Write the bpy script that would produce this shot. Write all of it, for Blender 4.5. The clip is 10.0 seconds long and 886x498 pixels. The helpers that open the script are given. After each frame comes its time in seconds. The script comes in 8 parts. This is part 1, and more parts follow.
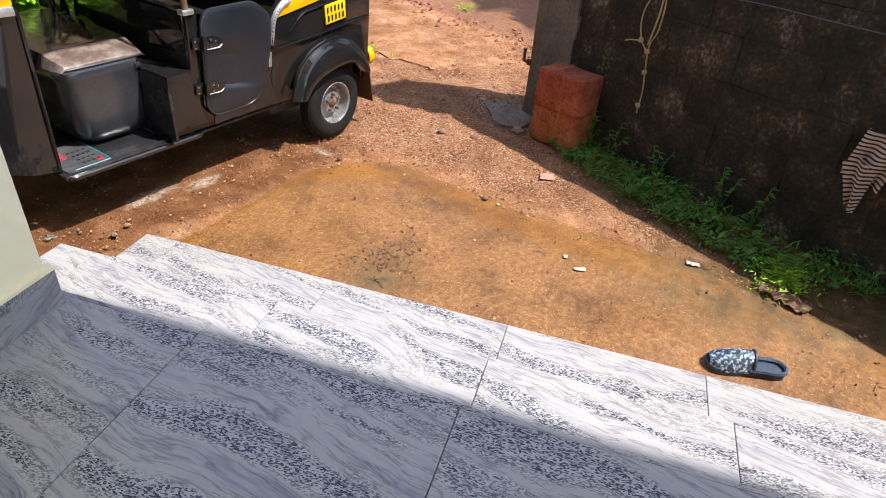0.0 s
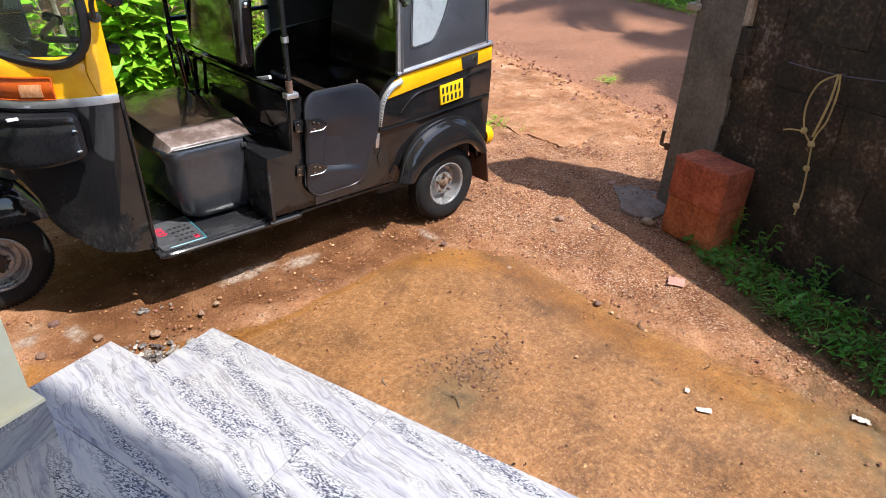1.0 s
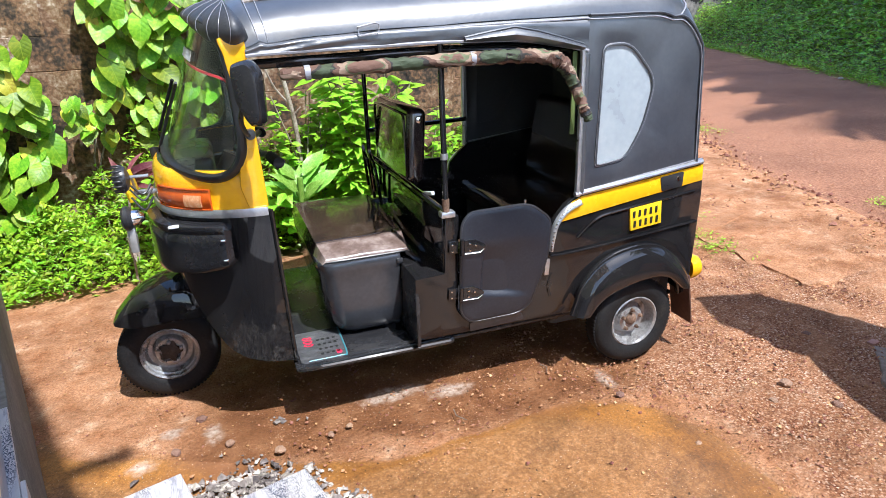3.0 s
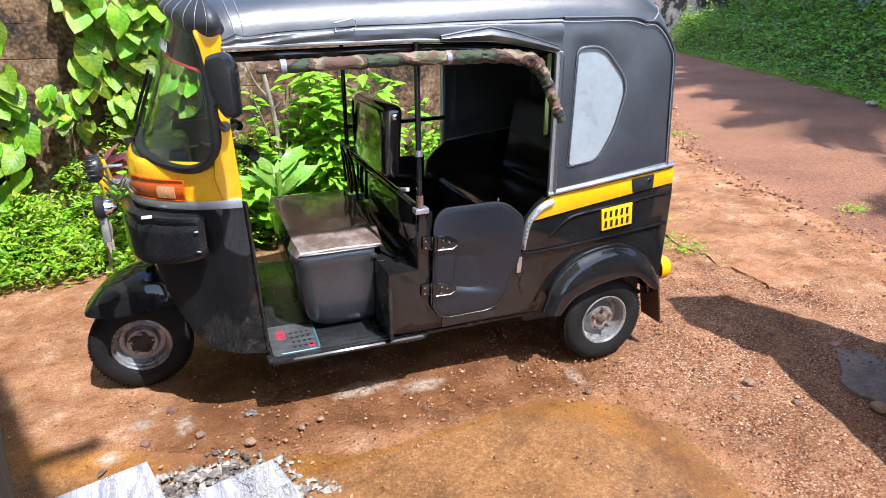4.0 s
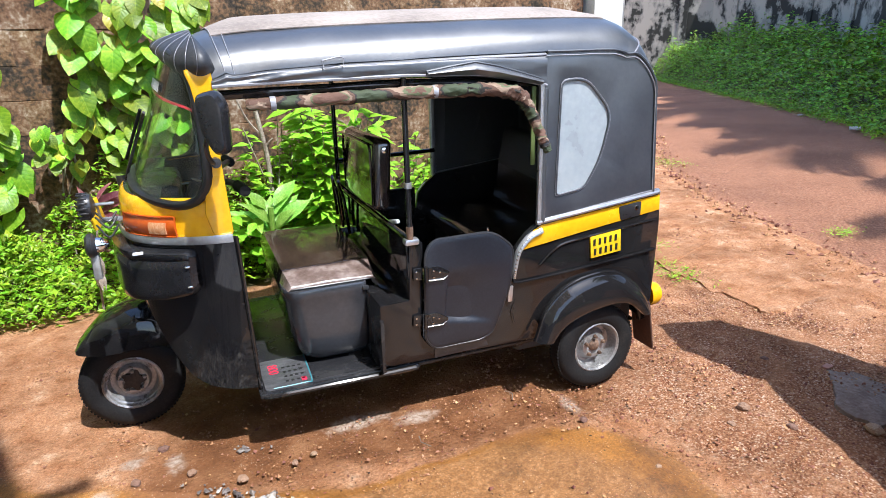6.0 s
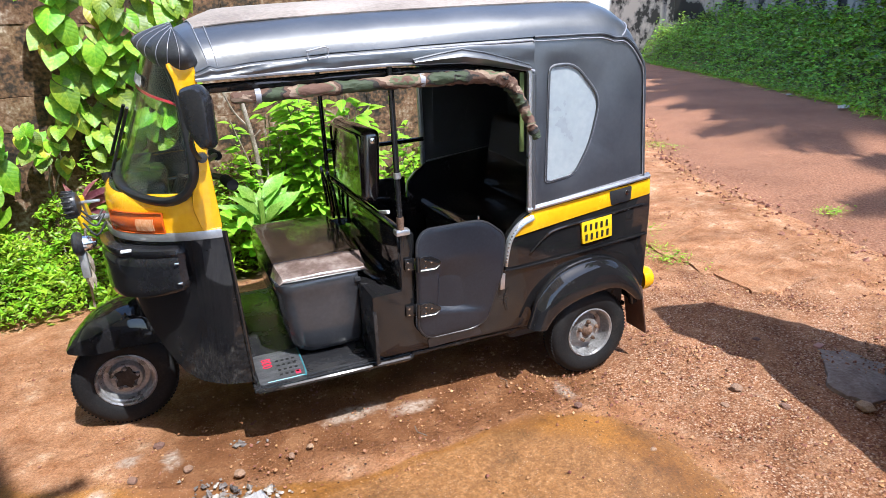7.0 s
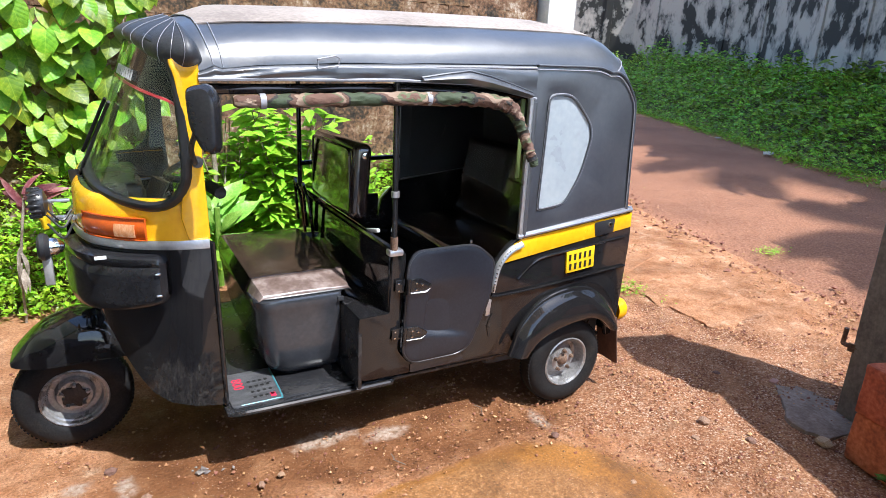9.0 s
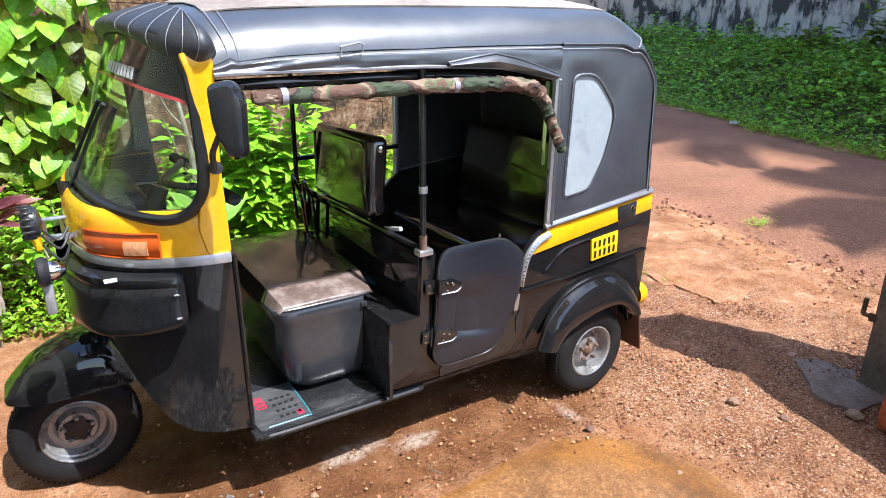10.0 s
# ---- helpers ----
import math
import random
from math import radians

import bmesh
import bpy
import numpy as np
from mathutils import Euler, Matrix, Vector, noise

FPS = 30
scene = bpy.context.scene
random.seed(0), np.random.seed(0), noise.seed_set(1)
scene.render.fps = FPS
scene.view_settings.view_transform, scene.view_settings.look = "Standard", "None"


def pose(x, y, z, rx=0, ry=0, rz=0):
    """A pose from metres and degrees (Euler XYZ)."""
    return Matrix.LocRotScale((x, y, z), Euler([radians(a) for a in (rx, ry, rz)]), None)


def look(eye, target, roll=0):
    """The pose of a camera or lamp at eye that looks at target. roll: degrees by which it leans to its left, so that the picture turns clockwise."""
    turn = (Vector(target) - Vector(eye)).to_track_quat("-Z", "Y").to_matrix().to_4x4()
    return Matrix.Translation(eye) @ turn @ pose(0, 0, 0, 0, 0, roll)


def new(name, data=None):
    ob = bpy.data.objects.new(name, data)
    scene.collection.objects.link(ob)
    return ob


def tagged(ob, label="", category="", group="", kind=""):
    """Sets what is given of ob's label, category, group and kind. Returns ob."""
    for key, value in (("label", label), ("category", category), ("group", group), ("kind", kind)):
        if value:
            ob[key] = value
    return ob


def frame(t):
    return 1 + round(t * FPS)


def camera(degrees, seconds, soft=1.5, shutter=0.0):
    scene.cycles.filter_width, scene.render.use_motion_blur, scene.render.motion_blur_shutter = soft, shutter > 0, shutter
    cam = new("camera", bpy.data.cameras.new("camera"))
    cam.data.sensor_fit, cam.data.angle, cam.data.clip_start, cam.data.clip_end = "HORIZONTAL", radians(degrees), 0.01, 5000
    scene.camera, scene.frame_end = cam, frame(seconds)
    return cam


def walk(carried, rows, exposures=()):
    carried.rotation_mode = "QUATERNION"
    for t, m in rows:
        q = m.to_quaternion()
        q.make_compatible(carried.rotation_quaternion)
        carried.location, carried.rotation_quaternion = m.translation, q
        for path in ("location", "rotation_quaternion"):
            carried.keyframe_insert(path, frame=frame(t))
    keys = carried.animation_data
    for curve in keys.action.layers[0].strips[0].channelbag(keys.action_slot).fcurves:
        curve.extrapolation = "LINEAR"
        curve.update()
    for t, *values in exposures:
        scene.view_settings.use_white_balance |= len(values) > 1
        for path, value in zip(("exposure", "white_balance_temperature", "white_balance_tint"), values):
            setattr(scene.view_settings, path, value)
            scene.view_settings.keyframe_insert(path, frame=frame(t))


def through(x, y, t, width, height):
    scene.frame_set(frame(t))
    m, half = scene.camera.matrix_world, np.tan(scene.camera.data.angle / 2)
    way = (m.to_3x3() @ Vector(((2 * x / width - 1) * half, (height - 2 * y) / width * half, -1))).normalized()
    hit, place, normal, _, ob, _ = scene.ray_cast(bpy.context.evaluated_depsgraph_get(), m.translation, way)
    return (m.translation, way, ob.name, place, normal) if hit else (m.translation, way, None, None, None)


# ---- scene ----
cam = camera(71.0, 10.0, 0.7)
EXPOSURES = [(0, .54, 6300, 10), (1, .56, 6050, 10), (3, .72, 5750, 10), (5, .64, 5780, 10), (8.5, .68, 5800, 10), (10, .84, 5800, 10)]
PATH = [
    (0, (-2.572, -2.346, 1.549), (-1.146, -1.491, 0.438), 5.1),
    (0.5, (-2.367, -2.272, 1.543), (-1.072, -1.166, 0.494), 1.3),
    (1, (-2.166, -2.259, 1.571), (-0.965, -0.998, 0.587), 1.8),
    (1.5, (-2.001, -2.154, 1.548), (-0.879, -0.832, 0.552), 1.0),
    (2, (-1.883, -2.076, 1.538), (-0.941, -0.604, 0.564), -1.6),
    (2.5, (-1.738, -2.068, 1.533), (-1.041, -0.386, 0.705), -3.9),
    (3, (-1.67, -2.097, 1.555), (-1.04, -0.335, 0.849), -2.0),
    (4.5, (-1.649, -2.144, 1.551), (-0.947, -0.411, 0.843), 0.3),
    (5, (-1.656, -2.142, 1.551), (-0.961, -0.384, 0.899), 0.2),
    (6.5, (-1.632, -2.173, 1.551), (-0.908, -0.412, 0.937), -2.2),
    (7, (-1.63, -2.158, 1.556), (-0.903, -0.412, 0.907), -2.5),
    (7.5, (-1.654, -2.14, 1.547), (-0.967, -0.389, 0.867), -0.8),
    (8, (-1.686, -2.117, 1.553), (-0.989, -0.359, 0.902), 1.1),
    (8.5, (-1.733, -2.061, 1.562), (-0.856, -0.39, 0.897), 2.4),
    (9, (-1.834, -1.987, 1.555), (-0.885, -0.33, 0.961), 2.8),
    (9.5, (-1.902, -1.884, 1.547), (-0.843, -0.332, 0.86), 3.8),
    (10, (-1.973, -1.722, 1.554), (-0.921, -0.148, 0.91), 0.7),
]
walk(cam, [(t, look(eye, target, roll)) for t, eye, target, roll in PATH], EXPOSURES)

# ---- light ----
SUN = Vector((0.195, -0.54, 1.0)).normalized()
world = bpy.data.worlds.new("sky")
scene.world = world
world.use_nodes = True
wn, wl = world.node_tree.nodes, world.node_tree.links
sky = wn.new("ShaderNodeTexSky")
sky.sky_type = 'NISHITA'
sky.sun_disc = False
sky.sun_elevation = math.asin(SUN.z)
sky.sun_rotation = math.atan2(SUN.x, SUN.y)
sky.dust_density = 1.5
wn["Background"].inputs["Strength"].default_value = 0.23
wl.new(sky.outputs[0], wn["Background"].inputs[0])
sun = new("sun", bpy.data.lights.new("sun", 'SUN'))
sun.data.energy = 5.2
sun.data.angle = radians(0.55)
sun.data.color = (1.0, 0.95, 0.86)
sun.matrix_world = look(SUN * 30, (0, 0, 0))

# ---- materials ----


def material(name, colors, rough=0.6, metal=0.0, scale=6.0, fine=60.0, bump=0.1, bump_scale=None, coat=0.0,
             sheen=0.0, vary=0.0, rough_vary=0.08, stretch=(1, 1, 1), translucent=0.0, island=False, spec=0.5, detail=6.0, world_space=False, veins=0.0, coat_rough=0.06):
    """Principled surface: colours mixed by two scales of noise, with fine relief. vary: brightness spread from piece to piece."""
    m = bpy.data.materials.new(name)
    m.use_nodes = True
    n, l = m.node_tree.nodes, m.node_tree.links
    b = n["Principled BSDF"]
    co = n.new("ShaderNodeTexCoord")
    mp = n.new("ShaderNodeMapping")
    mp.inputs["Scale"].default_value = stretch
    if world_space:
        l.new(n.new("ShaderNodeNewGeometry").outputs["Position"], mp.inputs["Vector"])
    else:
        l.new(co.outputs["Object"], mp.inputs["Vector"])
    big = n.new("ShaderNodeTexNoise")
    big.inputs["Scale"].default_value = scale
    big.inputs["Detail"].default_value = detail
    big.inputs["Roughness"].default_value = 0.62
    small = n.new("ShaderNodeTexNoise")
    small.inputs["Scale"].default_value = fine
    small.inputs["Detail"].default_value = 4
    l.new(mp.outputs[0], big.inputs["Vector"])
    l.new(mp.outputs[0], small.inputs["Vector"])
    add = n.new("ShaderNodeMath")
    add.operation = 'MULTIPLY_ADD'
    add.inputs[1].default_value = 0.35
    l.new(small.outputs[0], add.inputs[0])
    sub = n.new("ShaderNodeMath")
    sub.operation = 'MULTIPLY'
    sub.inputs[1].default_value = 0.65
    l.new(big.outputs[0], sub.inputs[0])
    l.new(sub.outputs[0], add.inputs[2])
    ramp = n.new("ShaderNodeValToRGB")
    ramp.color_ramp.elements[0].position = 0.36
    ramp.color_ramp.elements[0].color = (*colors[0], 1)
    ramp.color_ramp.elements[1].position = 0.64
    ramp.color_ramp.elements[1].color = (*colors[-1], 1)
    for k, c in enumerate(colors[1:-1]):
        e = ramp.color_ramp.elements.new(0.36 + 0.28 * (k + 1) / (len(colors) - 1))
        e.color = (*c, 1)
    l.new(add.outputs[0], ramp.inputs[0])
    out = ramp.outputs[0]
    if vary:
        if island:
            ge = n.new("ShaderNodeNewGeometry")
            rnd = ge.outputs["Random Per Island"]
        else:
            rnd = n.new("ShaderNodeObjectInfo").outputs["Random"]
        hs = n.new("ShaderNodeHueSaturation")
        mr = n.new("ShaderNodeMapRange")
        mr.inputs["To Min"].default_value = 1 - vary
        mr.inputs["To Max"].default_value = 1 + vary
        l.new(rnd, mr.inputs[0])
        l.new(mr.outputs[0], hs.inputs["Value"])
        mr2 = n.new("ShaderNodeMapRange")
        mr2.inputs["To Min"].default_value = 0.5 - 0.05 * vary
        mr2.inputs["To Max"].default_value = 0.5 + 0.05 * vary
        l.new(rnd, mr2.inputs[0])
        l.new(mr2.outputs[0], hs.inputs["Hue"])
        l.new(out, hs.inputs["Color"])
        out = hs.outputs[0]
    rib = None
    if veins:
        # pale midrib and slanting side veins along the leaf
        def calc(op, a, c=None):
            x = n.new("ShaderNodeMath")
            x.operation = op
            for i, v in enumerate((a, c)):
                if v is None:
                    continue
                if isinstance(v, (int, float)):
                    x.inputs[i].default_value = v
                else:
                    l.new(v, x.inputs[i])
            return x.outputs[0]
        xyz = n.new("ShaderNodeSeparateXYZ")
        l.new(co.outputs["Object"], xyz.inputs[0])
        off = calc('ABSOLUTE', xyz.outputs[1])
        wave = calc('SINE', calc('MULTIPLY', calc('SUBTRACT', xyz.outputs[0], calc('MULTIPLY', off, 0.75)), veins))
        side = calc('POWER', calc('MAXIMUM', wave, 0.0), 9.0)
        mid = calc('LESS_THAN', off, 0.0022)
        rib = calc('MAXIMUM', calc('MULTIPLY', side, 0.7), mid)
        lite = n.new("ShaderNodeMix")
        lite.data_type = 'RGBA'
        lite.inputs[7].default_value = (*[min(1.0, v * 1.35 + 0.03) for v in colors[-1]], 1)
        l.new(calc('MULTIPLY', rib, 0.22), lite.inputs["Factor"])
        l.new(out, lite.inputs[6])
        out = lite.outputs[2]
    l.new(out, b.inputs["Base Color"])
    rr = n.new("ShaderNodeMapRange")
    rr.inputs["From Min"].default_value = 0.3
    rr.inputs["From Max"].default_value = 0.7
    rr.inputs["To Min"].default_value = max(0.02, rough - rough_vary)
    rr.inputs["To Max"].default_value = min(1.0, rough + rough_vary)
    l.new(big.outputs[0], rr.inputs[0])
    l.new(rr.outputs[0], b.inputs["Roughness"])
    b.inputs["Metallic"].default_value = metal
    b.inputs["Coat Weight"].default_value = coat
    b.inputs["Coat Roughness"].default_value = coat_rough
    b.inputs["Sheen Weight"].default_value = sheen
    b.inputs["Specular IOR Level"].default_value = spec
    if bump:
        bp = n.new("ShaderNodeBump")
        bp.inputs["Strength"].default_value = min(1.0, bump)
        bp.inputs["Distance"].default_value = 0.012
        src = small
        if bump_scale:
            src = n.new("ShaderNodeTexNoise")
            src.inputs["Scale"].default_value = bump_scale
            src.inputs["Detail"].default_value = 6
            l.new(mp.outputs[0], src.inputs["Vector"])
        if rib is None:
            l.new(src.outputs[0], bp.inputs["Height"])
        else:
            puff = calc('ADD', calc('MULTIPLY', src.outputs[0], 0.35), calc('MULTIPLY', calc('ADD', wave, 1.0), -0.09))
            l.new(puff, bp.inputs["Height"])
        l.new(bp.outputs[0], b.inputs["Normal"])
    if translucent:
        tr = n.new("ShaderNodeBsdfTranslucent")
        mx = n.new("ShaderNodeMixShader")
        mx.inputs[0].default_value = translucent
        l.new(out, tr.inputs["Color"])
        l.new(b.outputs[0], mx.inputs[1])
        l.new(tr.outputs[0], mx.inputs[2])
        l.new(mx.outputs[0], n["Material Output"].inputs["Surface"])
    return m


def plain(name, color, rough=0.5, metal=0.0, coat=0.0, bump=0.03):
    c = tuple(min(1, v * 0.82) for v in color)
    d = tuple(min(1, v * 1.15) for v in color)
    return material(name, [c, color, d], rough, metal, 14, 90, bump, coat=coat, rough_vary=0.06)


def leaf_material(name, dark, mid, bright, rough=0.42, vary=0.3, island=False, veins=0.0, through=0.35):
    return material(name, [dark, mid, bright], rough, 0, 9, 45, 0.30 if veins else 0.12, vary=vary, translucent=through, island=island, spec=0.5, veins=veins)


BLACK_PAINT = material("black_paint", [(0.009, 0.0088, 0.0098), (0.0125, 0.012, 0.013), (0.021, 0.020, 0.020)], 0.05, 0, 5, 70, 0.005, rough_vary=0.02, spec=0.6)
FLOOR_BLACK = material("floor_black", [(0.012, 0.012, 0.014), (0.018, 0.018, 0.020), (0.034, 0.032, 0.032)], 0.24, 0, 7, 120, 0.03, rough_vary=0.12, spec=0.5)
BLACK_PLASTIC = material("black_plastic", [(0.018, 0.018, 0.021), (0.026, 0.026, 0.029), (0.036, 0.036, 0.038)], 0.32, 0, 8, 180, 0.04)
GLOSS_PLASTIC = material("gloss_plastic", [(0.011, 0.011, 0.013), (0.015, 0.015, 0.017), (0.022, 0.021, 0.023)], 0.16, 0, 8, 120, 0.015, rough_vary=0.05)
DOOR_PAINT = material("door_paint", [(0.010, 0.012, 0.018), (0.014, 0.0165, 0.024), (0.022, 0.025, 0.034)], 0.38, 0, 4, 120, 0.03)
VINYL = material("canopy_vinyl", [(0.026, 0.028, 0.036), (0.036, 0.039, 0.048), (0.048, 0.051, 0.062)], 0.36, 0, 5, 60, 0.06, rough_vary=0.06, spec=1.0, coat=0.9, coat_rough=0.44)
CAP_VINYL = material("cap_vinyl", [(0.020, 0.021, 0.025), (0.028, 0.029, 0.034), (0.040, 0.041, 0.047)], 0.46, 0, 9, 90, 0.10, rough_vary=0.06, spec=0.6)
YELLOW = material("yellow_paint", [(0.80, 0.385, 0.002), (0.87, 0.44, 0.003), (0.91, 0.49, 0.006)], 0.25, 0, 4, 60, 0.015, coat=0.5)
PLATE_YELLOW = plain("plate_yellow", (0.85, 0.55, 0.005), 0.45)
RUBBER = material("rubber", [(0.011, 0.011, 0.012), (0.016, 0.016, 0.017), (0.028, 0.026, 0.024)], 0.6, 0, 10, 120, 0.12, spec=0.15)
SEAL = plain("rubber_seal", (0.012, 0.012, 0.013), 0.4)
RIM = material("rim_silver", [(0.17, 0.165, 0.16), (0.30, 0.295, 0.295), (0.42, 0.415, 0.415)], 0.30, 0.45, 9, 90, 0.05)
HUB = material("hub_rust", [(0.05, 0.03, 0.02), (0.12, 0.07, 0.045), (0.25, 0.16, 0.11)], 0.7, 0.2, 20, 120, 0.2)
# near-black brown that stands for the depth of the front rim's opening
OPENING_DARK = material("opening_dark", [(0.012, 0.009, 0.008), (0.030, 0.020, 0.016), (0.06, 0.040, 0.030)], 0.6, 0.1, 20, 120, 0.2)
CHROME = plain("chrome", (0.72, 0.72, 0.73), 0.16, 1.0)
TRIM = plain("aluminium_trim", (0.55, 0.55, 0.57), 0.32, 0.8)
GREY_PAINT = plain("grey_paint", (0.30, 0.29, 0.28), 0.4, 0.3)
ORANGE_LENS = material("orange_lens", [(0.46, 0.070, 0.004), (0.52, 0.085, 0.006), (0.58, 0.105, 0.008)], 0.10, 0, 12, 160, 0.10, coat=0.8, stretch=(4, 4, 1))
PALE_LENS = material("pale_lens", [(0.56, 0.20, 0.07), (0.64, 0.29, 0.13), (0.74, 0.44, 0.25)], 0.10, 0, 30, 160, 0.2, coat=0.8, stretch=(4, 4, 1))
SEAT_VINYL = material("seat_vinyl", [(0.020, 0.013, 0.011), (0.029, 0.020, 0.017), (0.044, 0.031, 0.027)], 0.15, 0, 5, 16, 0.05, coat=0.7, rough_vary=0.07, spec=0.9)
# seat vinyl again, base colour lightened to hold the sky's glare on the lip
WORN_LIT_VINYL = material("worn_lit_vinyl", [(0.10, 0.066, 0.054), (0.18, 0.130, 0.113), (0.33, 0.265, 0.240)], 0.17, 0, 9, 26, 0.08, coat=0.7, rough_vary=0.1, spec=0.9)
PEDESTAL = material("pedestal_plastic", [(0.027, 0.029, 0.034), (0.033, 0.035, 0.041), (0.041, 0.043, 0.050)], 0.18, 0, 6, 60, 0.03, spec=0.7)
MUDFLAP = material("mudflap_rubber", [(0.05, 0.022, 0.014), (0.08, 0.036, 0.024), (0.12, 0.055, 0.036)], 0.7, 0, 9, 60, 0.1)
WHITE_BAR = plain("white_print", (0.62, 0.62, 0.64), 0.5)
DUSTY_TOP = material("dusty_canopy_top", [(0.20, 0.165, 0.145), (0.29, 0.245, 0.215), (0.36, 0.31, 0.28)], 0.85, 0, 4, 70, 0.08)
# pale piping and stitching, also the painted gleam of the black seam bead
PIPING = plain("piping_and_glint", (0.27, 0.27, 0.30), 0.4)
BLACK_INK = plain("black_ink", (0.012, 0.012, 0.012), 0.5)
RED_PRINT = plain("red_print", (0.6, 0.02, 0.06), 0.5)
PINK_LINE = plain("red_line", (0.62, 0.05, 0.07), 0.4)
MAT_GREY = material("mat_grey", [(0.05, 0.05, 0.055), (0.085, 0.085, 0.09), (0.13, 0.13, 0.14)], 0.35, 0.2, 12, 160, 0.15, stretch=(1, 6, 1))
UNDERSIDE = plain("underbody_black", (0.050, 0.048, 0.048), 0.7)
MILKY = material("milky_window", [(0.27, 0.30, 0.33), (0.31, 0.345, 0.375), (0.37, 0.40, 0.42)], 0.3, 0, 3.5, 40, 0.03, spec=0.6)
TINT = material("tint_film", [(0.012, 0.013, 0.012), (0.018, 0.019, 0.018), (0.026, 0.027, 0.026)], 0.6, 0, 6, 60, 0.0, spec=0.15)
CONCRETE = material("concrete", [(0.085, 0.078, 0.066), (0.15, 0.135, 0.115), (0.22, 0.20, 0.17)], 0.85, 0, 3, 50, 0.3)
OLD_PLASTER = material("old_plaster", [(0.20, 0.15, 0.11), (0.36, 0.29, 0.22), (0.50, 0.43, 0.35)], 0.9, 0, 8, 60, 0.4)
PALE_CONCRETE = material("pale_concrete", [(0.42, 0.41, 0.39), (0.55, 0.54, 0.51), (0.64, 0.62, 0.58)], 0.8, 0, 3, 50, 0.2)
CEILING_PAINT = material("white_ceiling_paint", [(0.74, 0.73, 0.70), (0.80, 0.79, 0.76), (0.84, 0.83, 0.80)], 0.8, 0, 3, 50, 0.1)
CREAM = material("cream_wall_paint", [(0.90, 0.80, 0.51), (0.93, 0.84, 0.56), (0.95, 0.88, 0.62)], 0.7, 0, 3, 40, 0.08)
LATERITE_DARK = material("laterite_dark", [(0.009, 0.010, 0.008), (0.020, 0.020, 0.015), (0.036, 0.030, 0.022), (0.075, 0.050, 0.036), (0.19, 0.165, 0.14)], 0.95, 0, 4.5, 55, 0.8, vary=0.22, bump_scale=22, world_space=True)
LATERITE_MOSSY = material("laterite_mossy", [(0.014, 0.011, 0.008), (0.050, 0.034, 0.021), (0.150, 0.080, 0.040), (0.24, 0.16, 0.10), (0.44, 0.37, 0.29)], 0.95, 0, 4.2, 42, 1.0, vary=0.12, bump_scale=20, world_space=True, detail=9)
LATERITE_RED = material("laterite_red", [(0.22, 0.055, 0.024), (0.40, 0.110, 0.046), (0.56, 0.19, 0.09)], 0.92, 0, 7, 55, 0.7, vary=0.12, bump_scale=26)
LEAF_VINE = leaf_material("vine_leaf", (0.085, 0.21, 0.008), (0.175, 0.34, 0.011), (0.38, 0.49, 0.022), 0.48, 0.5, veins=230, through=0.28)
LEAF_YELLOW = leaf_material("yellowed_leaf", (0.30, 0.22, 0.03), (0.52, 0.50, 0.04), (0.62, 0.60, 0.10), 0.4, 0.3, veins=260, through=0.25)
LEAF_SHRUB = leaf_material("shrub_leaf", (0.15, 0.36, 0.014), (0.27, 0.53, 0.025), (0.44, 0.66, 0.05), veins=420)
LEAF_BROAD = leaf_material("broad_leaf", (0.15, 0.36, 0.04), (0.25, 0.50, 0.07), (0.40, 0.62, 0.14), veins=130)
LEAF_WEED = leaf_material("weed_leaf", (0.14, 0.30, 0.012), (0.27, 0.46, 0.018), (0.46, 0.60, 0.03), vary=0.45, island=True)
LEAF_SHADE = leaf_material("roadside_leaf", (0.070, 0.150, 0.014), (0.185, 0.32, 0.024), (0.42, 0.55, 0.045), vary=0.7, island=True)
LEAF_CREEPER = leaf_material("creeper_leaf", (0.05, 0.16, 0.018), (0.10, 0.28, 0.03), (0.22, 0.42, 0.06), vary=0.45, island=True)
LEAF_TREE = leaf_material("palm_leaf", (0.03, 0.09, 0.01), (0.05, 0.13, 0.015), (0.08, 0.18, 0.025), island=True)
LEAF_RED = leaf_material("cordyline_leaf", (0.10, 0.03, 0.035), (0.20, 0.05, 0.07), (0.38, 0.20, 0.18))
STEM = material("pale_stem", [(0.16, 0.12, 0.09), (0.30, 0.25, 0.20), (0.45, 0.40, 0.34)], 0.85, 0, 14, 80, 0.4)
BARK = material("bark", [(0.08, 0.06, 0.045), (0.14, 0.11, 0.085), (0.20, 0.17, 0.14)], 0.9, 0, 6, 40, 0.6)
ROPE = plain("coir_rope", (0.42, 0.33, 0.15), 0.9, 0, 0, 0.3)
WIRE = plain("blue_wire", (0.09, 0.10, 0.15), 0.6)
SLIPPER = material("slipper_foam", [(0.022, 0.032, 0.055), (0.035, 0.05, 0.085), (0.06, 0.08, 0.12)], 0.55, 0, 20, 120, 0.1)
SLIPPER_PRINT = material("slipper_print", [(0.012, 0.02, 0.045), (0.05, 0.085, 0.14), (0.55, 0.62, 0.66)], 0.5, 0, 75, 120, 0.05, detail=1.5)
PAPER = plain("paper", (0.50, 0.45, 0.40), 0.8)
PINK_PAPER = plain("pale_brick", (0.42, 0.22, 0.17), 0.85)
RAG = material("brown_rag", [(0.09, 0.045, 0.028), (0.15, 0.08, 0.05), (0.22, 0.12, 0.08)], 0.95, 0, 14, 70, 0.5)
LITTER = material("leaf_litter", [(0.030, 0.018, 0.010), (0.065, 0.038, 0.018), (0.15, 0.095, 0.045)], 0.9, 0, 14, 70, 0.4, vary=0.5, island=True)
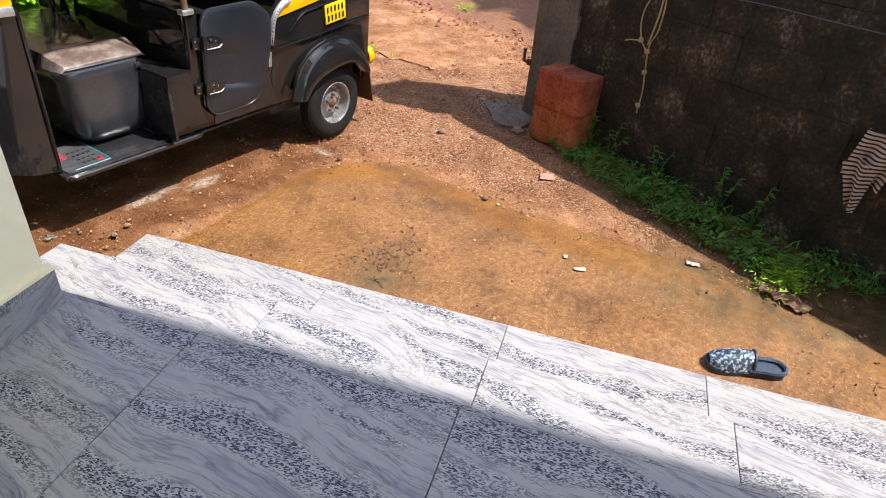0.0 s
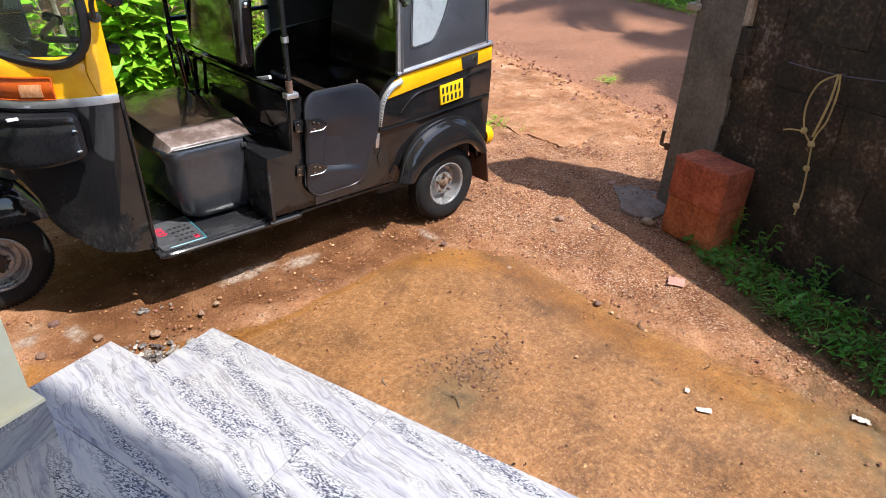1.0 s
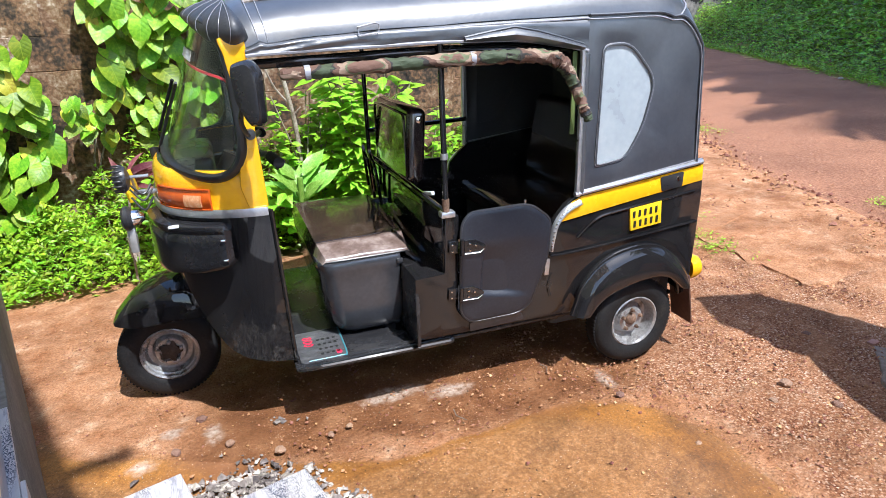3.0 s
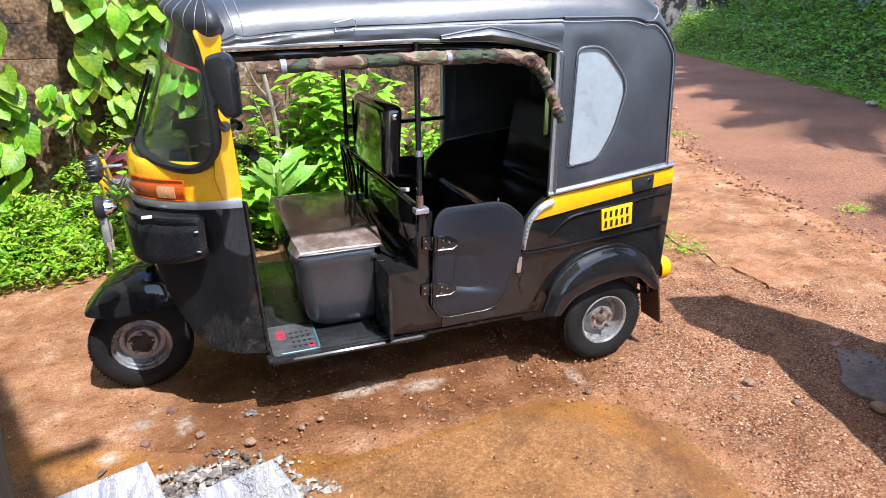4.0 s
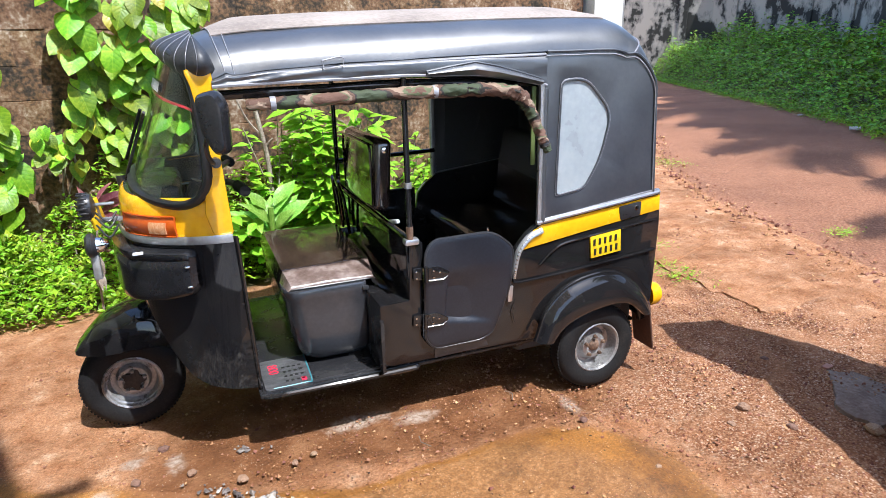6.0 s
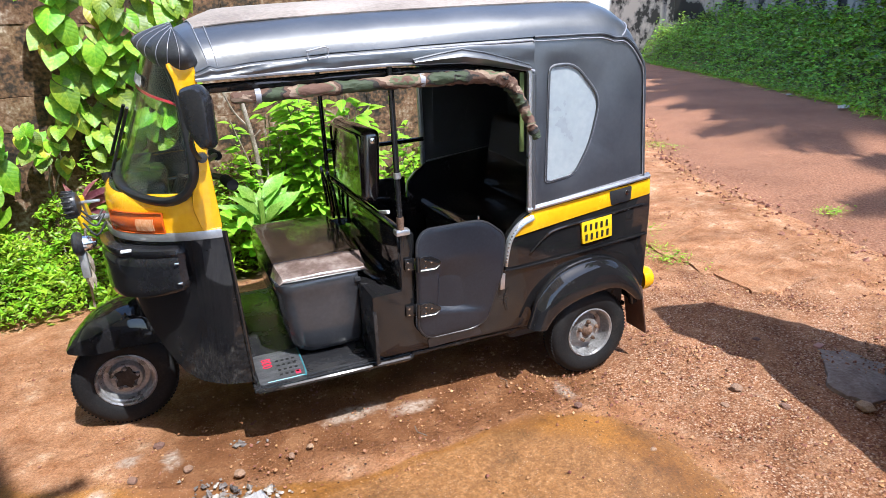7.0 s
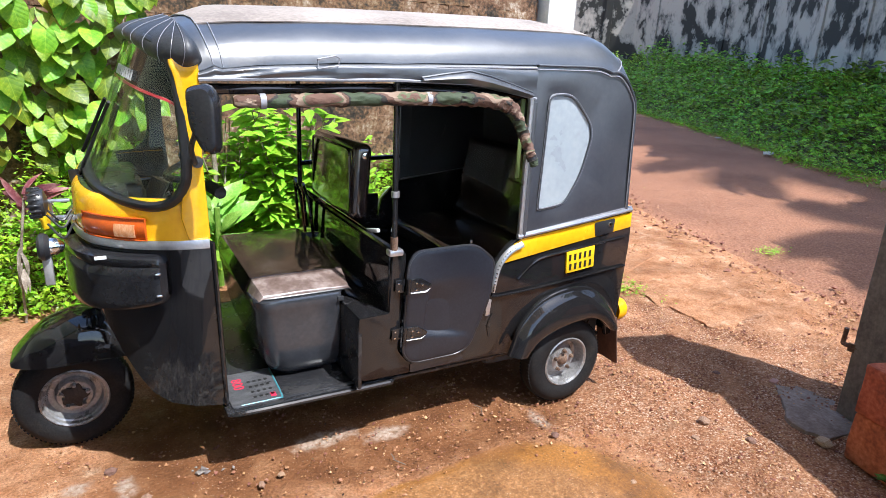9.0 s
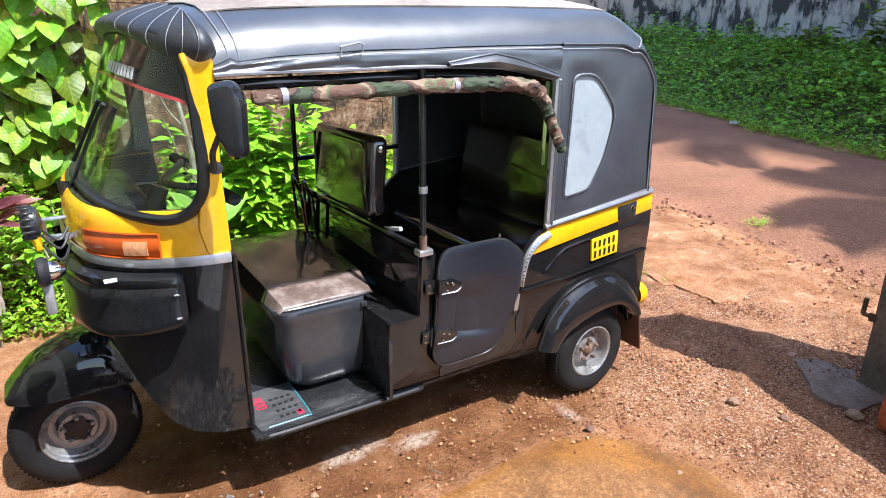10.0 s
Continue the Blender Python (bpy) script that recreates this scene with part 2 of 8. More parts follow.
STONE = material("grey_stone", [(0.10, 0.083, 0.074), (0.23, 0.195, 0.172), (0.50, 0.445, 0.40)], 0.85, 0, 12, 70, 0.4, vary=0.6, island=True)
STONE_RED = material("laterite_gravel", [(0.19, 0.072, 0.035), (0.33, 0.148, 0.078), (0.49, 0.28, 0.175)], 0.85, 0, 10, 70, 0.4, vary=0.5, island=True)
STONE_BIG = material("loose_stone", [(0.17, 0.090, 0.055), (0.28, 0.165, 0.105), (0.38, 0.27, 0.20)], 0.85, 0, 10, 60, 0.4, vary=0.4)


def camouflage():
    """Printed cloth: large soft-edged patches of tan, brown, green and black."""
    m = material("camouflage_cloth", [(0.040, 0.055, 0.026), (0.10, 0.052, 0.035), (0.25, 0.175, 0.125)], 0.8, 0, 9.0, 17, 0.7, detail=0.5, stretch=(0.7, 1.5, 1.5), bump_scale=26)
    for nd in m.node_tree.nodes:
        if nd.type == 'VALTORGB':
            r = nd.color_ramp
            r.interpolation = 'CONSTANT'
            r.elements[0].position, r.elements[1].position, r.elements[2].position = 0.0, 0.46, 0.515
            r.elements.new(0.425).color = (0.020, 0.017, 0.013, 1)
            r.elements.new(0.57).color = (0.11, 0.125, 0.065, 1)
            r.elements.new(0.60).color = (0.13, 0.07, 0.05, 1)
    return m


CAMO = camouflage()


def glass_material():
    m = bpy.data.materials.new("windscreen_glass")
    m.use_nodes = True
    n, l = m.node_tree.nodes, m.node_tree.links
    tr = n.new("ShaderNodeBsdfTransparent")
    tr.inputs[0].default_value = (0.90, 0.95, 0.92, 1)
    gl = n.new("ShaderNodeBsdfGlossy")
    gl.inputs["Roughness"].default_value = 0.02
    fr = n.new("ShaderNodeLayerWeight")
    fr.inputs["Blend"].default_value = 0.5
    pw = n.new("ShaderNodeMath")
    pw.operation = 'POWER'
    pw.inputs[1].default_value = 4.0
    l.new(fr.outputs["Facing"], pw.inputs[0])
    ad = n.new("ShaderNodeMath")
    ad.operation = 'MULTIPLY_ADD'
    ad.inputs[1].default_value, ad.inputs[2].default_value = 0.55, 0.05
    l.new(pw.outputs[0], ad.inputs[0])
    mx = n.new("ShaderNodeMixShader")
    l.new(ad.outputs[0], mx.inputs[0])
    l.new(tr.outputs[0], mx.inputs[1])
    l.new(gl.outputs[0], mx.inputs[2])
    l.new(mx.outputs[0], n["Material Output"].inputs["Surface"])
    return m


GLASS = glass_material()


def striped_cloth():
    m = bpy.data.materials.new("striped_cloth")
    m.use_nodes = True
    n, l = m.node_tree.nodes, m.node_tree.links
    co = n.new("ShaderNodeTexCoord")
    w = n.new("ShaderNodeTexWave")
    w.bands_direction = 'Z'
    w.inputs["Scale"].default_value = 17
    w.inputs["Distortion"].default_value = 0.8
    r = n.new("ShaderNodeValToRGB")
    r.color_ramp.elements[0].position, r.color_ramp.elements[0].color = 0.30, (0.03, 0.025, 0.03, 1)
    r.color_ramp.elements[1].position, r.color_ramp.elements[1].color = 0.46, (0.62, 0.48, 0.42, 1)
    l.new(co.outputs["Object"], w.inputs[0])
    l.new(w.outputs[0], r.inputs[0])
    l.new(r.outputs[0], n["Principled BSDF"].inputs["Base Color"])
    n["Principled BSDF"].inputs["Roughness"].default_value = 0.9
    return m


CLOTH = striped_cloth()


def tile_material(name="veined_tile", turn=(0.0, 0.0, radians(5)), shade=0.92):
    """Polished vitrified tile: long grey and cream veins with belts of dark flakes."""
    m = bpy.data.materials.new(name)
    m.use_nodes = True
    n, l = m.node_tree.nodes, m.node_tree.links
    b = n["Principled BSDF"]
    geo = n.new("ShaderNodeNewGeometry")
    mp = n.new("ShaderNodeMapping")
    mp.vector_type = 'TEXTURE'
    mp.inputs["Rotation"].default_value = turn
    mp.inputs["Scale"].default_value = (0.11, 1.0, 1.0)
    info = n.new("ShaderNodeObjectInfo")
    cut = n.new("ShaderNodeVectorMath")
    cut.operation = 'MULTIPLY_ADD'
    cut.inputs[1].default_value = (3.7, 5.3, 0.0)
    l.new(info.outputs["Random"], cut.inputs[0])
    l.new(geo.outputs["Position"], cut.inputs[2])
    l.new(cut.outputs[0], mp.inputs["Vector"])
    warp = n.new("ShaderNodeTexNoise")
    warp.inputs["Scale"].default_value = 3.0
    warp.inputs["Detail"].default_value = 3
    l.new(cut.outputs[0], warp.inputs["Vector"])
    off = n.new("ShaderNodeVectorMath")
    off.operation = 'MULTIPLY_ADD'
    off.inputs[1].default_value = (1.1, 0.2, 0.1)
    l.new(warp.outputs[1], off.inputs[0])
    l.new(mp.outputs[0], off.inputs[2])
    vein = n.new("ShaderNodeTexNoise")
    vein.inputs["Scale"].default_value = 1.9
    vein.inputs["Detail"].default_value = 7
    vein.inputs["Roughness"].default_value = 0.74
    l.new(off.outputs[0], vein.inputs["Vector"])
    ramp = n.new("ShaderNodeValToRGB")
    cols = ((0.25, (0.09, 0.09, 0.125)), (0.35, (0.25, 0.245, 0.285)), (0.44, (0.40, 0.385, 0.40)), (0.56, (0.49, 0.465, 0.43)), (0.66, (0.33, 0.29, 0.25)), (0.74, (0.20, 0.175, 0.155)))
    ramp.color_ramp.elements[0].position, ramp.color_ramp.elements[0].color = cols[0][0], (*cols[0][1], 1)
    ramp.color_ramp.elements[1].position, ramp.color_ramp.elements[1].color = cols[-1][0], (*cols[-1][1], 1)
    for p, c in cols[1:-1]:
        ramp.color_ramp.elements.new(p).color = (*c, 1)
    l.new(vein.outputs[0], ramp.inputs[0])
    belt = n.new("ShaderNodeTexNoise")
    belt.inputs["Scale"].default_value = 1.9
    belt.inputs["Detail"].default_value = 2
    l.new(off.outputs[0], belt.inputs["Vector"])
    flake = n.new("ShaderNodeTexVoronoi")
    flake.inputs["Scale"].default_value = 200
    fm = n.new("ShaderNodeMapping")
    fm.vector_type = 'TEXTURE'
    fm.inputs["Rotation"].default_value = (0, 0, radians(20))
    fm.inputs["Scale"].default_value = (0.42, 1.0, 1.0)
    l.new(geo.outputs["Position"], fm.inputs["Vector"])
    l.new(fm.outputs[0], flake.inputs["Vector"])
    fr = n.new("ShaderNodeValToRGB")
    fr.color_ramp.elements[0].position, fr.color_ramp.elements[0].color = 0.27, (0.040, 0.047, 0.075, 1)
    fr.color_ramp.elements[1].position, fr.color_ramp.elements[1].color = 0.66, (0.50, 0.48, 0.47, 1)
    fr.color_ramp.elements.new(0.46).color = (0.30, 0.295, 0.33, 1)
    sep = n.new("ShaderNodeSeparateColor")
    l.new(flake.outputs["Color"], sep.inputs[0])
    l.new(sep.outputs[0], fr.inputs[0])
    msk = n.new("ShaderNodeMapRange")
    msk.inputs["From Min"].default_value = 0.47
    msk.inputs["From Max"].default_value = 0.60
    l.new(belt.outputs[0], msk.inputs[0])
    mix = n.new("ShaderNodeMix")
    mix.data_type = 'RGBA'
    l.new(msk.outputs[0], mix.inputs["Factor"])
    l.new(ramp.outputs[0], mix.inputs[6])
    l.new(fr.outputs[0], mix.inputs[7])
    # fine dark threads along the veins
    thread = n.new("ShaderNodeTexNoise")
    thread.inputs["Scale"].default_value = 4.2
    thread.inputs["Detail"].default_value = 4
    thread.inputs["Roughness"].default_value = 0.6
    l.new(off.outputs[0], thread.inputs["Vector"])
    tr = n.new("ShaderNodeValToRGB")
    tr.color_ramp.elements[0].position, tr.color_ramp.elements[0].color = 0.470, (1, 1, 1, 1)
    tr.color_ramp.elements[1].position, tr.color_ramp.elements[1].color = 0.530, (1, 1, 1, 1)
    tr.color_ramp.elements.new(0.498).color = (0.55, 0.53, 0.56, 1)
    l.new(thread.outputs[0], tr.inputs[0])
    mul = n.new("ShaderNodeMix")
    mul.data_type, mul.blend_type = 'RGBA', 'MULTIPLY'
    mul.inputs["Factor"].default_value = 0.9
    l.new(mix.outputs[2], mul.inputs[6])
    l.new(tr.outputs[0], mul.inputs[7])
    hue = n.new("ShaderNodeHueSaturation")
    hue.inputs["Value"].default_value = shade
    l.new(mul.outputs[2], hue.inputs["Color"])
    l.new(hue.outputs[0], b.inputs["Base Color"])
    b.inputs["Roughness"].default_value = 0.28
    bp = n.new("ShaderNodeBump")
    bp.inputs["Strength"].default_value = 0.08
    bp.inputs["Distance"].default_value = 0.01
    l.new(vein.outputs[0], bp.inputs["Height"])
    l.new(bp.outputs[0], b.inputs["Normal"])
    return m


TILE = tile_material()
SKIRTING_TILE = tile_material("skirting_tile", (radians(50), radians(70), radians(30)), 0.72)


def ground_material():
    """Laterite yard: dry dust, wet clay, red grit and worn asphalt, blended by the sheet's own masks."""
    m = bpy.data.materials.new("laterite_yard")
    m.use_nodes = True
    n, l = m.node_tree.nodes, m.node_tree.links
    b = n["Principled BSDF"]
    geo = n.new("ShaderNodeNewGeometry")

    def tex(scale, detail=6, rough=0.6):
        t = n.new("ShaderNodeTexNoise")
        t.inputs["Scale"].default_value, t.inputs["Detail"].default_value, t.inputs["Roughness"].default_value = scale, detail, rough
        l.new(geo.outputs["Position"], t.inputs["Vector"])
        return t.outputs[0]

    def ramp(src, stops):
        r = n.new("ShaderNodeValToRGB")
        r.color_ramp.elements[0].position, r.color_ramp.elements[0].color = stops[0][0], (*stops[0][1], 1)
        r.color_ramp.elements[1].position, r.color_ramp.elements[1].color = stops[-1][0], (*stops[-1][1], 1)
        for p, c in stops[1:-1]:
            r.color_ramp.elements.new(p).color = (*c, 1)
        l.new(src, r.inputs[0])
        return r.outputs[0]

    def attr(name):
        a = n.new("ShaderNodeAttribute")
        a.attribute_name = name
        return a.outputs["Fac"]

    def mix(f, a, c, data='RGBA'):
        x = n.new("ShaderNodeMix")
        x.data_type = data
        l.new(f, x.inputs["Factor"])
        l.new(a, x.inputs[6 if data == 'RGBA' else 2])
        l.new(c, x.inputs[7 if data == 'RGBA' else 3])
        return x.outputs[2 if data == 'RGBA' else 0]

    def edge(mask, lo, hi, amount, scale):
        """A mask whose border frays."""
        a = n.new("ShaderNodeMath")
        a.operation = 'MULTIPLY_ADD'
        a.inputs[1].default_value = amount
        l.new(tex(scale, 5), a.inputs[0])
        s = n.new("ShaderNodeMath")
        s.operation = 'SUBTRACT'
        s.inputs[1].default_value = amount * 0.5
        l.new(mask, s.inputs[0])
        l.new(s.outputs[0], a.inputs[2])
        r = n.new("ShaderNodeMapRange")
        r.interpolation_type = 'SMOOTHSTEP'
        r.inputs["From Min"].default_value, r.inputs["From Max"].default_value = lo, hi
        l.new(a.outputs[0], r.inputs[0])
        return r.outputs[0]

    def cells(scale):
        v = n.new("ShaderNodeTexVoronoi")
        v.inputs["Scale"].default_value = scale
        l.new(geo.outputs["Position"], v.inputs["Vector"])
        c = n.new("ShaderNodeSeparateColor")
        l.new(v.outputs["Color"], c.inputs[0])
        return c.outputs[0], v.outputs["Distance"]

    def times(a, c):
        x = n.new("ShaderNodeMix")
        x.data_type, x.blend_type = 'RGBA', 'MULTIPLY'
        x.inputs["Factor"].default_value = 1.0
        l.new(a, x.inputs[6])
        l.new(c, x.inputs[7])
        return x.outputs[2]

    grain = ramp(tex(95, 5, 0.75), [(0.28, (0.46, 0.43, 0.40)), (0.50, (0.97, 0.97, 0.97)), (0.70, (1.42, 1.42, 1.42))])
    blotch = ramp(tex(2.2, 7, 0.65), [(0.30, (0.62, 0.58, 0.55)), (0.50, (1.0, 1.0, 1.0)), (0.68, (1.25, 1.28, 1.32))])
    dust = times(times(ramp(tex(7, 9, 0.7), [(0.28, (0.25, 0.095, 0.036)), (0.44, (0.385, 0.178, 0.083)), (0.58, (0.48, 0.250, 0.132)), (0.70, (0.64, 0.43, 0.28))]), grain), blotch)
    pick, gap = cells(125)
    pebble = ramp(pick, [(0.05, (0.17, 0.060, 0.026)), (0.30, (0.31, 0.128, 0.060)), (0.58, (0.41, 0.205, 0.110)), (0.84, (0.51, 0.31, 0.19)), (0.97, (0.70, 0.52, 0.39))])
    shade = ramp(gap, [(0.25, (1.0, 1.0, 1.0)), (0.65, (0.60, 0.54, 0.50))])
    grit = times(times(pebble, shade), blotch)
    clay = times(times(ramp(tex(3.0, 9, 0.68), [(0.28, (0.11, 0.043, 0.009)), (0.44, (0.215, 0.088, 0.017)), (0.56, (0.30, 0.13, 0.028)), (0.70, (0.42, 0.22, 0.075))]), grain), ramp(tex(1.1, 4), [(0.3, (0.64, 0.60, 0.52)), (0.65, (1.15, 1.15, 1.12))]))
    pink = times(times(ramp(tex(38, 10, 0.8), [(0.30, (0.135, 0.059, 0.019)), (0.50, (0.228, 0.104, 0.035)), (0.70, (0.40, 0.222, 0.102))]), grain), ramp(tex(2.3, 8, 0.7), [(0.33, (0.50, 0.49, 0.44)), (0.46, (0.93, 0.92, 0.88)), (0.64, (1.28, 1.28, 1.25))]))
    orange = edge(attr("rim"), 0.25, 1.0, 0.9, 3)
    tar = times(ramp(tex(60, 7, 0.7), [(0.32, (0.150, 0.068, 0.042)), (0.48, (0.272, 0.128, 0.076)), (0.60, (0.38, 0.198, 0.118)), (0.72, (0.54, 0.34, 0.23))]), ramp(tex(0.8, 4), [(0.3, (0.85, 0.82, 0.80)), (0.65, (1.25, 1.2, 1.15))]))
    moss = ramp(tex(30, 6), [(0.35, (0.05, 0.045, 0.02)), (0.6, (0.11, 0.085, 0.04))])
    dark = ramp(tex(12, 6), [(0.35, (0.065, 0.042, 0.017)), (0.6, (0.16, 0.10, 0.042))])
    col = mix(edge(attr("grit"), 0.35, 1.35, 1.6, 4), dust, grit)
    wet = edge(attr("wet"), 0.42, 0.58, 0.3, 5)
    col = mix(wet, col, pink)
    col = mix(orange, col, clay)
    col = mix(edge(attr("mossy"), 0.4, 0.9, 0.9, 9), col, moss)
    col = mix(edge(attr("damp"), 0.3, 0.9, 0.9, 9), col, dark)
    pale = ramp(tex(45, 6), [(0.35, (0.30, 0.185, 0.120)), (0.6, (0.52, 0.41, 0.33))])
    # brown of the mud ribbon, also used to darken soil under the rickshaw
    mud_shade = times(ramp(tex(4.5, 7, 0.6), [(0.30, (0.125, 0.048, 0.018)), (0.50, (0.205, 0.086, 0.034)), (0.68, (0.31, 0.150, 0.070))]), ramp(tex(95, 4, 0.7), [(0.3, (0.80, 0.79, 0.78)), (0.65, (1.12, 1.12, 1.12))]))
    col = mix(edge(attr("mud_shade"), 0.30, 0.85, 0.8, 4), col, mud_shade)
    col = mix(edge(attr("lime"), 0.38, 0.95, 0.75, 26), col, pale)
    road = edge(attr("tarmac"), 0.45, 0.55, 0.35, 9)
    col = mix(road, col, tar)
    speck = n.new("ShaderNodeTexVoronoi")
    speck.inputs["Scale"].default_value = 95
    l.new(geo.outputs["Position"], speck.inputs["Vector"])
    sp = n.new("ShaderNodeMapRange")
    sp.inputs["From Min"].default_value, sp.inputs["From Max"].default_value = 0.20, 0.12
    l.new(speck.outputs["Distance"], sp.inputs[0])
    spots = n.new("ShaderNodeMath")
    spots.operation = 'MULTIPLY'
    l.new(sp.outputs[0], spots.inputs[0])
    l.new(ramp(tex(4, 4), [(0.36, (0.0, 0.0, 0.0)), (0.60, (0.9, 0.9, 0.9))]), spots.inputs[1])
    chip = ramp(tex(40, 2), [(0.4, (0.10, 0.05, 0.03)), (0.5, (0.5, 0.33, 0.22)), (0.6, (0.66, 0.52, 0.40))])
    col = mix(spots.outputs[0], col, chip)
    l.new(col, b.inputs["Base Color"])
    rough = n.new("ShaderNodeMapRange")
    rough.inputs["To Min"].default_value, rough.inputs["To Max"].default_value = 0.92, 0.52
    l.new(wet, rough.inputs[0])
    l.new(rough.outputs[0], b.inputs["Roughness"])
    gloss = n.new("ShaderNodeMapRange")
    gloss.inputs["To Min"].default_value, gloss.inputs["To Max"].default_value = 0.2, 0.5
    l.new(wet, gloss.inputs[0])
    l.new(gloss.outputs[0], b.inputs["Specular IOR Level"])
    h1, h2 = tex(55, 6, 0.7), tex(9, 6, 0.6)
    hs = n.new("ShaderNodeMath")
    hs.operation = 'ADD'
    l.new(h1, hs.inputs[0])
    l.new(h2, hs.inputs[1])
    st = n.new("ShaderNodeMapRange")
    st.inputs["To Min"].default_value, st.inputs["To Max"].default_value = 0.85, 0.22
    l.new(wet, st.inputs[0])
    bp = n.new("ShaderNodeBump")
    bp.inputs["Distance"].default_value = 0.03
    l.new(st.outputs[0], bp.inputs["Strength"])
    l.new(hs.outputs[0], bp.inputs["Height"])
    l.new(bp.outputs[0], b.inputs["Normal"])
    return m


GROUND = ground_material()


def stained_wall():
    """White limewash with black mould running down from the top and up from the foot."""
    m = bpy.data.materials.new("mouldy_limewash")
    m.use_nodes = True
    n, l = m.node_tree.nodes, m.node_tree.links
    b = n["Principled BSDF"]
    geo = n.new("ShaderNodeNewGeometry")
    mp = n.new("ShaderNodeMapping")
    mp.inputs["Scale"].default_value = (1, 1, 0.72)
    l.new(geo.outputs["Position"], mp.inputs[0])
    a = n.new("ShaderNodeTexNoise")
    a.inputs["Scale"].default_value, a.inputs["Detail"].default_value, a.inputs["Roughness"].default_value = 1.5, 10, 0.62
    l.new(mp.outputs[0], a.inputs["Vector"])
    r = n.new("ShaderNodeValToRGB")
    r.color_ramp.elements[0].position, r.color_ramp.elements[0].color = 0.455, (0.03, 0.029, 0.024, 1)
    r.color_ramp.elements[1].position, r.color_ramp.elements[1].color = 0.56, (0.39, 0.355, 0.30, 1)
    r.color_ramp.elements.new(0.485).color = (0.20, 0.19, 0.165, 1)
    l.new(a.outputs[0], r.inputs[0])
    l.new(r.outputs[0], b.inputs["Base Color"])
    b.inputs["Roughness"].default_value = 0.9
    bp = n.new("ShaderNodeBump")
    bp.inputs["Strength"].default_value = 0.4
    l.new(a.outputs[0], bp.inputs["Height"])
    l.new(bp.outputs[0], b.inputs["Normal"])
    return m


LIMEWASH = stained_wall()

# ---- building helpers ----


def place_of(ob):
    v = Vector((0, 0, 0))
    while ob is not None:
        v += ob.location
        ob = ob.parent
    return v


def finish(bm, name, mat, smooth=False):
    bmesh.ops.recalc_face_normals(bm, faces=bm.faces)
    me = bpy.data.meshes.new(name)
    bm.to_mesh(me)
    bm.free()
    me.materials.append(mat)
    if smooth:
        me.shade_smooth()
        me.set_sharp_from_angle(angle=radians(38))
    return me


def part(name, bm, mat, parent, label="", smooth=True):
    """One mesh, modelled at its place in the world, as a part under a thing."""
    me = finish(bm, name, mat, smooth)
    ob = new(name, me)
    me.transform(Matrix.Translation(-place_of(parent)))
    ob.parent = parent
    return tagged(ob, label)


def thing(name, at, label, category, group="", kind=""):
    ob = new(name)
    ob.location = at
    ob.empty_display_size = 0.1
    return tagged(ob, label, category, group, kind)


def solid(name, bm, mat, label, category="", group="", kind="", smooth=True, at=(0, 0, 0)):
    """A thing that is one mesh."""
    me = finish(bm, name, mat, smooth)
    me.transform(Matrix.Translation(-Vector(at)))
    ob = new(name, me)
    ob.location = at
    return tagged(ob, label, category, group, kind)


def rbox(lo, hi, r=0.01, seg=2, bm=None, turn=None):
    """A box with rounded edges between two corners."""
    bm = bm or bmesh.new()
    c, s = (Vector(lo) + Vector(hi)) / 2, Vector(hi) - Vector(lo)
    m = Matrix.Translation(c)
    if turn is not None:
        m = m @ turn
    got = bmesh.ops.create_cube(bm, size=1, matrix=m @ Matrix.Diagonal((*s, 1)))
    if r:
        es = list({e for v in got["verts"] for e in v.link_edges})
        bmesh.ops.bevel(bm, geom=es, offset=min(r, 0.45 * min(s)), segments=seg, affect='EDGES', profile=0.5)
    return bm


def grid(rows, close_u=False, close_v=False, bm=None):
    """A skin over rows of points."""
    bm = bm or bmesh.new()
    vs = [[bm.verts.new(p) for p in row] for row in rows]
    nu, nv = len(vs), len(vs[0])
    for i in range(nu if close_u else nu - 1):
        for j in range(nv if close_v else nv - 1):
            q = (vs[i][j], vs[(i + 1) % nu][j], vs[(i + 1) % nu][(j + 1) % nv], vs[i][(j + 1) % nv])
            if len(set(q)) == 4:
                bm.faces.new(q)
    return bm


def thicken(bm, t):
    """Gives a skin its thickness, inwards."""
    bmesh.ops.recalc_face_normals(bm, faces=bm.faces)
    bmesh.ops.solidify(bm, geom=list(bm.faces), thickness=t)
    return bm


def smooth_path(pts, n, closed=False):
    """Catmull-Rom through the points."""
    p = [Vector(v) for v in pts]
    k = len(p)
    out = []
    segs = k if closed else k - 1
    for i in range(segs):
        a = p[(i - 1) % k] if closed or i > 0 else p[0] * 2 - p[1]
        b, c = p[i % k], p[(i + 1) % k]
        d = p[(i + 2) % k] if closed or i + 2 < k else p[-1] * 2 - p[-2]
        for s in range(n):
            t = s / n
            out.append(0.5 * ((2 * b) + (c - a) * t + (2 * a - 5 * b + 4 * c - d) * t * t + (3 * b - a - 3 * c + d) * t ** 3))
    if not closed:
        out.append(p[-1])
    return out


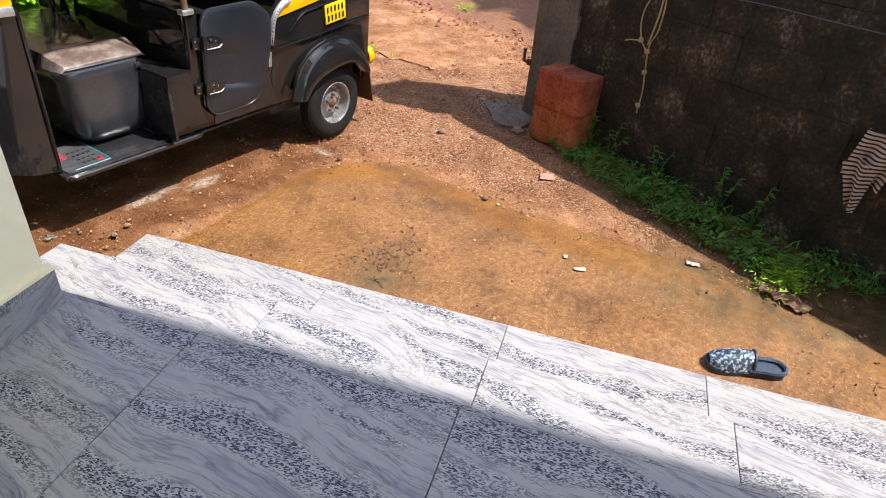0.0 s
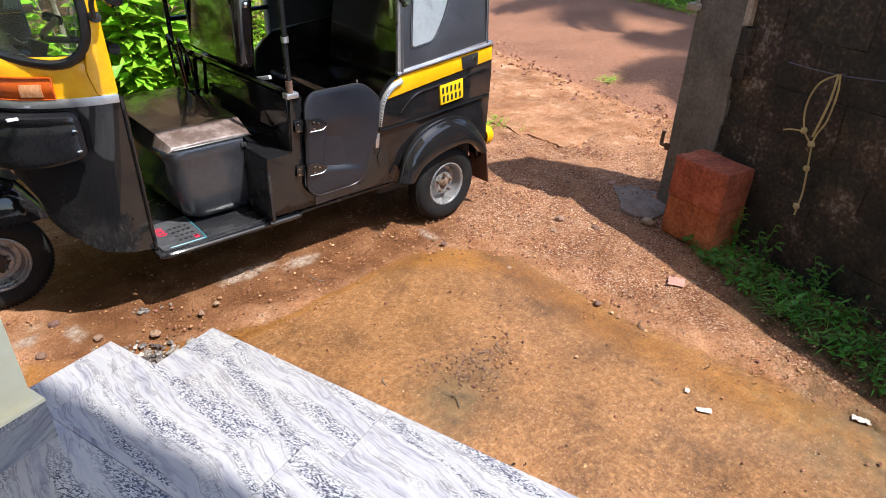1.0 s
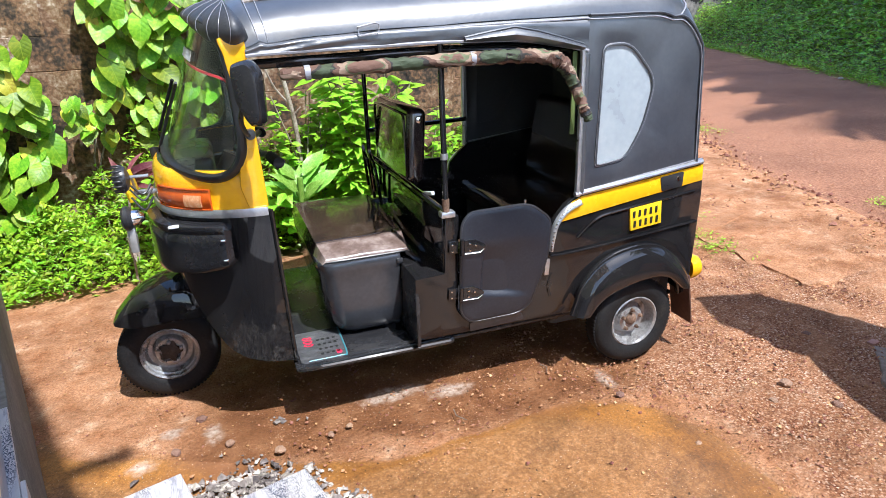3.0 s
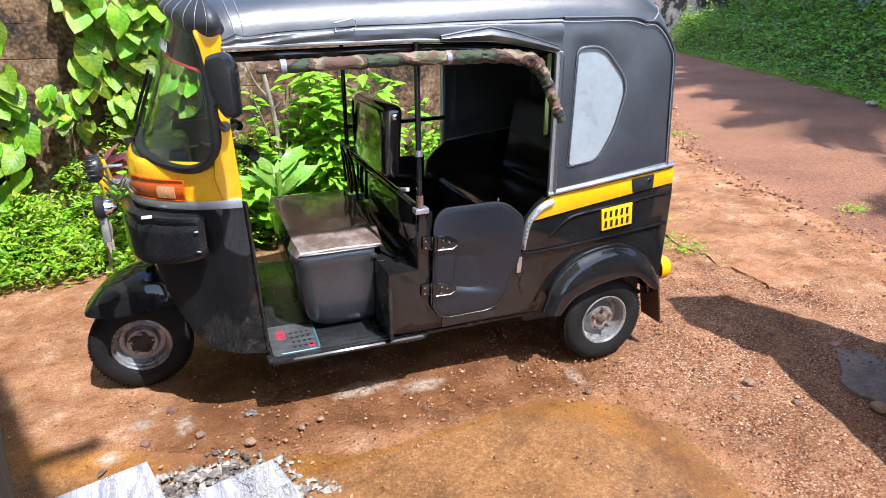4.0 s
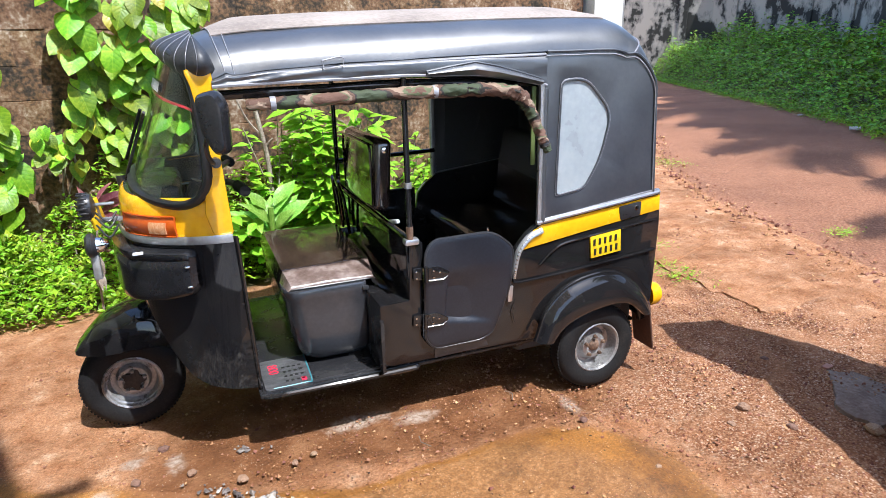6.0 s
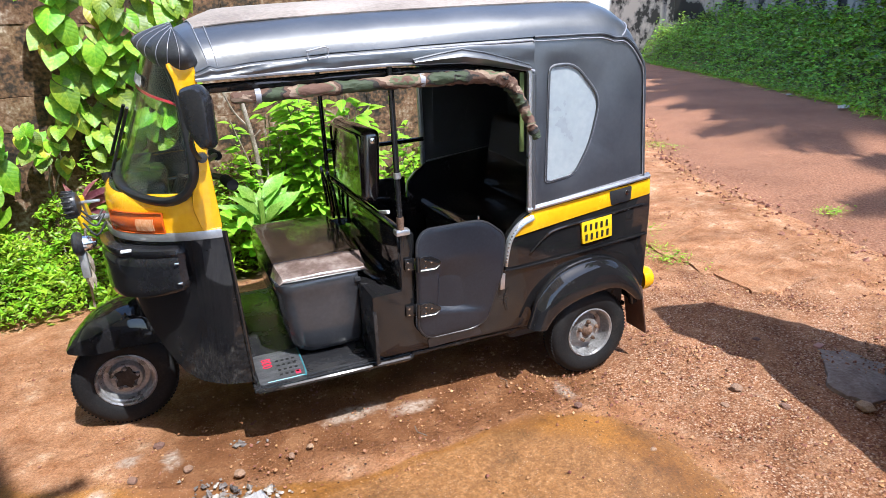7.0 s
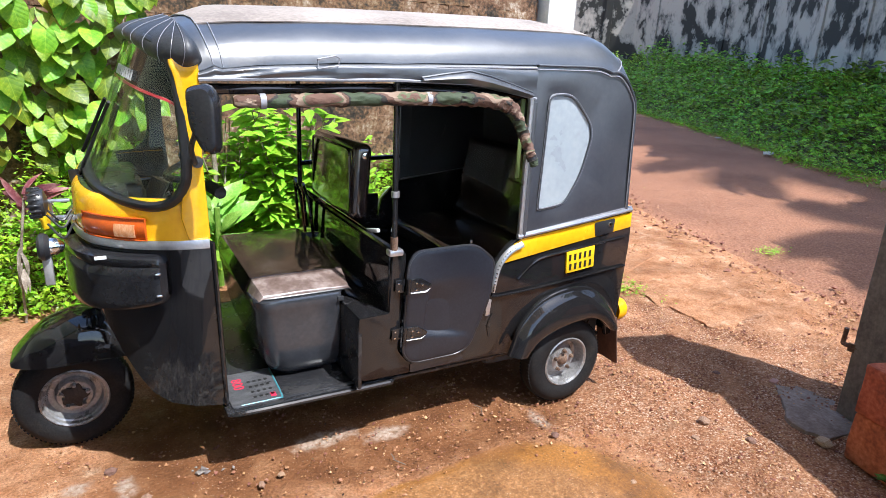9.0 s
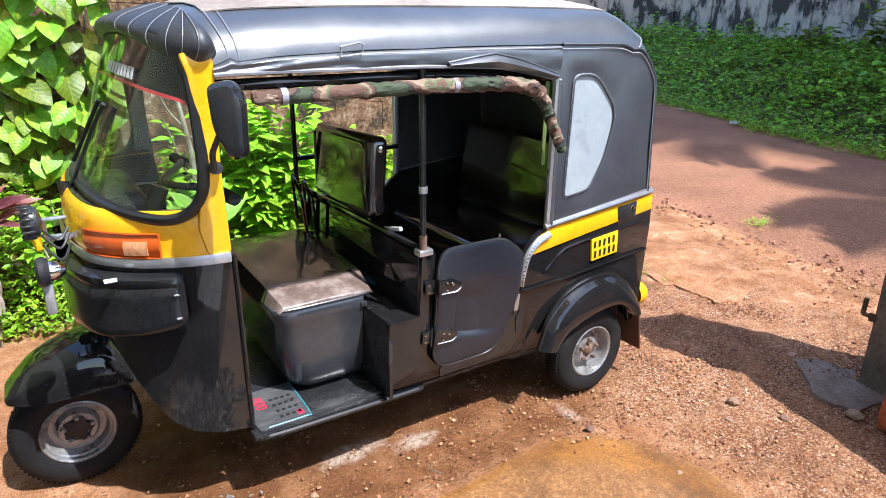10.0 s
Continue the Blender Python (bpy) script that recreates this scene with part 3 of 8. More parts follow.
def tube(pts, r, seg=8, closed=False, bm=None, flat=1.0):
    """A round bar along a path; r may be a list."""
    bm = bm or bmesh.new()
    p = [Vector(v) for v in pts]
    n = len(p)
    rings, up = [], None
    for i in range(n):
        a = p[(i - 1) % n] if closed or i > 0 else p[i]
        b = p[(i + 1) % n] if closed or i < n - 1 else p[i]
        d = (b - a).normalized()
        if up is None:
            up = d.orthogonal().normalized()
        up = (up - d * up.dot(d)).normalized()
        side = d.cross(up)
        rr = r[i] if isinstance(r, (list, tuple)) else r
        rings.append([bm.verts.new(p[i] + (up * math.cos(w) + side * math.sin(w) * flat) * rr) for w in (2 * math.pi * k / seg for k in range(seg))])
    for i in range(n if closed else n - 1):
        for k in range(seg):
            bm.faces.new((rings[i][k], rings[(i + 1) % n][k], rings[(i + 1) % n][(k + 1) % seg], rings[i][(k + 1) % seg]))
    if not closed:
        bm.faces.new(rings[0][::-1])
        bm.faces.new(rings[-1])
    return bm


def round_poly(pts, r, seg=5):
    """A flat outline with its corners rounded; r may be a list."""
    out, n = [], len(pts)
    for i, p in enumerate(pts):
        p, a, b = Vector(p), Vector(pts[i - 1]), Vector(pts[(i + 1) % n])
        rr = r[i] if isinstance(r, (list, tuple)) else r
        da, db = (a - p), (b - p)
        k = min(rr, 0.48 * da.length, 0.48 * db.length)
        s, e = p + da.normalized() * k, p + db.normalized() * k
        for j in range(seg + 1):
            t = j / seg
            out.append(s * (1 - t) ** 2 + p * 2 * t * (1 - t) + e * t * t)
    return out


def plate(outline, y0, y1, bevel=0.004, bm=None):
    """An upright panel: an outline in x and z, from y0 to y1."""
    bm = bm or bmesh.new()
    face = bm.faces.new([bm.verts.new((p[0], y0, p[1])) for p in outline])
    got = bmesh.ops.extrude_face_region(bm, geom=[face])
    vs = [g for g in got["geom"] if isinstance(g, bmesh.types.BMVert)]
    bmesh.ops.translate(bm, verts=vs, vec=(0, y1 - y0, 0))
    if bevel:
        rim = [e for e in face.edges]
        bmesh.ops.bevel(bm, geom=rim, offset=bevel, segments=2, affect='EDGES', profile=0.5)
    bmesh.ops.triangulate(bm, faces=[f for f in bm.faces if len(f.verts) > 4])
    return bm


def slab(outline, z0, z1, bevel=0.004, bm=None):
    """A lying panel: an outline in x and y, from z0 to z1."""
    bm = bm or bmesh.new()
    face = bm.faces.new([bm.verts.new((p[0], p[1], z1)) for p in outline])
    got = bmesh.ops.extrude_face_region(bm, geom=[face])
    vs = [g for g in got["geom"] if isinstance(g, bmesh.types.BMVert)]
    bmesh.ops.translate(bm, verts=vs, vec=(0, 0, z0 - z1))
    if bevel:
        bmesh.ops.bevel(bm, geom=[e for e in face.edges], offset=bevel, segments=2, affect='EDGES', profile=0.5)
    bmesh.ops.triangulate(bm, faces=[f for f in bm.faces if len(f.verts) > 4])
    return bm


def lathe(profile, centre, seg=40, bm=None, axis='Y'):
    """Turns (radius, along) pairs round the axis through the centre."""
    bm = bm or bmesh.new()
    c = Vector(centre)
    rings = []
    for r, a in profile:
        ring = []
        for k in range(seg):
            w = 2 * math.pi * k / seg
            v = {'Y': Vector((r * math.cos(w), a, r * math.sin(w))), 'Z': Vector((r * math.cos(w), r * math.sin(w), a)), 'X': Vector((a, r * math.cos(w), r * math.sin(w)))}[axis]
            ring.append(c + v)
        rings.append(ring)
    return grid(rings, close_v=True, bm=bm)


def bars(spans, mat, parent, name, label=""):
    """Plain print bars: corner, along, up, as flat raised strips."""
    for k, (o, a, u, nrm) in enumerate(spans):
        o, a, u, nrm = Vector(o), Vector(a), Vector(u), Vector(nrm)
        bm = bmesh.new()
        base = [o, o + a, o + a + u, o + u]
        f = bm.faces.new([bm.verts.new(p + nrm * 0.0015) for p in base])
        bm2 = bmesh.ops.extrude_face_region(bm, geom=[f])
        bmesh.ops.translate(bm, verts=[g for g in bm2["geom"] if isinstance(g, bmesh.types.BMVert)], vec=-nrm * 0.001)
        part(name, bm, mat, parent, label, smooth=False)


# ---- ground ----
PN, PE = Vector((0.958, 0.287)), Vector((0.287, -0.958))   # away from the porch, and along its edge


def porch(n, e, z=0.0):
    return Vector((PN.x * n + PE.x * e, PN.y * n + PE.y * e, z))


def lerp_table(x, table):
    return np.interp(x, [t[0] for t in table], [t[1] for t in table])


ROAD_NEAR = [(-60, -4.0), (-6, 0.9), (-2, 2.0), (-0.1, 2.40), (0.5, 2.52), (1.3, 2.74), (2.1, 2.92), (3.6, 3.60), (5.5, 5.0), (12, 9.5), (60, 42)]
ROAD_FAR = [(-60, 0.5), (-6, 5.2), (-2, 5.8), (1.4, 6.3), (3.5, 7.0), (4.2, 7.6), (6.9, 9.2), (10, 10.9), (12.2, 12.1), (15.7, 14.0), (60, 46)]
WALL_A, WALL_D = Vector((1.14, -0.66)), Vector((-0.31, -0.95)).normalized()


def ground_height(x, y):
    near, far = lerp_table(y, ROAD_NEAR), lerp_table(y, ROAD_FAR)
    base = np.interp(x, [-4, 0.7, 1.4, 3.0, 7.0, 20], [0, 0, 0.04, 0.13, 0.33, 0.33])
    bank = np.clip((x - far - 0.2) / 3.6, 0, 1)
    return base + 0.62 * bank * bank * (3 - 2 * bank)


def soft(x, a, b):
    t = np.clip((x - a) / (b - a), 0, 1)
    return t * t * (3 - 2 * t)


def build_ground():
    def axis(lo, hi, step, far):
        mid = list(np.arange(lo, hi + step / 2, step))
        out, d = [], step
        v = hi
        while v < far:
            d *= 1.22
            v += d
            out.append(v)
        low, d = [], step
        v = lo
        while v > -far:
            d *= 1.22
            v -= d
            low.append(v)
        return np.array(low[::-1] + mid + out)
    xs, ys = axis(-3.4, 4.2, 0.035, 900), axis(-3.3, 3.0, 0.035, 900)
    X, Y = np.meshgrid(xs, ys, indexing='ij')
    Z = ground_height(X, Y)
    n, e = X * PN.x + Y * PN.y, X * PE.x + Y * PE.y
    limit = np.interp(e, [-2.5, -0.9, -0.12, 0.03, 0.3, 0.56, 1.26, 1.97, 2.36, 3.2], [-2.9, -2.2, -1.24, -0.43, -0.22, -0.21, -0.445, -0.54, -0.735, -1.0])
    wet = soft(limit - n, -0.12, 0.12)
    near, far = lerp_table(Y, ROAD_NEAR), lerp_table(Y, ROAD_FAR)
    tarmac = soft(X - near, -0.15, 0.15) * soft(far - X, -0.15, 0.15)
    rim = np.exp(-((n - limit + 0.10) / 0.15) ** 2) * soft(e, -1.6, -0.9)
    grit = soft(n - limit, -0.05, 0.22) * soft(2.2 - X, -0.3, 0.8) * soft(X, -0.9, 0.0) * soft(0.9 - Y, -0.2, 0.4)
    from_wall = (X - WALL_A.x) * -WALL_D.y - (Y - WALL_A.y) * -WALL_D.x
    along = (X - WALL_A.x) * WALL_D.x + (Y - WALL_A.y) * WALL_D.y
    damp = soft(from_wall, -0.75, -0.25) * soft(along, 0.3, 1.2)
    damp = np.maximum(damp, 0.72 * soft(e, 0.9, 2.3) * soft(n, -1.6, -0.7))
    damp = np.maximum(damp, 0.72 * np.exp(-((n + 1.22) ** 2 / 0.11 + (e - 0.75) ** 2 / 0.075)))
    mossy = soft(Y, 1.85, 2.3) * soft(1.2 - X, 0, 0.5) + soft(X - far, 0.0, 0.4)
    lime = np.zeros_like(X)
    for cx, cy, rx, ry in ((-2.017, 0.255, 0.07, 0.05), (-1.86, 0.20, 0.05, 0.09), (-1.11, 0.19, 0.20, 0.07), (-2.12, 0.09, 0.07, 0.05), (-0.86, 0.12, 0.14, 0.06), (-0.18, -0.06, 0.05, 0.10)):
        lime = np.maximum(lime, np.exp(-(((X - cx) / rx) ** 2 + ((Y - cy) / ry) ** 2)))
    # mud ribbon along the near side; the wide +y tail paints underbody shade
    mud_shade = 0.95 * np.exp(-((Y - 0.06 - 0.05 * np.sin(3.0 * X)) / np.where(Y > 0.06, 0.9, 0.27)) ** 2) * soft(X, -2.3, -1.7) * soft(0.35 - X, 0, 0.5)
    rut = -0.012 * np.exp(-((Y + 0.05) / 0.16) ** 2) * soft(0.6 - X, 0, 0.6)
    flat = 1 - 0.75 * np.clip(wet, 0, 1)
    nz = np.zeros_like(X)
    for i in range(X.shape[0]):
        for j in range(X.shape[1]):
            if -4 < X[i, j] < 9 and -4 < Y[i, j] < 6:
                p = Vector((X[i, j], Y[i, j], 0))
                nz[i, j] = 0.014 * noise.noise(p * 3.1) + 0.009 * noise.noise(p * 9.0) * flat[i, j] + 0.005 * noise.noise(p * 21) * flat[i, j]
    Z = Z + nz * (1 - 0.7 * tarmac) + rut - 0.02 * tarmac
    shape = X.shape
    verts = np.stack([X, Y, Z], -1).reshape(-1, 3)
    idx = np.arange(X.size).reshape(shape)
    quads = np.stack([idx[:-1, :-1], idx[1:, :-1], idx[1:, 1:], idx[:-1, 1:]], -1).reshape(-1, 4)
    me = bpy.data.meshes.new("ground")
    me.from_pydata(verts.tolist(), [], quads.tolist())
    for key, a in (("wet", wet), ("grit", grit), ("tarmac", tarmac), ("damp", damp), ("rim", rim), ("mud_shade", mud_shade), ("mossy", np.clip(mossy, 0, 1)), ("lime", lime)):
        at = me.attributes.new(key, 'FLOAT', 'POINT')
        at.data.foreach_set("value", a.reshape(-1).astype(np.float32))
    me.materials.append(GROUND)
    me.shade_smooth()
    tagged(new("ground", me), "red laterite yard, wet clay beside the steps and a worn road", "ground", kind="structure")


build_ground()

# ---- porch, steps, house ----


def porch_slab(n0, n1, e0, e1, z0, z1, mat, name, parent, bevel=0.004, label=""):
    o = [porch(n0, e0), porch(n0, e1), porch(n1, e1), porch(n1, e0)]
    return part(name, slab([p.xy for p in o], z0, z1, bevel), mat, parent, label, smooth=False)


STEP_E = 0.065
TIERS = [(-1.66, 0.31), (-1.99, 0.47), (-2.295, 0.62)]     # outer edge and height of each tread
JOINTS = [STEP_E, *(0.19 + 0.585 * k for k in range(12))]


def build_porch():
    floor = thing("floor", (0, 0, 0), "veined grey tile porch with two white sunlit steps", "porch", kind="structure")
    g = 0.0007
    for k, (n1, z1) in enumerate(TIERS):
        z0 = -0.06 if k == 0 else TIERS[k - 1][1] - 0.02
        n0 = -6.0
        e0 = STEP_E if k < 2 else -6.0
        porch_slab(n0, n1 - 0.014, e0 + 0.01, 6.6, -0.1, z1 - 0.02, CONCRETE, "core", floor)
        inner = TIERS[k + 1][0] if k < 2 else -2.9
        # riser tiles
        for a, b in zip(JOINTS[:-1], JOINTS[1:]):
            porch_slab(n1 - 0.014, n1 - 0.003, a + g, b - g, z0, z1 - (0.012 if k < 2 else 0.001), TILE, "riser_tile", floor, 0.001)
        spans = list(zip(JOINTS[:-1], JOINTS[1:]))
        for a, b in spans:
            if k < 2:
                porch_slab(inner - 0.03, n1, a + g, b - g, z1 - 0.012, z1, TILE, "tread_tile", floor, 0.002)
        if k < 2:
            porch_slab(inner, n1 - 0.003, STEP_E - 0.002, STEP_E + 0.009, -0.05, z1 - 0.012, TILE, "side_tile", floor, 0.001)
    floor_joints = [-0.395 + 0.585 * k for k in range(13)]
    for r in range(6):
        n1 = TIERS[2][0] - 0.585 * r
        for a, b in zip(floor_joints[:-1], floor_joints[1:]):
            porch_slab(n1 - 0.585 + g, n1 - (0.0148 if r == 0 else g), max(a, -0.3) + g, b - g, 0.608, 0.62, TILE, "floor_tile", floor, 0.002)
    return floor


build_porch()


def build_house():
    wall = thing("wall_house", (0, 0, 0), "cream painted house wall with a tile skirting", "wall", kind="structure")
    def block(n0, n1, e0, e1, z0, z1, mat, name, bevel=0.006):
        porch_slab(n0, n1, e0, e1, z0, z1, mat, name, wall, bevel)
    block(-2.9, -2.345, -0.25, 0.44, 0.0, 5.6, CREAM, "pillar")
    block(-2.905, -2.331, -0.262, 0.452, 0.60, 0.712, SKIRTING_TILE, "skirting", 0.002)
    block(-2.906, -2.330, -0.263, 0.453, 0.712, 0.722, CREAM, "skirting_ledge", 0.003)
    block(-6.2, -2.6, -6.0, -0.25, 0.0, 5.6, CREAM, "front_wall")
    block(-6.2, -6.0, -0.25, 6.6, 0.0, 5.6, CREAM, "back_wall")
    roof = thing("ceiling", (0, 0, 0), "white painted slab high over the porch", "ceiling", kind="structure")
    o = [porch(-6.2, -6.0), porch(-6.2, 8.6), porch(-1.975, 8.6), porch(-1.985, 3.6), porch(-2.07, 1.85), porch(-2.34, -0.85), porch(-2.61, -4.45), porch(-2.74, -6.0)]
    part("roof_slab", slab([p.xy for p in o], 5.6, 5.75, 0.01), CEILING_PAINT, roof, smooth=False)
    part("rain_spout", tube([porch(-2.31, 2.365, 5.63), porch(-1.83, 2.40, 5.61)], 0.036, 10), GREY_PAINT, roof)
    return wall


build_house()

# ---- auto rickshaw ----
YC = 0.6      # the vehicle's middle plane


def mirror_y(p):
    return Vector((p[0], 2 * YC - p[1], p[2]))


HALF_PLAN = [(-1.520, -0.005), (-1.580, 0.000), (-1.645, 0.014), (-1.715, 0.045), (-1.795, 0.101), (-1.862, 0.185), (-1.900, 0.300), (-1.918, 0.450), (-1.922, 0.600)]
HALF_PLAN = [(p.x, p.y) for p in smooth_path([(a, b, 0) for a, b in HALF_PLAN], 3)]


def whole(half):
    return [*half, *((x, 2 * YC - y) for x, y in half[-2::-1])]


PLAN = whole(HALF_PLAN)


def offset_plan(plan, d):
    out = []
    for i, (x, y) in enumerate(plan):
        a, b = plan[max(0, i - 1)], plan[min(len(plan) - 1, i + 1)]
        t = Vector((b[0] - a[0], b[1] - a[1])).normalized()
        out.append((x - d * abs(t.y), y + d * (1 if y > YC else -1) * abs(t.x)))
    return out


def band(plan, z0, z1, steps=3, d0=0.0, d1=0.0, bulge=0.0):
    rows = []
    for k in range(steps + 1):
        t = k / steps
        d = d0 + (d1 - d0) * t + bulge * math.sin(math.pi * t)
        rows.append([(x, y, z0 + (z1 - z0) * t) for x, y in offset_plan(plan, d)])
    return rows


def clip_plan(x_rear, x_front=None, near_only=True):
    """The stretch of the nose's outline between two places along the vehicle."""
    half = [p for p in HALF_PLAN if p[0] <= x_rear and (x_front is None or p[0] >= x_front)]
    return half if near_only else whole(half)


def build_wheel(parent, x, y, r, out, front):
    """A wheel whose outer face looks towards -y (out = -1) or +y."""
    wheel = new("front_wheel" if front else "rear_wheel")
    wheel.location = Vector((x, y, r)) - place_of(parent)
    wheel.parent = parent
    w = 0.052
    c = (x, y, r)
    tyre = [(0.110, -w * 0.62), (0.122, -w * 0.86), (0.150, -w * 1.02), (0.178, -w), (0.196, -w * 0.84), (0.207, -w * 0.55), (0.211, -w * 0.2),
            (0.211, w * 0.2), (0.207, w * 0.55), (0.196, w * 0.84), (0.178, w), (0.150, w * 1.02), (0.122, w * 0.86), (0.110, w * 0.62)]
    bm = lathe(tyre, c, 56)
    # tread blocks on the shoulder
    for k in range(72):
        a = 2 * math.pi * k / 72
        for s in (-1, 1):
            m = Matrix.Translation(c) @ Matrix.Rotation(-a, 4, 'Y')
            rbox((0.195, s * w * 0.46 - 0.010, -0.0042), (0.2095, s * w * 0.46 + 0.010, 0.0042), 0, bm=bm, turn=None)
            bm.verts.ensure_lookup_table()
            vs = bm.verts[len(bm.verts) - 8:]
            bmesh.ops.transform(bm, matrix=m, verts=vs)
    part("tyre", bm, RUBBER, wheel)
    o = out
    if front:
        rim = [(0.119, o * 0.036), (0.122, o * 0.046), (0.117, o * 0.049), (0.110, o * 0.044), (0.107, o * 0.030), (0.101, o * 0.026), (0.099, o * 0.010), (0.092, o * -0.004), (0.080, o * -0.008),
               (0.072, o * -0.006), (0.067, o * 0.014), (0.061, o * 0.021), (0.046, o * 0.021), (0.042, o * 0.010), (0.0, o * 0.008)]
    else:
        rim = [(0.119, o * 0.036), (0.122, o * 0.046), (0.117, o * 0.049), (0.109, o * 0.042), (0.104, o * 0.014), (0.096, o * -0.008), (0.080, o * -0.013),
               (0.070, o * -0.004), (0.061, o * 0.018), (0.042, o * 0.022), (0.034, o * 0.018), (0.0, o * 0.018)]
    part("rim", lathe(rim, c, 48), RIM, wheel, "silver steel rim with dull worn paint")
    if front:
        star = []
        for k in range(40):
            a = 2 * math.pi * k / 40
            rr = 0.043 + 0.010 * math.cos(5 * a)
            star.append(Vector((x + rr * math.cos(a), r + rr * math.sin(a))))
        # no hole is cut: a dark star plate paints the opening's shade
        part("hub", plate(star, y + o * 0.0225, y + o * 0.010, 0.001), OPENING_DARK, wheel, "dark star-shaped plate in place of the rim's shaded opening")
    else:
        part("hub", lathe([(0.0, o * 0.034), (0.016, o * 0.034), (0.022, o * 0.030), (0.030, o * 0.018)], c, 20), HUB, wheel, "rusty hub cap")
    for k in range(5):
        a = 2 * math.pi * k / 5 + 0.3
        q = (x + 0.048 * math.cos(a), y, r + 0.048 * math.sin(a))
        part("wheel_nut", lathe([(0.0, o * 0.039), (0.006, o * 0.039), (0.008, o * 0.034), (0.009, o * 0.02)], q, 6), HUB if not front else RIM, wheel)
    return wheel


DOOR = [(-0.846, 0.415), (-0.850, 0.80), (-0.815, 0.850), (-0.555, 0.852), (-0.462, 0.775), (-0.470, 0.60), (-0.535, 0.388), (-0.590, 0.362), (-0.800, 0.360)]


def dented_face():
    """The door's outer skin, with a soft recess that is sharp along its front and lower edges."""
    o = round_poly(DOOR, [0.03, 0.04, 0.04, 0.05, 0.03, 0.03, 0.03, 0.03, 0.04], 6)
    pts = []
    for a, b in zip(o, o[1:] + o[:1]):
        n = max(1, int((b - a).length / 0.012))
        pts.extend(a.lerp(b, i / n) for i in range(n))
    c = Vector((-0.66, 0.60))

    def step(v, lo, hi):
        t = min(1.0, max(0.0, (v - lo) / (hi - lo)))
        return t * t * (3 - 2 * t)

    def skin(x, z):
        low = 0.488 - 0.24 * (x + 0.755)
        d = step(x, -0.766, -0.748) * step(z, low - 0.004, low + 0.026) * (1 - step(z, 0.60, 0.735)) * (1 - step(x, -0.72, -0.50))
        return -0.020 + 0.026 * d
    rows = []
    for k in range(25):
        f = 1 - k / 24 * 0.999
        rows.append([(c.x + (p.x - c.x) * f, skin(c.x + (p.x - c.x) * f, c.y + (p.y - c.y) * f) + (0.004 if k == 0 else 0), c.y + (p.y - c.y) * f) for p in pts])
    rows.insert(0, [(p.x, -0.002, p.y) for p in pts])
    return grid(rows, close_v=True)


def reshape(ob, names, fn, inside=False):
    """Bends the named parts, and the pieces on them, by a rule of place."""
    for child in ob.children:
        hit = inside or child.name.split(".")[0] in names
        if hit and child.type == 'MESH':
            at = place_of(child)
            for v in child.data.vertices:
                v.co = fn(v.co + at) - at
        reshape(child, names, fn, hit)


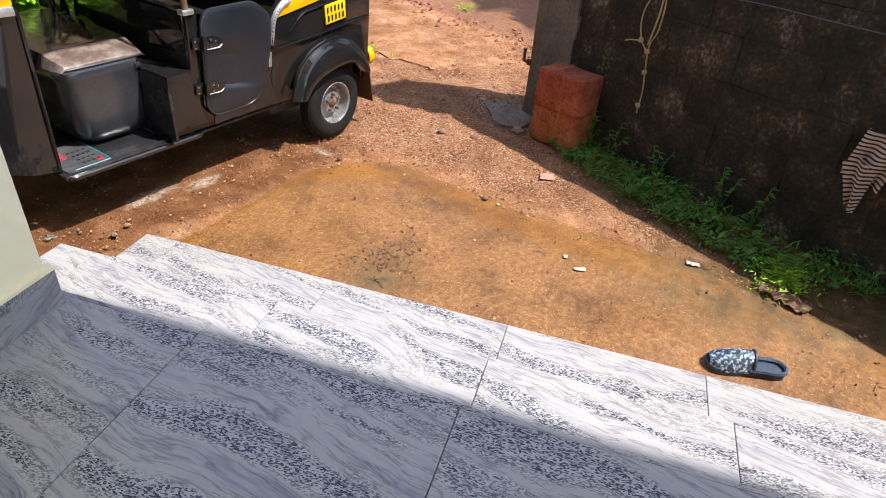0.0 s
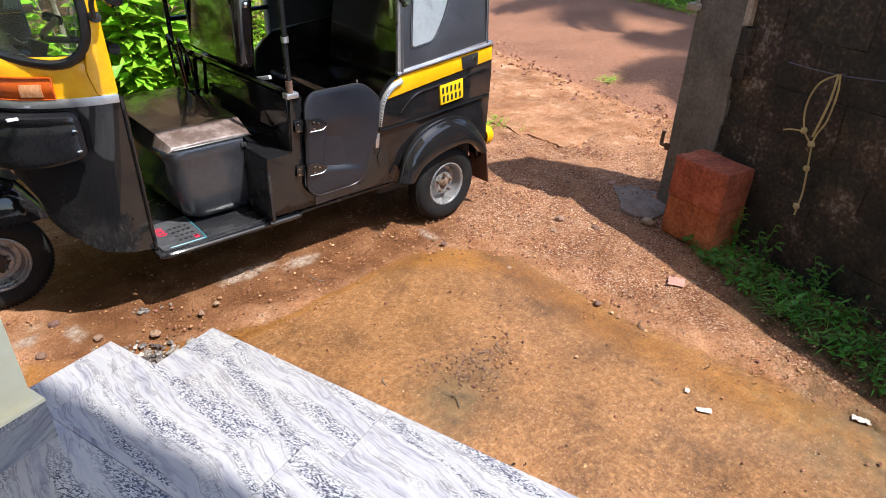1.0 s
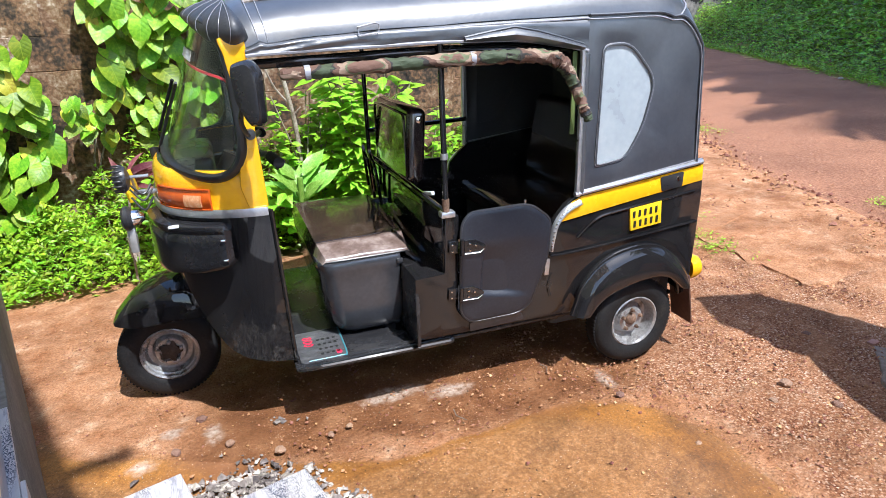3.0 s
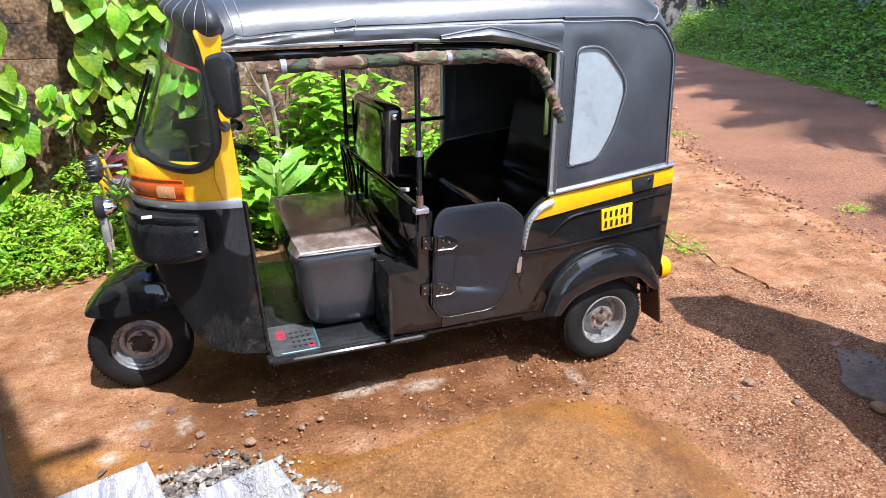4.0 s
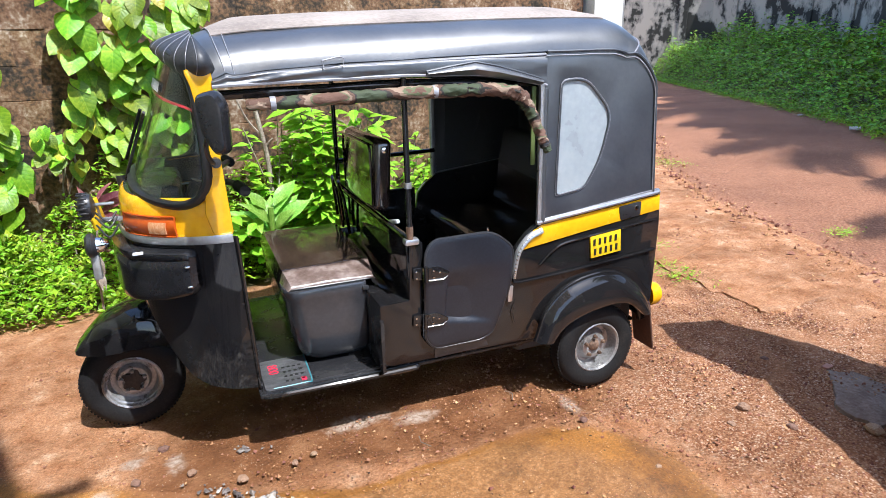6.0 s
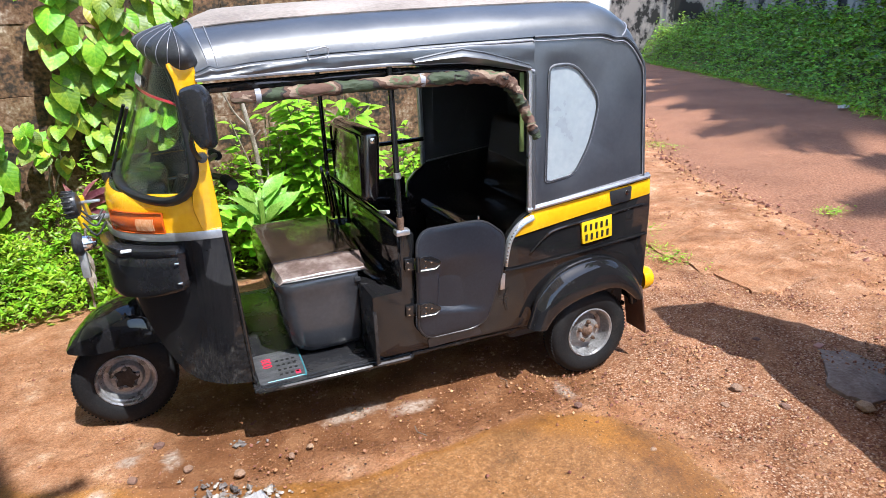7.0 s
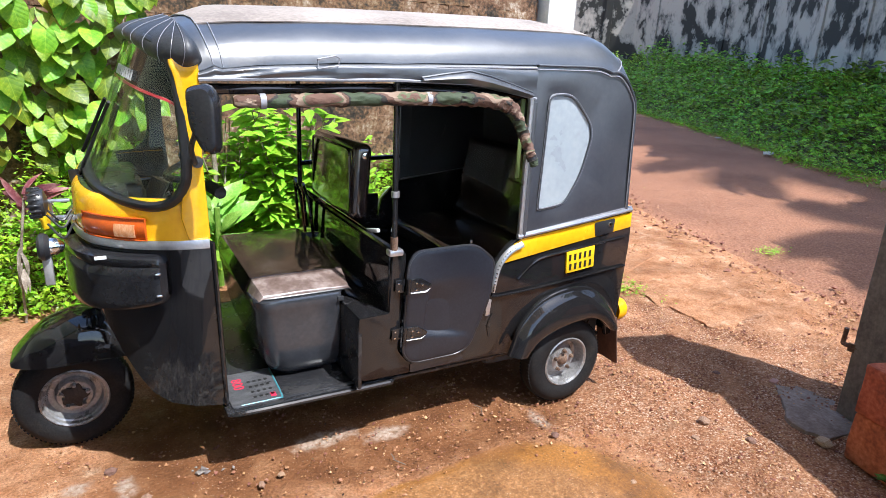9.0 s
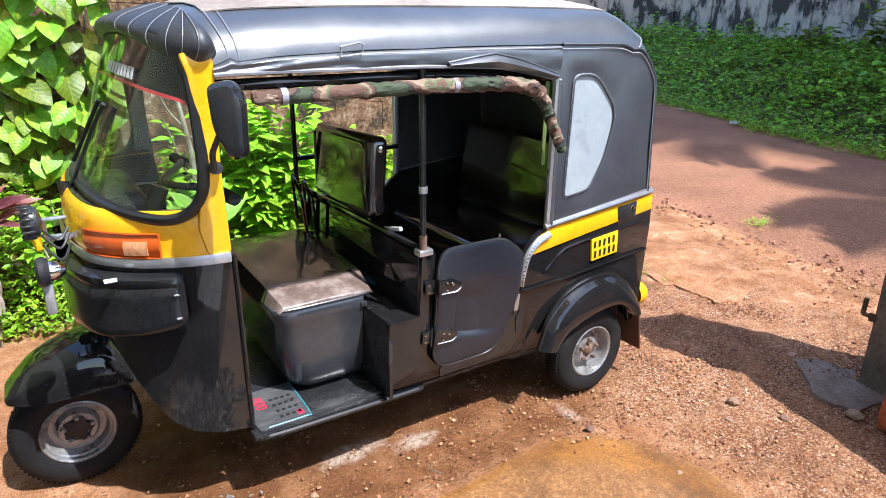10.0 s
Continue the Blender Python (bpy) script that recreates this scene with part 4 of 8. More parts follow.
def build_rickshaw():
    R = thing("auto_rickshaw", (-0.9, YC, 0), "black and yellow three-wheeled auto rickshaw parked on red soil", "auto rickshaw")

    # wheels
    build_wheel(R, 0.0, 0.048, 0.21, -1, False)
    build_wheel(R, 0.0, 2 * YC - 0.048, 0.21, 1, False)
    build_wheel(R, -2.0, YC, 0.21, -1, True)

    # nose: black apron
    zmin = [(-1.95, 0.70), (-1.90, 0.68), (-1.87, 0.63), (-1.845, 0.55), (-1.81, 0.47), (-1.775, 0.40), (-1.72, 0.350), (-1.63, 0.318), (-1.52, 0.300)]
    rows = []
    for k in range(13):
        t = k / 12
        row = []
        for (x, y), (xi, yi) in zip(PLAN, offset_plan(PLAN, -1.0)):
            lo = lerp_table(x, zmin)
            z = lo + (0.945 - lo) * t
            q = min(1.0, max(0.0, (x + 1.86) / 0.34))
            q = q * q * (3 - 2 * q)
            f = (0.945 - z) / 0.65 * (0.045 + 0.045 * q)
            row.append((x + (xi - x) * f + q * q * q * (0.015 - 0.026 * (z - 0.28) / 0.665), y + (yi - y) * f, z))
        rows.append(row)
    part("front_apron", thicken(grid(rows), 0.014), BLACK_PAINT, R, "glossy black apron reflecting the gravel")
    # rolled rear edges of the apron
    for s in (0, 1):
        e = [(-1.531, -0.004, 0.945), (-1.523, 0.020, 0.75), (-1.513, 0.053, 0.5), (-1.504, 0.084, 0.300)]
        e = [mirror_y(p) if s else p for p in e]
        part("apron_edge", tube(smooth_path(e, 4), 0.008, 8), BLACK_PAINT, R)

    # yellow nose above the apron
    rear_cut = clip_plan(-1.545, None, False)
    rows = band(rear_cut, 0.957, 1.05, 3, 0.0, -0.003)
    for d, z in ((-0.010, 1.072), (-0.020, 1.086), (-0.028, 1.090)):
        rows.append([(x, y, z) for x, y in offset_plan(rear_cut, d)])
    part("yellow_nose", thicken(grid(rows), 0.012), YELLOW, R, "glossy yellow nose panel")
    part("nose_lining", thicken(grid(band(rear_cut, 0.960, 1.092, 2, -0.016, -0.030)), 0.004), FLOOR_BLACK, R, "black lining inside the nose")
    for s in (0, 1):
        o = [(-1.535, 0.955), (-1.60, 0.957), (-1.620, 1.04), (-1.604, 1.16), (-1.598, 1.34), (-1.612, 1.46), (-1.628, 1.510), (-1.546, 1.525), (-1.543, 1.47), (-1.548, 1.22)]
        y0 = -0.0055 if not s else 2 * YC + 0.0055
        y1 = 0.02 if not s else 2 * YC - 0.02
        part("windscreen_pillar", plate(round_poly(o, 0.012, 2), y0, y1, 0.004), YELLOW, R, "yellow windscreen pillar")
        part("pillar_lining", plate(round_poly(o, 0.012, 2), y1, y1 + (0.004 if not s else -0.004), 0.001), FLOOR_BLACK, R, "black lining of the pillar")
    part("nose_strip", thicken(grid(band(clip_plan(-1.536, None, False), 0.930, 0.960, 2, 0.010, 0.010, 0.004)), 0.008), TRIM, R, "grey metal strip below the yellow panel")

    # storage boxes wrapped round the nose
    half = [(p.x, p.y) for p in smooth_path([(x, y, 0) for x, y in HALF_PLAN if -1.915 <= x <= -1.66], 2)]
    run = [0.0]
    for p, q in zip(half[:-1], half[1:]):
        run.append(run[-1] + math.hypot(q[0] - p[0], q[1] - p[1]))

    def swell(v, r):
        """Rounds a face off towards its edge over the length r."""
        v = min(1.0, max(0.0, v / r))
        return math.sqrt(max(0.0, 1 - (1 - v) ** 2))
    for s in (0, 1):
        rows = []
        for k in range(15):
            t = k / 14
            row = []
            for (x, y), (nx, ny), q in zip(half, offset_plan(half, 1.0), run):
                z0 = lerp_table(x, [(-1.92, 0.70), (-1.86, 0.705), (-1.755, 0.725), (-1.66, 0.752)])
                z1 = 0.918
                end = min(q + 0.002, run[-1] - q + 0.03)
                cut = 0.030 * (1 - swell(end, 0.030))
                z0, z1 = z0 + cut, z1 - cut
                z = z0 + (z1 - z0) * t
                d = -0.012 + 0.058 * swell(end, 0.022) * swell(min(z - z0, (z1 - z) * 1.2), 0.026) - 0.010 * math.exp(-((t - 0.80) / 0.05) ** 2)
                row.append((x + (nx - x) * d, y + (ny - y) * d, z))
            rows.append(row)
        if s:
            rows = [[mirror_y(p) for p in row] for row in rows]
        bm = grid(rows)
        box = part("nose_box", bm, GLOSS_PLASTIC, R, "black plastic box on the nose")
        if not s:
            for z in (0.862, 0.79):
                part("slot", rbox((-1.710, -0.020, z - 0.004), (-1.692, -0.010, z + 0.004), 0.003), CHROME, box, "bright fixing slot")
            part("sticker", rbox((-1.868, 0.062, 0.905), (-1.835, 0.082, 0.912), 0.001), WHITE_BAR, box, "small white sticker")

    # turn signals
    lens = [p for p in HALF_PLAN if -1.880 <= p[0] <= -1.712]
    pale = [p for p in HALF_PLAN if -1.81 <= p[0] <= -1.720]
    for s in (0, 1):
        def flip(rows):
            return [[mirror_y(p) for p in r] for r in rows] if s else rows
        sig = part("turn_signal", thicken(grid(flip(band(lens, 0.962, 1.030, 4, 0.006, 0.004, 0.012))), 0.006), ORANGE_LENS, R, "orange turn signal")
        part("pale_lens", thicken(grid(flip(band(pale, 0.970, 1.012, 3, 0.017, 0.016, 0.004))), 0.004), PALE_LENS, sig, "pale inner lens")
        o = flip([[(x, y, 1.032) for x, y in offset_plan(lens, 0.010)]])[0]
        u = flip([[(x, y, 0.960) for x, y in offset_plan(lens, 0.010)]])[0]
        part("rim", tube([*o, *u[::-1]], 0.0035, 6, True), ORANGE_LENS, sig)

    # windscreen
    low = [(-1.588, 0.000), (-1.640, 0.004), (-1.700, 0.034), (-1.765, 0.095), (-1.815, 0.185), (-1.842, 0.300), (-1.857, 0.450), (-1.861, 0.600)]
    high = [(-1.598, 0.014), (-1.614, 0.024), (-1.634, 0.052), (-1.652, 0.105), (-1.666, 0.190), (-1.678, 0.310), (-1.686, 0.450), (-1.689, 0.600)]
    low, high = ([(p.x, p.y) for p in smooth_path([(a, b, 0) for a, b in c], 2)] for c in (low, high))
    low, high = whole(low), whole(high)

    def screen(v, d=0.0):
        out = []
        n = len(low) - 1
        for i, ((xa, ya), (xb, yb)) in enumerate(zip(low, high)):
            u = abs(2 * i / n - 1)
            z0, z1 = 1.066 + 0.045 * (1 - u), 1.515 + 0.065 * (1 - u * u)
            z0 -= 0.012 * math.sin(math.pi * min(1.0, (1 - u) / 0.6))
            if u > 0.80:
                q = ((u - 0.80) / 0.20) ** 2
                z0, z1 = z0 + 0.070 * q, z1 - 0.075 * q
            out.append((xa + (xb - xa) * v - d * 0.9, ya + (yb - ya) * v - d * 0.3 * (1 if i < n / 2 else -1), z0 + (z1 - z0) * v))
        return out
    ws = new("windscreen")
    ws.parent = R
    ws.location = Vector((-1.7, YC, 1.07)) - place_of(R)
    glass = part("glass", thicken(grid([screen(k / 10) for k in range(11)]), 0.004), GLASS, ws, "clear windscreen glass mirroring leaves")
    glass.visible_shadow = False
    rim = screen(0.0) + [r[-1] for r in (screen(k / 10) for k in range(1, 10))] + screen(1.0)[::-1] + [r[0] for r in (screen(k / 10) for k in range(9, 0, -1))]
    ring = []
    for a, b in zip(rim, rim[1:] + rim[:1]):
        a, b = Vector(a), Vector(b)
        k = max(1, int((b - a).length / 0.018))
        ring.extend(a.lerp(b, i / k) for i in range(k))
    for _ in range(7):
        ring = [(ring[i - 1] + ring[i] * 2 + ring[(i + 1) % len(ring)]) / 4 for i in range(len(ring))]
    rim = ring
    part("rubber_seal", tube(rim, 0.021, 10, True, flat=0.75), SEAL, ws, "black rubber windscreen seal")
    part("tint_film", thicken(grid([screen(0.70 + 0.29 * k / 4, -0.007) for k in range(5)]), 0.001), TINT, ws, "dark sun film across the top")
    part("red_line", thicken(grid([screen(0.685, -0.002), screen(0.702, -0.002)]), 0.002), PINK_LINE, ws, "red edge line of the sun film")
    txt = screen(0.725, 0.006)
    txu = screen(0.79, 0.006)
    n = len(txt)
    for k in range(9):
        i = 8 + k // 2
        f = 0.5 * (k % 2)
        a = Vector(txt[i]).lerp(Vector(txt[i + 1]), f + 0.05)
        b = Vector(txt[i]).lerp(Vector(txt[i + 1]), f + 0.40)
        c = Vector(txu[i]).lerp(Vector(txu[i + 1]), f + 0.05)
        bars([(a, b - a, c - a, (-0.9, -0.3, 0.3))], WHITE_BAR, ws, "print_bar")
    part("wiper", tube(smooth_path([(-1.888, 0.55, 1.08), (-1.868, 0.50, 1.14), (-1.80, 0.42, 1.30), (-1.775, 0.36, 1.36)], 5), 0.006, 6), BLACK_PLASTIC, ws, "black wiper arm and blade")
    part("wiper_blade", tube([(-1.868, 0.50, 1.18), (-1.785, 0.37, 1.37)], 0.006, 6), RUBBER, ws)
    part("wiper_pivot", lathe([(0.0, 0.0), (0.012, 0.004), (0.016, 0.02), (0.018, 0.05)], (-1.905, 0.56, 1.055), 12, axis='Z'), BLACK_PLASTIC, ws)
    st = [Vector(screen(0.36, -0.008)[13]), Vector(screen(0.36, -0.008)[10])]
    su = [Vector(screen(0.53, -0.008)[13]), Vector(screen(0.53, -0.008)[10])]
    bars([(st[0], st[1] - st[0], su[0] - st[0], (-0.9, -0.3, 0.3))], PEDESTAL, ws, "sticker", "faded paper permit behind the glass")

    # dashboard and handlebar behind the glass
    part("cowl", slab([Vector(p) for p in offset_plan(PLAN, -0.026) if p[0] < -1.73], 1.070, 1.092, 0.002), FLOOR_BLACK, R, "black cowl below the glass")
    part("dashboard", rbox((-1.80, 0.34, 0.90), (-1.69, 0.86, 1.085), 0.03, 3), FLOOR_BLACK, R, "black dashboard")
    hb = part("handlebar", tube(smooth_path([(-1.46, 0.21, 1.07), (-1.50, 0.36, 1.075), (-1.60, 0.60, 1.06), (-1.50, 0.84, 1.075), (-1.46, 0.99, 1.07)], 6), 0.013, 8), BLACK_PLASTIC, R, "black handlebar")
    for y in (0.20, 0.90):
        part("grip", tube([(-1.47, y, 1.07), (-1.487, y + 0.11, 1.073)], 0.021, 10), RUBBER, hb, "black rubber grip")
    part("steering_column", tube([(-1.62, YC, 1.05), (-1.86, YC, 0.55)], 0.035, 10), BLACK_PLASTIC, R)

    # front fender
    arc = smooth_path([(-2.185, 0.408, 0), (-2.150, 0.450, 0), (-2.095, 0.505, 0), (-2.03, 0.540, 0), (-1.95, 0.562, 0), (-1.86, 0.545, 0), (-1.79, 0.44, 0)], 5)
    rows = []
    for p in arc:
        f = min(1.0, max(0.0, (p.x + 2.185) / 0.10))
        h = 0.060 + 0.078 * math.sqrt(f)
        drop = max(0.400, p.y - 0.20)
        row = []
        for a in range(-6, 7):
            w = a / 6
            row.append((p.x, YC + h * math.sin(w * 1.45) / math.sin(1.45), max(0.400, p.y - 0.05 * f * (1 - math.cos(w * 1.45)))))
        row = [(p.x, YC - h * 1.02, min(drop, row[0][2]))] + row + [(p.x, YC + h * 1.02, min(drop, row[-1][2]))]
        rows.append(row)
    part("front_fender", thicken(grid(rows), 0.006), BLACK_PAINT, R, "glossy black front mudguard")

    # lamps and horns on a bracket at the nose
    br = part("bracket", rbox((-1.985, 0.385, 0.966), (-1.90, 0.400, 0.984), 0.003), TRIM, R, "grey metal bracket")
    part("bracket_arm", rbox((-1.985, 0.33, 1.042), (-1.92, 0.345, 1.052), 0.003), TRIM, br)
    part("bracket_strut", tube([(-1.978, 0.392, 0.975), (-1.978, 0.340, 1.046)], 0.005, 6), TRIM, br)
    horn = part("horn", lathe([(0.0, -0.030), (0.03, -0.028), (0.045, -0.015), (0.048, 0.0), (0.042, 0.014), (0.02, 0.022), (0.0, 0.025)], (-2.005, 0.33, 1.045), 24, axis='X'), BLACK_PLASTIC, R, "black ribbed horn")
    for k in range(16):
        a = 2 * math.pi * k / 16
        part("rib", rbox((-2.035, 0.33 + 0.047 * math.cos(a) - 0.003, 1.045 + 0.047 * math.sin(a) - 0.003), (-2.0, 0.33 + 0.047 * math.cos(a) + 0.003, 1.045 + 0.047 * math.sin(a) + 0.003), 0.001, 1), BLACK_PLASTIC, horn)
    lamp = part("headlamp", lathe([(0.0, -0.022), (0.032, -0.02), (0.042, -0.012), (0.044, 0.0), (0.038, 0.010), (0.02, 0.018), (0.0, 0.02)], (-2.0, 0.23, 0.925), 24, axis='X'), BLACK_PLASTIC, R, "round black lamp with a chrome back")
    part("lamp_back", lathe([(0.0, 0.055), (0.012, 0.052), (0.026, 0.034), (0.030, 0.008)], (-2.0, 0.23, 0.925), 20, axis='X'), CHROME, lamp)
    part("lamp_foot", rbox((-2.012, 0.215, 0.80), (-1.985, 0.245, 0.895), 0.006), GREY_PAINT, lamp)
    part("front_plate", rbox((-2.02, 0.42, 0.93), (-2.00, 0.62, 1.02), 0.004, turn=Matrix.Rotation(radians(-12), 4, 'Y')), PLATE_YELLOW, R, "yellow front plate edge")
    for k, z in enumerate((0.97, 1.0, 1.02)):
        part("cable", tube(smooth_path([(-1.99, 0.34, z), (-1.95, 0.30 + 0.02 * k, z - 0.04), (-1.92, 0.36, z - 0.01)], 5), 0.004, 6), BLACK_PLASTIC, R)

    # side mirror
    mir = new("side_mirror")
    mir.parent = R
    mir.location = Vector((-1.566, -0.01, 1.217)) - place_of(R)
    part("mirror_arm", tube(smooth_path([(-1.568, 0.0, 1.212), (-1.580, -0.05, 1.228), (-1.592, -0.10, 1.27), (-1.585, -0.15, 1.32)], 6), 0.008, 8), BLACK_PLASTIC, mir)
    part("mirror_boss", lathe([(0.0, -0.012), (0.016, -0.010), (0.018, 0.0), (0.018, 0.012)], (-1.566, -0.008, 1.215), 14), BLACK_PLASTIC, mir)
    rows = []
    for k, (d, s) in enumerate(((-0.030, 0.70), (-0.026, 0.86), (-0.010, 0.97), (0.012, 1.0), (0.030, 0.97), (0.034, 0.90))):
        o = round_poly([Vector((-0.052, 0.09)), Vector((0.018, 0.105)), Vector((0.050, 0.06)), Vector((0.046, -0.105)), Vector((0.0, -0.115)), Vector((-0.044, -0.03))], [0.02, 0.02, 0.03, 0.02, 0.02, 0.03], 3)
        rows.append([(-1.563 + p.x * s * 0.86, -0.170 + d * 0.9, 1.362 + p.y * s * 0.9) for p in o])
    bm = grid(rows, close_v=True)
    bm.faces.new([bm.verts.new(p) for p in rows[0]])
    bm.faces.new([bm.verts.new(p) for p in rows[-1]])
    bmesh.ops.remove_doubles(bm, verts=bm.verts, dist=0.0002)
    bmesh.ops.rotate(bm, verts=bm.verts, cent=(-1.563, -0.170, 1.362), matrix=Matrix.Rotation(radians(-28), 3, 'Z'))
    part("mirror_housing", bm, GLOSS_PLASTIC, mir, "black plastic mirror housing")

    # floor pan, step bar and mat
    part("floor_pan", rbox((-1.515, 0.07, 0.272), (0.25, 2 * YC - 0.07, 0.292), 0.006), FLOOR_BLACK, R, "black floor pan")
    part("nose_floor", slab([Vector(p) for p in ((-1.50, 0.16), (-1.62, 0.19), (-1.70, 0.26), (-1.75, 0.38), (-1.77, 0.60), (-1.75, 0.82), (-1.70, 0.94), (-1.50, 1.04))], 0.335, 0.36, 0.004), UNDERSIDE, R)
    for s in (0, 1):
        p = [(-1.505, 0.13, 0.284), (-1.50, 0.095, 0.281), (-1.47, 0.070, 0.279), (-1.2, 0.062, 0.278), (-0.92, 0.060, 0.276), (-0.872, 0.064, 0.276), (-0.862, 0.095, 0.282)]
        p = [mirror_y(q) if s else q for q in p]
        part("step_bar", tube(smooth_path(p, 5), 0.011, 8), BLACK_PAINT, R, "rolled black step edge")
    part("floor_rib", rbox((-1.36, 0.085, 0.291), (-0.90, 0.10, 0.297), 0.003), BLACK_PLASTIC, R, "worn metal floor edge")
    mat = part("foot_mat", slab(round_poly([Vector((-1.492, 0.086)), Vector((-1.320, 0.084)), Vector((-1.302, 0.105)), Vector((-1.296, 0.34)), Vector((-1.492, 0.34))], 0.016, 3), 0.293, 0.299, 0.002), MAT_GREY, R, "grey metallic foot mat with printed keys")
    part("mat_edge", tube(smooth_path([(-1.46, 0.090, 0.299), (-1.33, 0.090, 0.299), (-1.308, 0.108, 0.299), (-1.302, 0.335, 0.299)], 4), 0.003, 6), plain("teal_edge", (0.05, 0.22, 0.27), 0.4), mat, "teal edge stripe")
    for r in range(4):
        for c in range(4):
            x, y = -1.408 + 0.022 * r, 0.125 + 0.040 * c
            part("print_key", slab(round_poly([Vector((x, y)), Vector((x + 0.013, y)), Vector((x + 0.013, y + 0.013)), Vector((x, y + 0.013))], 0.004, 2), 0.2985, 0.3, 0), BLACK_INK, mat, smooth=False)
    tx = bpy.data.curves.new("printed_number", 'FONT')
    tx.body = "800"
    tx.size = 0.056
    tx.extrude = 0.0006
    to = new("printed_number", tx)
    to.parent = mat
    to.location = Vector((-1.462, 0.290, 0.2996)) - place_of(mat)
    to.rotation_euler = (0, 0, radians(-90))
    to.data.materials.append(RED_PRINT)
    part("red_logo", rbox((-1.345, 0.11, 0.2985), (-1.325, 0.140, 0.3), 0.001), RED_PRINT, mat, "small red printed mark")

    # front side panels, posts, rear quarters
    for s in (0, 1):
        y0, y1 = (0.0, 0.022) if not s else (2 * YC, 2 * YC - 0.022)
        o = [(-1.034, 0.602), (-1.026, 0.330), (-0.990, 0.308), (-0.80, 0.306), (-0.78, 0.345), (-0.820, 0.372), (-0.850, 0.420), (-0.852, 0.842), (-0.908, 0.846), (-0.912, 0.606)]
        part("side_panel", plate(round_poly(o, 0.006, 2), y0, y1, 0.003), BLACK_PAINT, R, "glossy black side panel")
        arch = [(0.255 * math.cos(a), 0.24 + 0.255 * math.sin(a)) for a in (math.radians(12 + k * 13) for k in range(13))]
        o = [(-0.80, 0.306), (-0.30, 0.306), *[(x, z) for x, z in arch[::-1]], (0.29, 0.30), (0.300, 0.42), (0.300, 0.78), (0.290, 0.936), (-0.322, 0.864), (-0.385, 0.822), (-0.438, 0.765), (-0.462, 0.66), (-0.470, 0.56), (-0.535, 0.385), (-0.575, 0.345), (-0.79, 0.348)]
        part("rear_quarter", plate(o, y0, y1, 0.003), BLACK_PAINT, R, "glossy black rear side panel")
        y0 = 0.0 if not s else 2 * YC
        k = 1 if not s else -1
        o = [(-0.322, 0.846), (0.288, 0.912), (0.292, 0.842), (-0.116, 0.790), (-0.418, 0.748), (-0.395, 0.792), (-0.362, 0.826)]
        part("yellow_band", plate(round_poly(o, 0.004, 1), y0 - 0.004 * k, y0 + 0.002 * k, 0.001), YELLOW, R, "yellow painted band")
        o = [(0.066, 0.880), (0.186, 0.893), (0.184, 0.829), (0.079, 0.817)]
        part("black_patch", plate(round_poly(o, 0.008, 2), y0 - 0.007 * k, y0, 0.001), BLACK_PLASTIC, R, "black patch on the yellow band")
        part("trim_rail", tube(smooth_path([(-0.350, y0 - 0.006 * k, 0.860), (0.0, y0 - 0.008 * k, 0.897), (0.280, y0 - 0.004 * k, 0.927)], 6), 0.011, 8), TRIM, R, "bright rail below the canopy")
        # studded trim round the door opening
        path = smooth_path([(-0.322, y0 - 0.005 * k, 0.828), (-0.385, y0 - 0.006 * k, 0.800), (-0.432, y0 - 0.007 * k, 0.745), (-0.450, y0 - 0.007 * k, 0.665), (-0.452, y0 - 0.006 * k, 0.630)], 5)
        st = part("studded_trim", tube(path, [0.018 - 0.009 * i / (len(path) - 1) for i in range(len(path))], 8, flat=0.4), TRIM, R, "pale studded edge trim")
        for i in range(1, len(path) - 1):
            p = path[i]
            part("stud", lathe([(0.0, -0.010 * k), (0.003, -0.009 * k), (0.004, -0.005 * k)], p, 8), CHROME, st)
        # crease line and slim groove pressed in the panel
        part("crease", tube(smooth_path([(-0.449, y0 - 0.001 * k, 0.622), (-0.432, y0 - 0.002 * k, 0.607), (-0.24, y0 - 0.002 * k, 0.614), (0.0, y0 - 0.002 * k, 0.632), (0.171, y0 - 0.002 * k, 0.646), (0.290, y0 - 0.001 * k, 0.654)], 5), 0.005, 6), BLACK_PAINT, R)
        part("crease", tube(smooth_path([(-0.325, y0, 0.668), (-0.290, y0 - 0.002 * k, 0.702), (-0.252, y0 - 0.002 * k, 0.731), (-0.205, y0 - 0.002 * k, 0.750), (-0.084, y0 - 0.002 * k, 0.764), (0.10, y0 - 0.002 * k, 0.782), (0.26, y0 - 0.001 * k, 0.797)], 5), 0.005, 6), BLACK_PAINT, R)
        part("body_crease", tube(smooth_path([(-0.43, y0 - 0.001 * k, 0.52), (-0.445, y0 - 0.002 * k, 0.47), (-0.43, y0 - 0.001 * k, 0.41)], 5), 0.006, 6), BLACK_PAINT, R)
        # wheel arch flare
        outer = smooth_path([(-0.345, 0.315, 0), (-0.332, 0.352, 0), (-0.292, 0.459, 0), (-0.213, 0.540, 0), (-0.116, 0.580, 0), (0.0, 0.592, 0), (0.09, 0.573, 0), (0.16, 0.530, 0), (0.217, 0.477, 0), (0.255, 0.420, 0), (0.276, 0.362, 0)], 4)
        inner = smooth_path([(-0.268, 0.310, 0), (-0.253, 0.330, 0), (-0.220, 0.364, 0), (-0.165, 0.396, 0), (-0.095, 0.418, 0), (-0.015, 0.432, 0), (0.07, 0.438, 0), (0.125, 0.427, 0), (0.170, 0.402, 0), (0.205, 0.372, 0), (0.225, 0.350, 0)], 4)
        rows = []
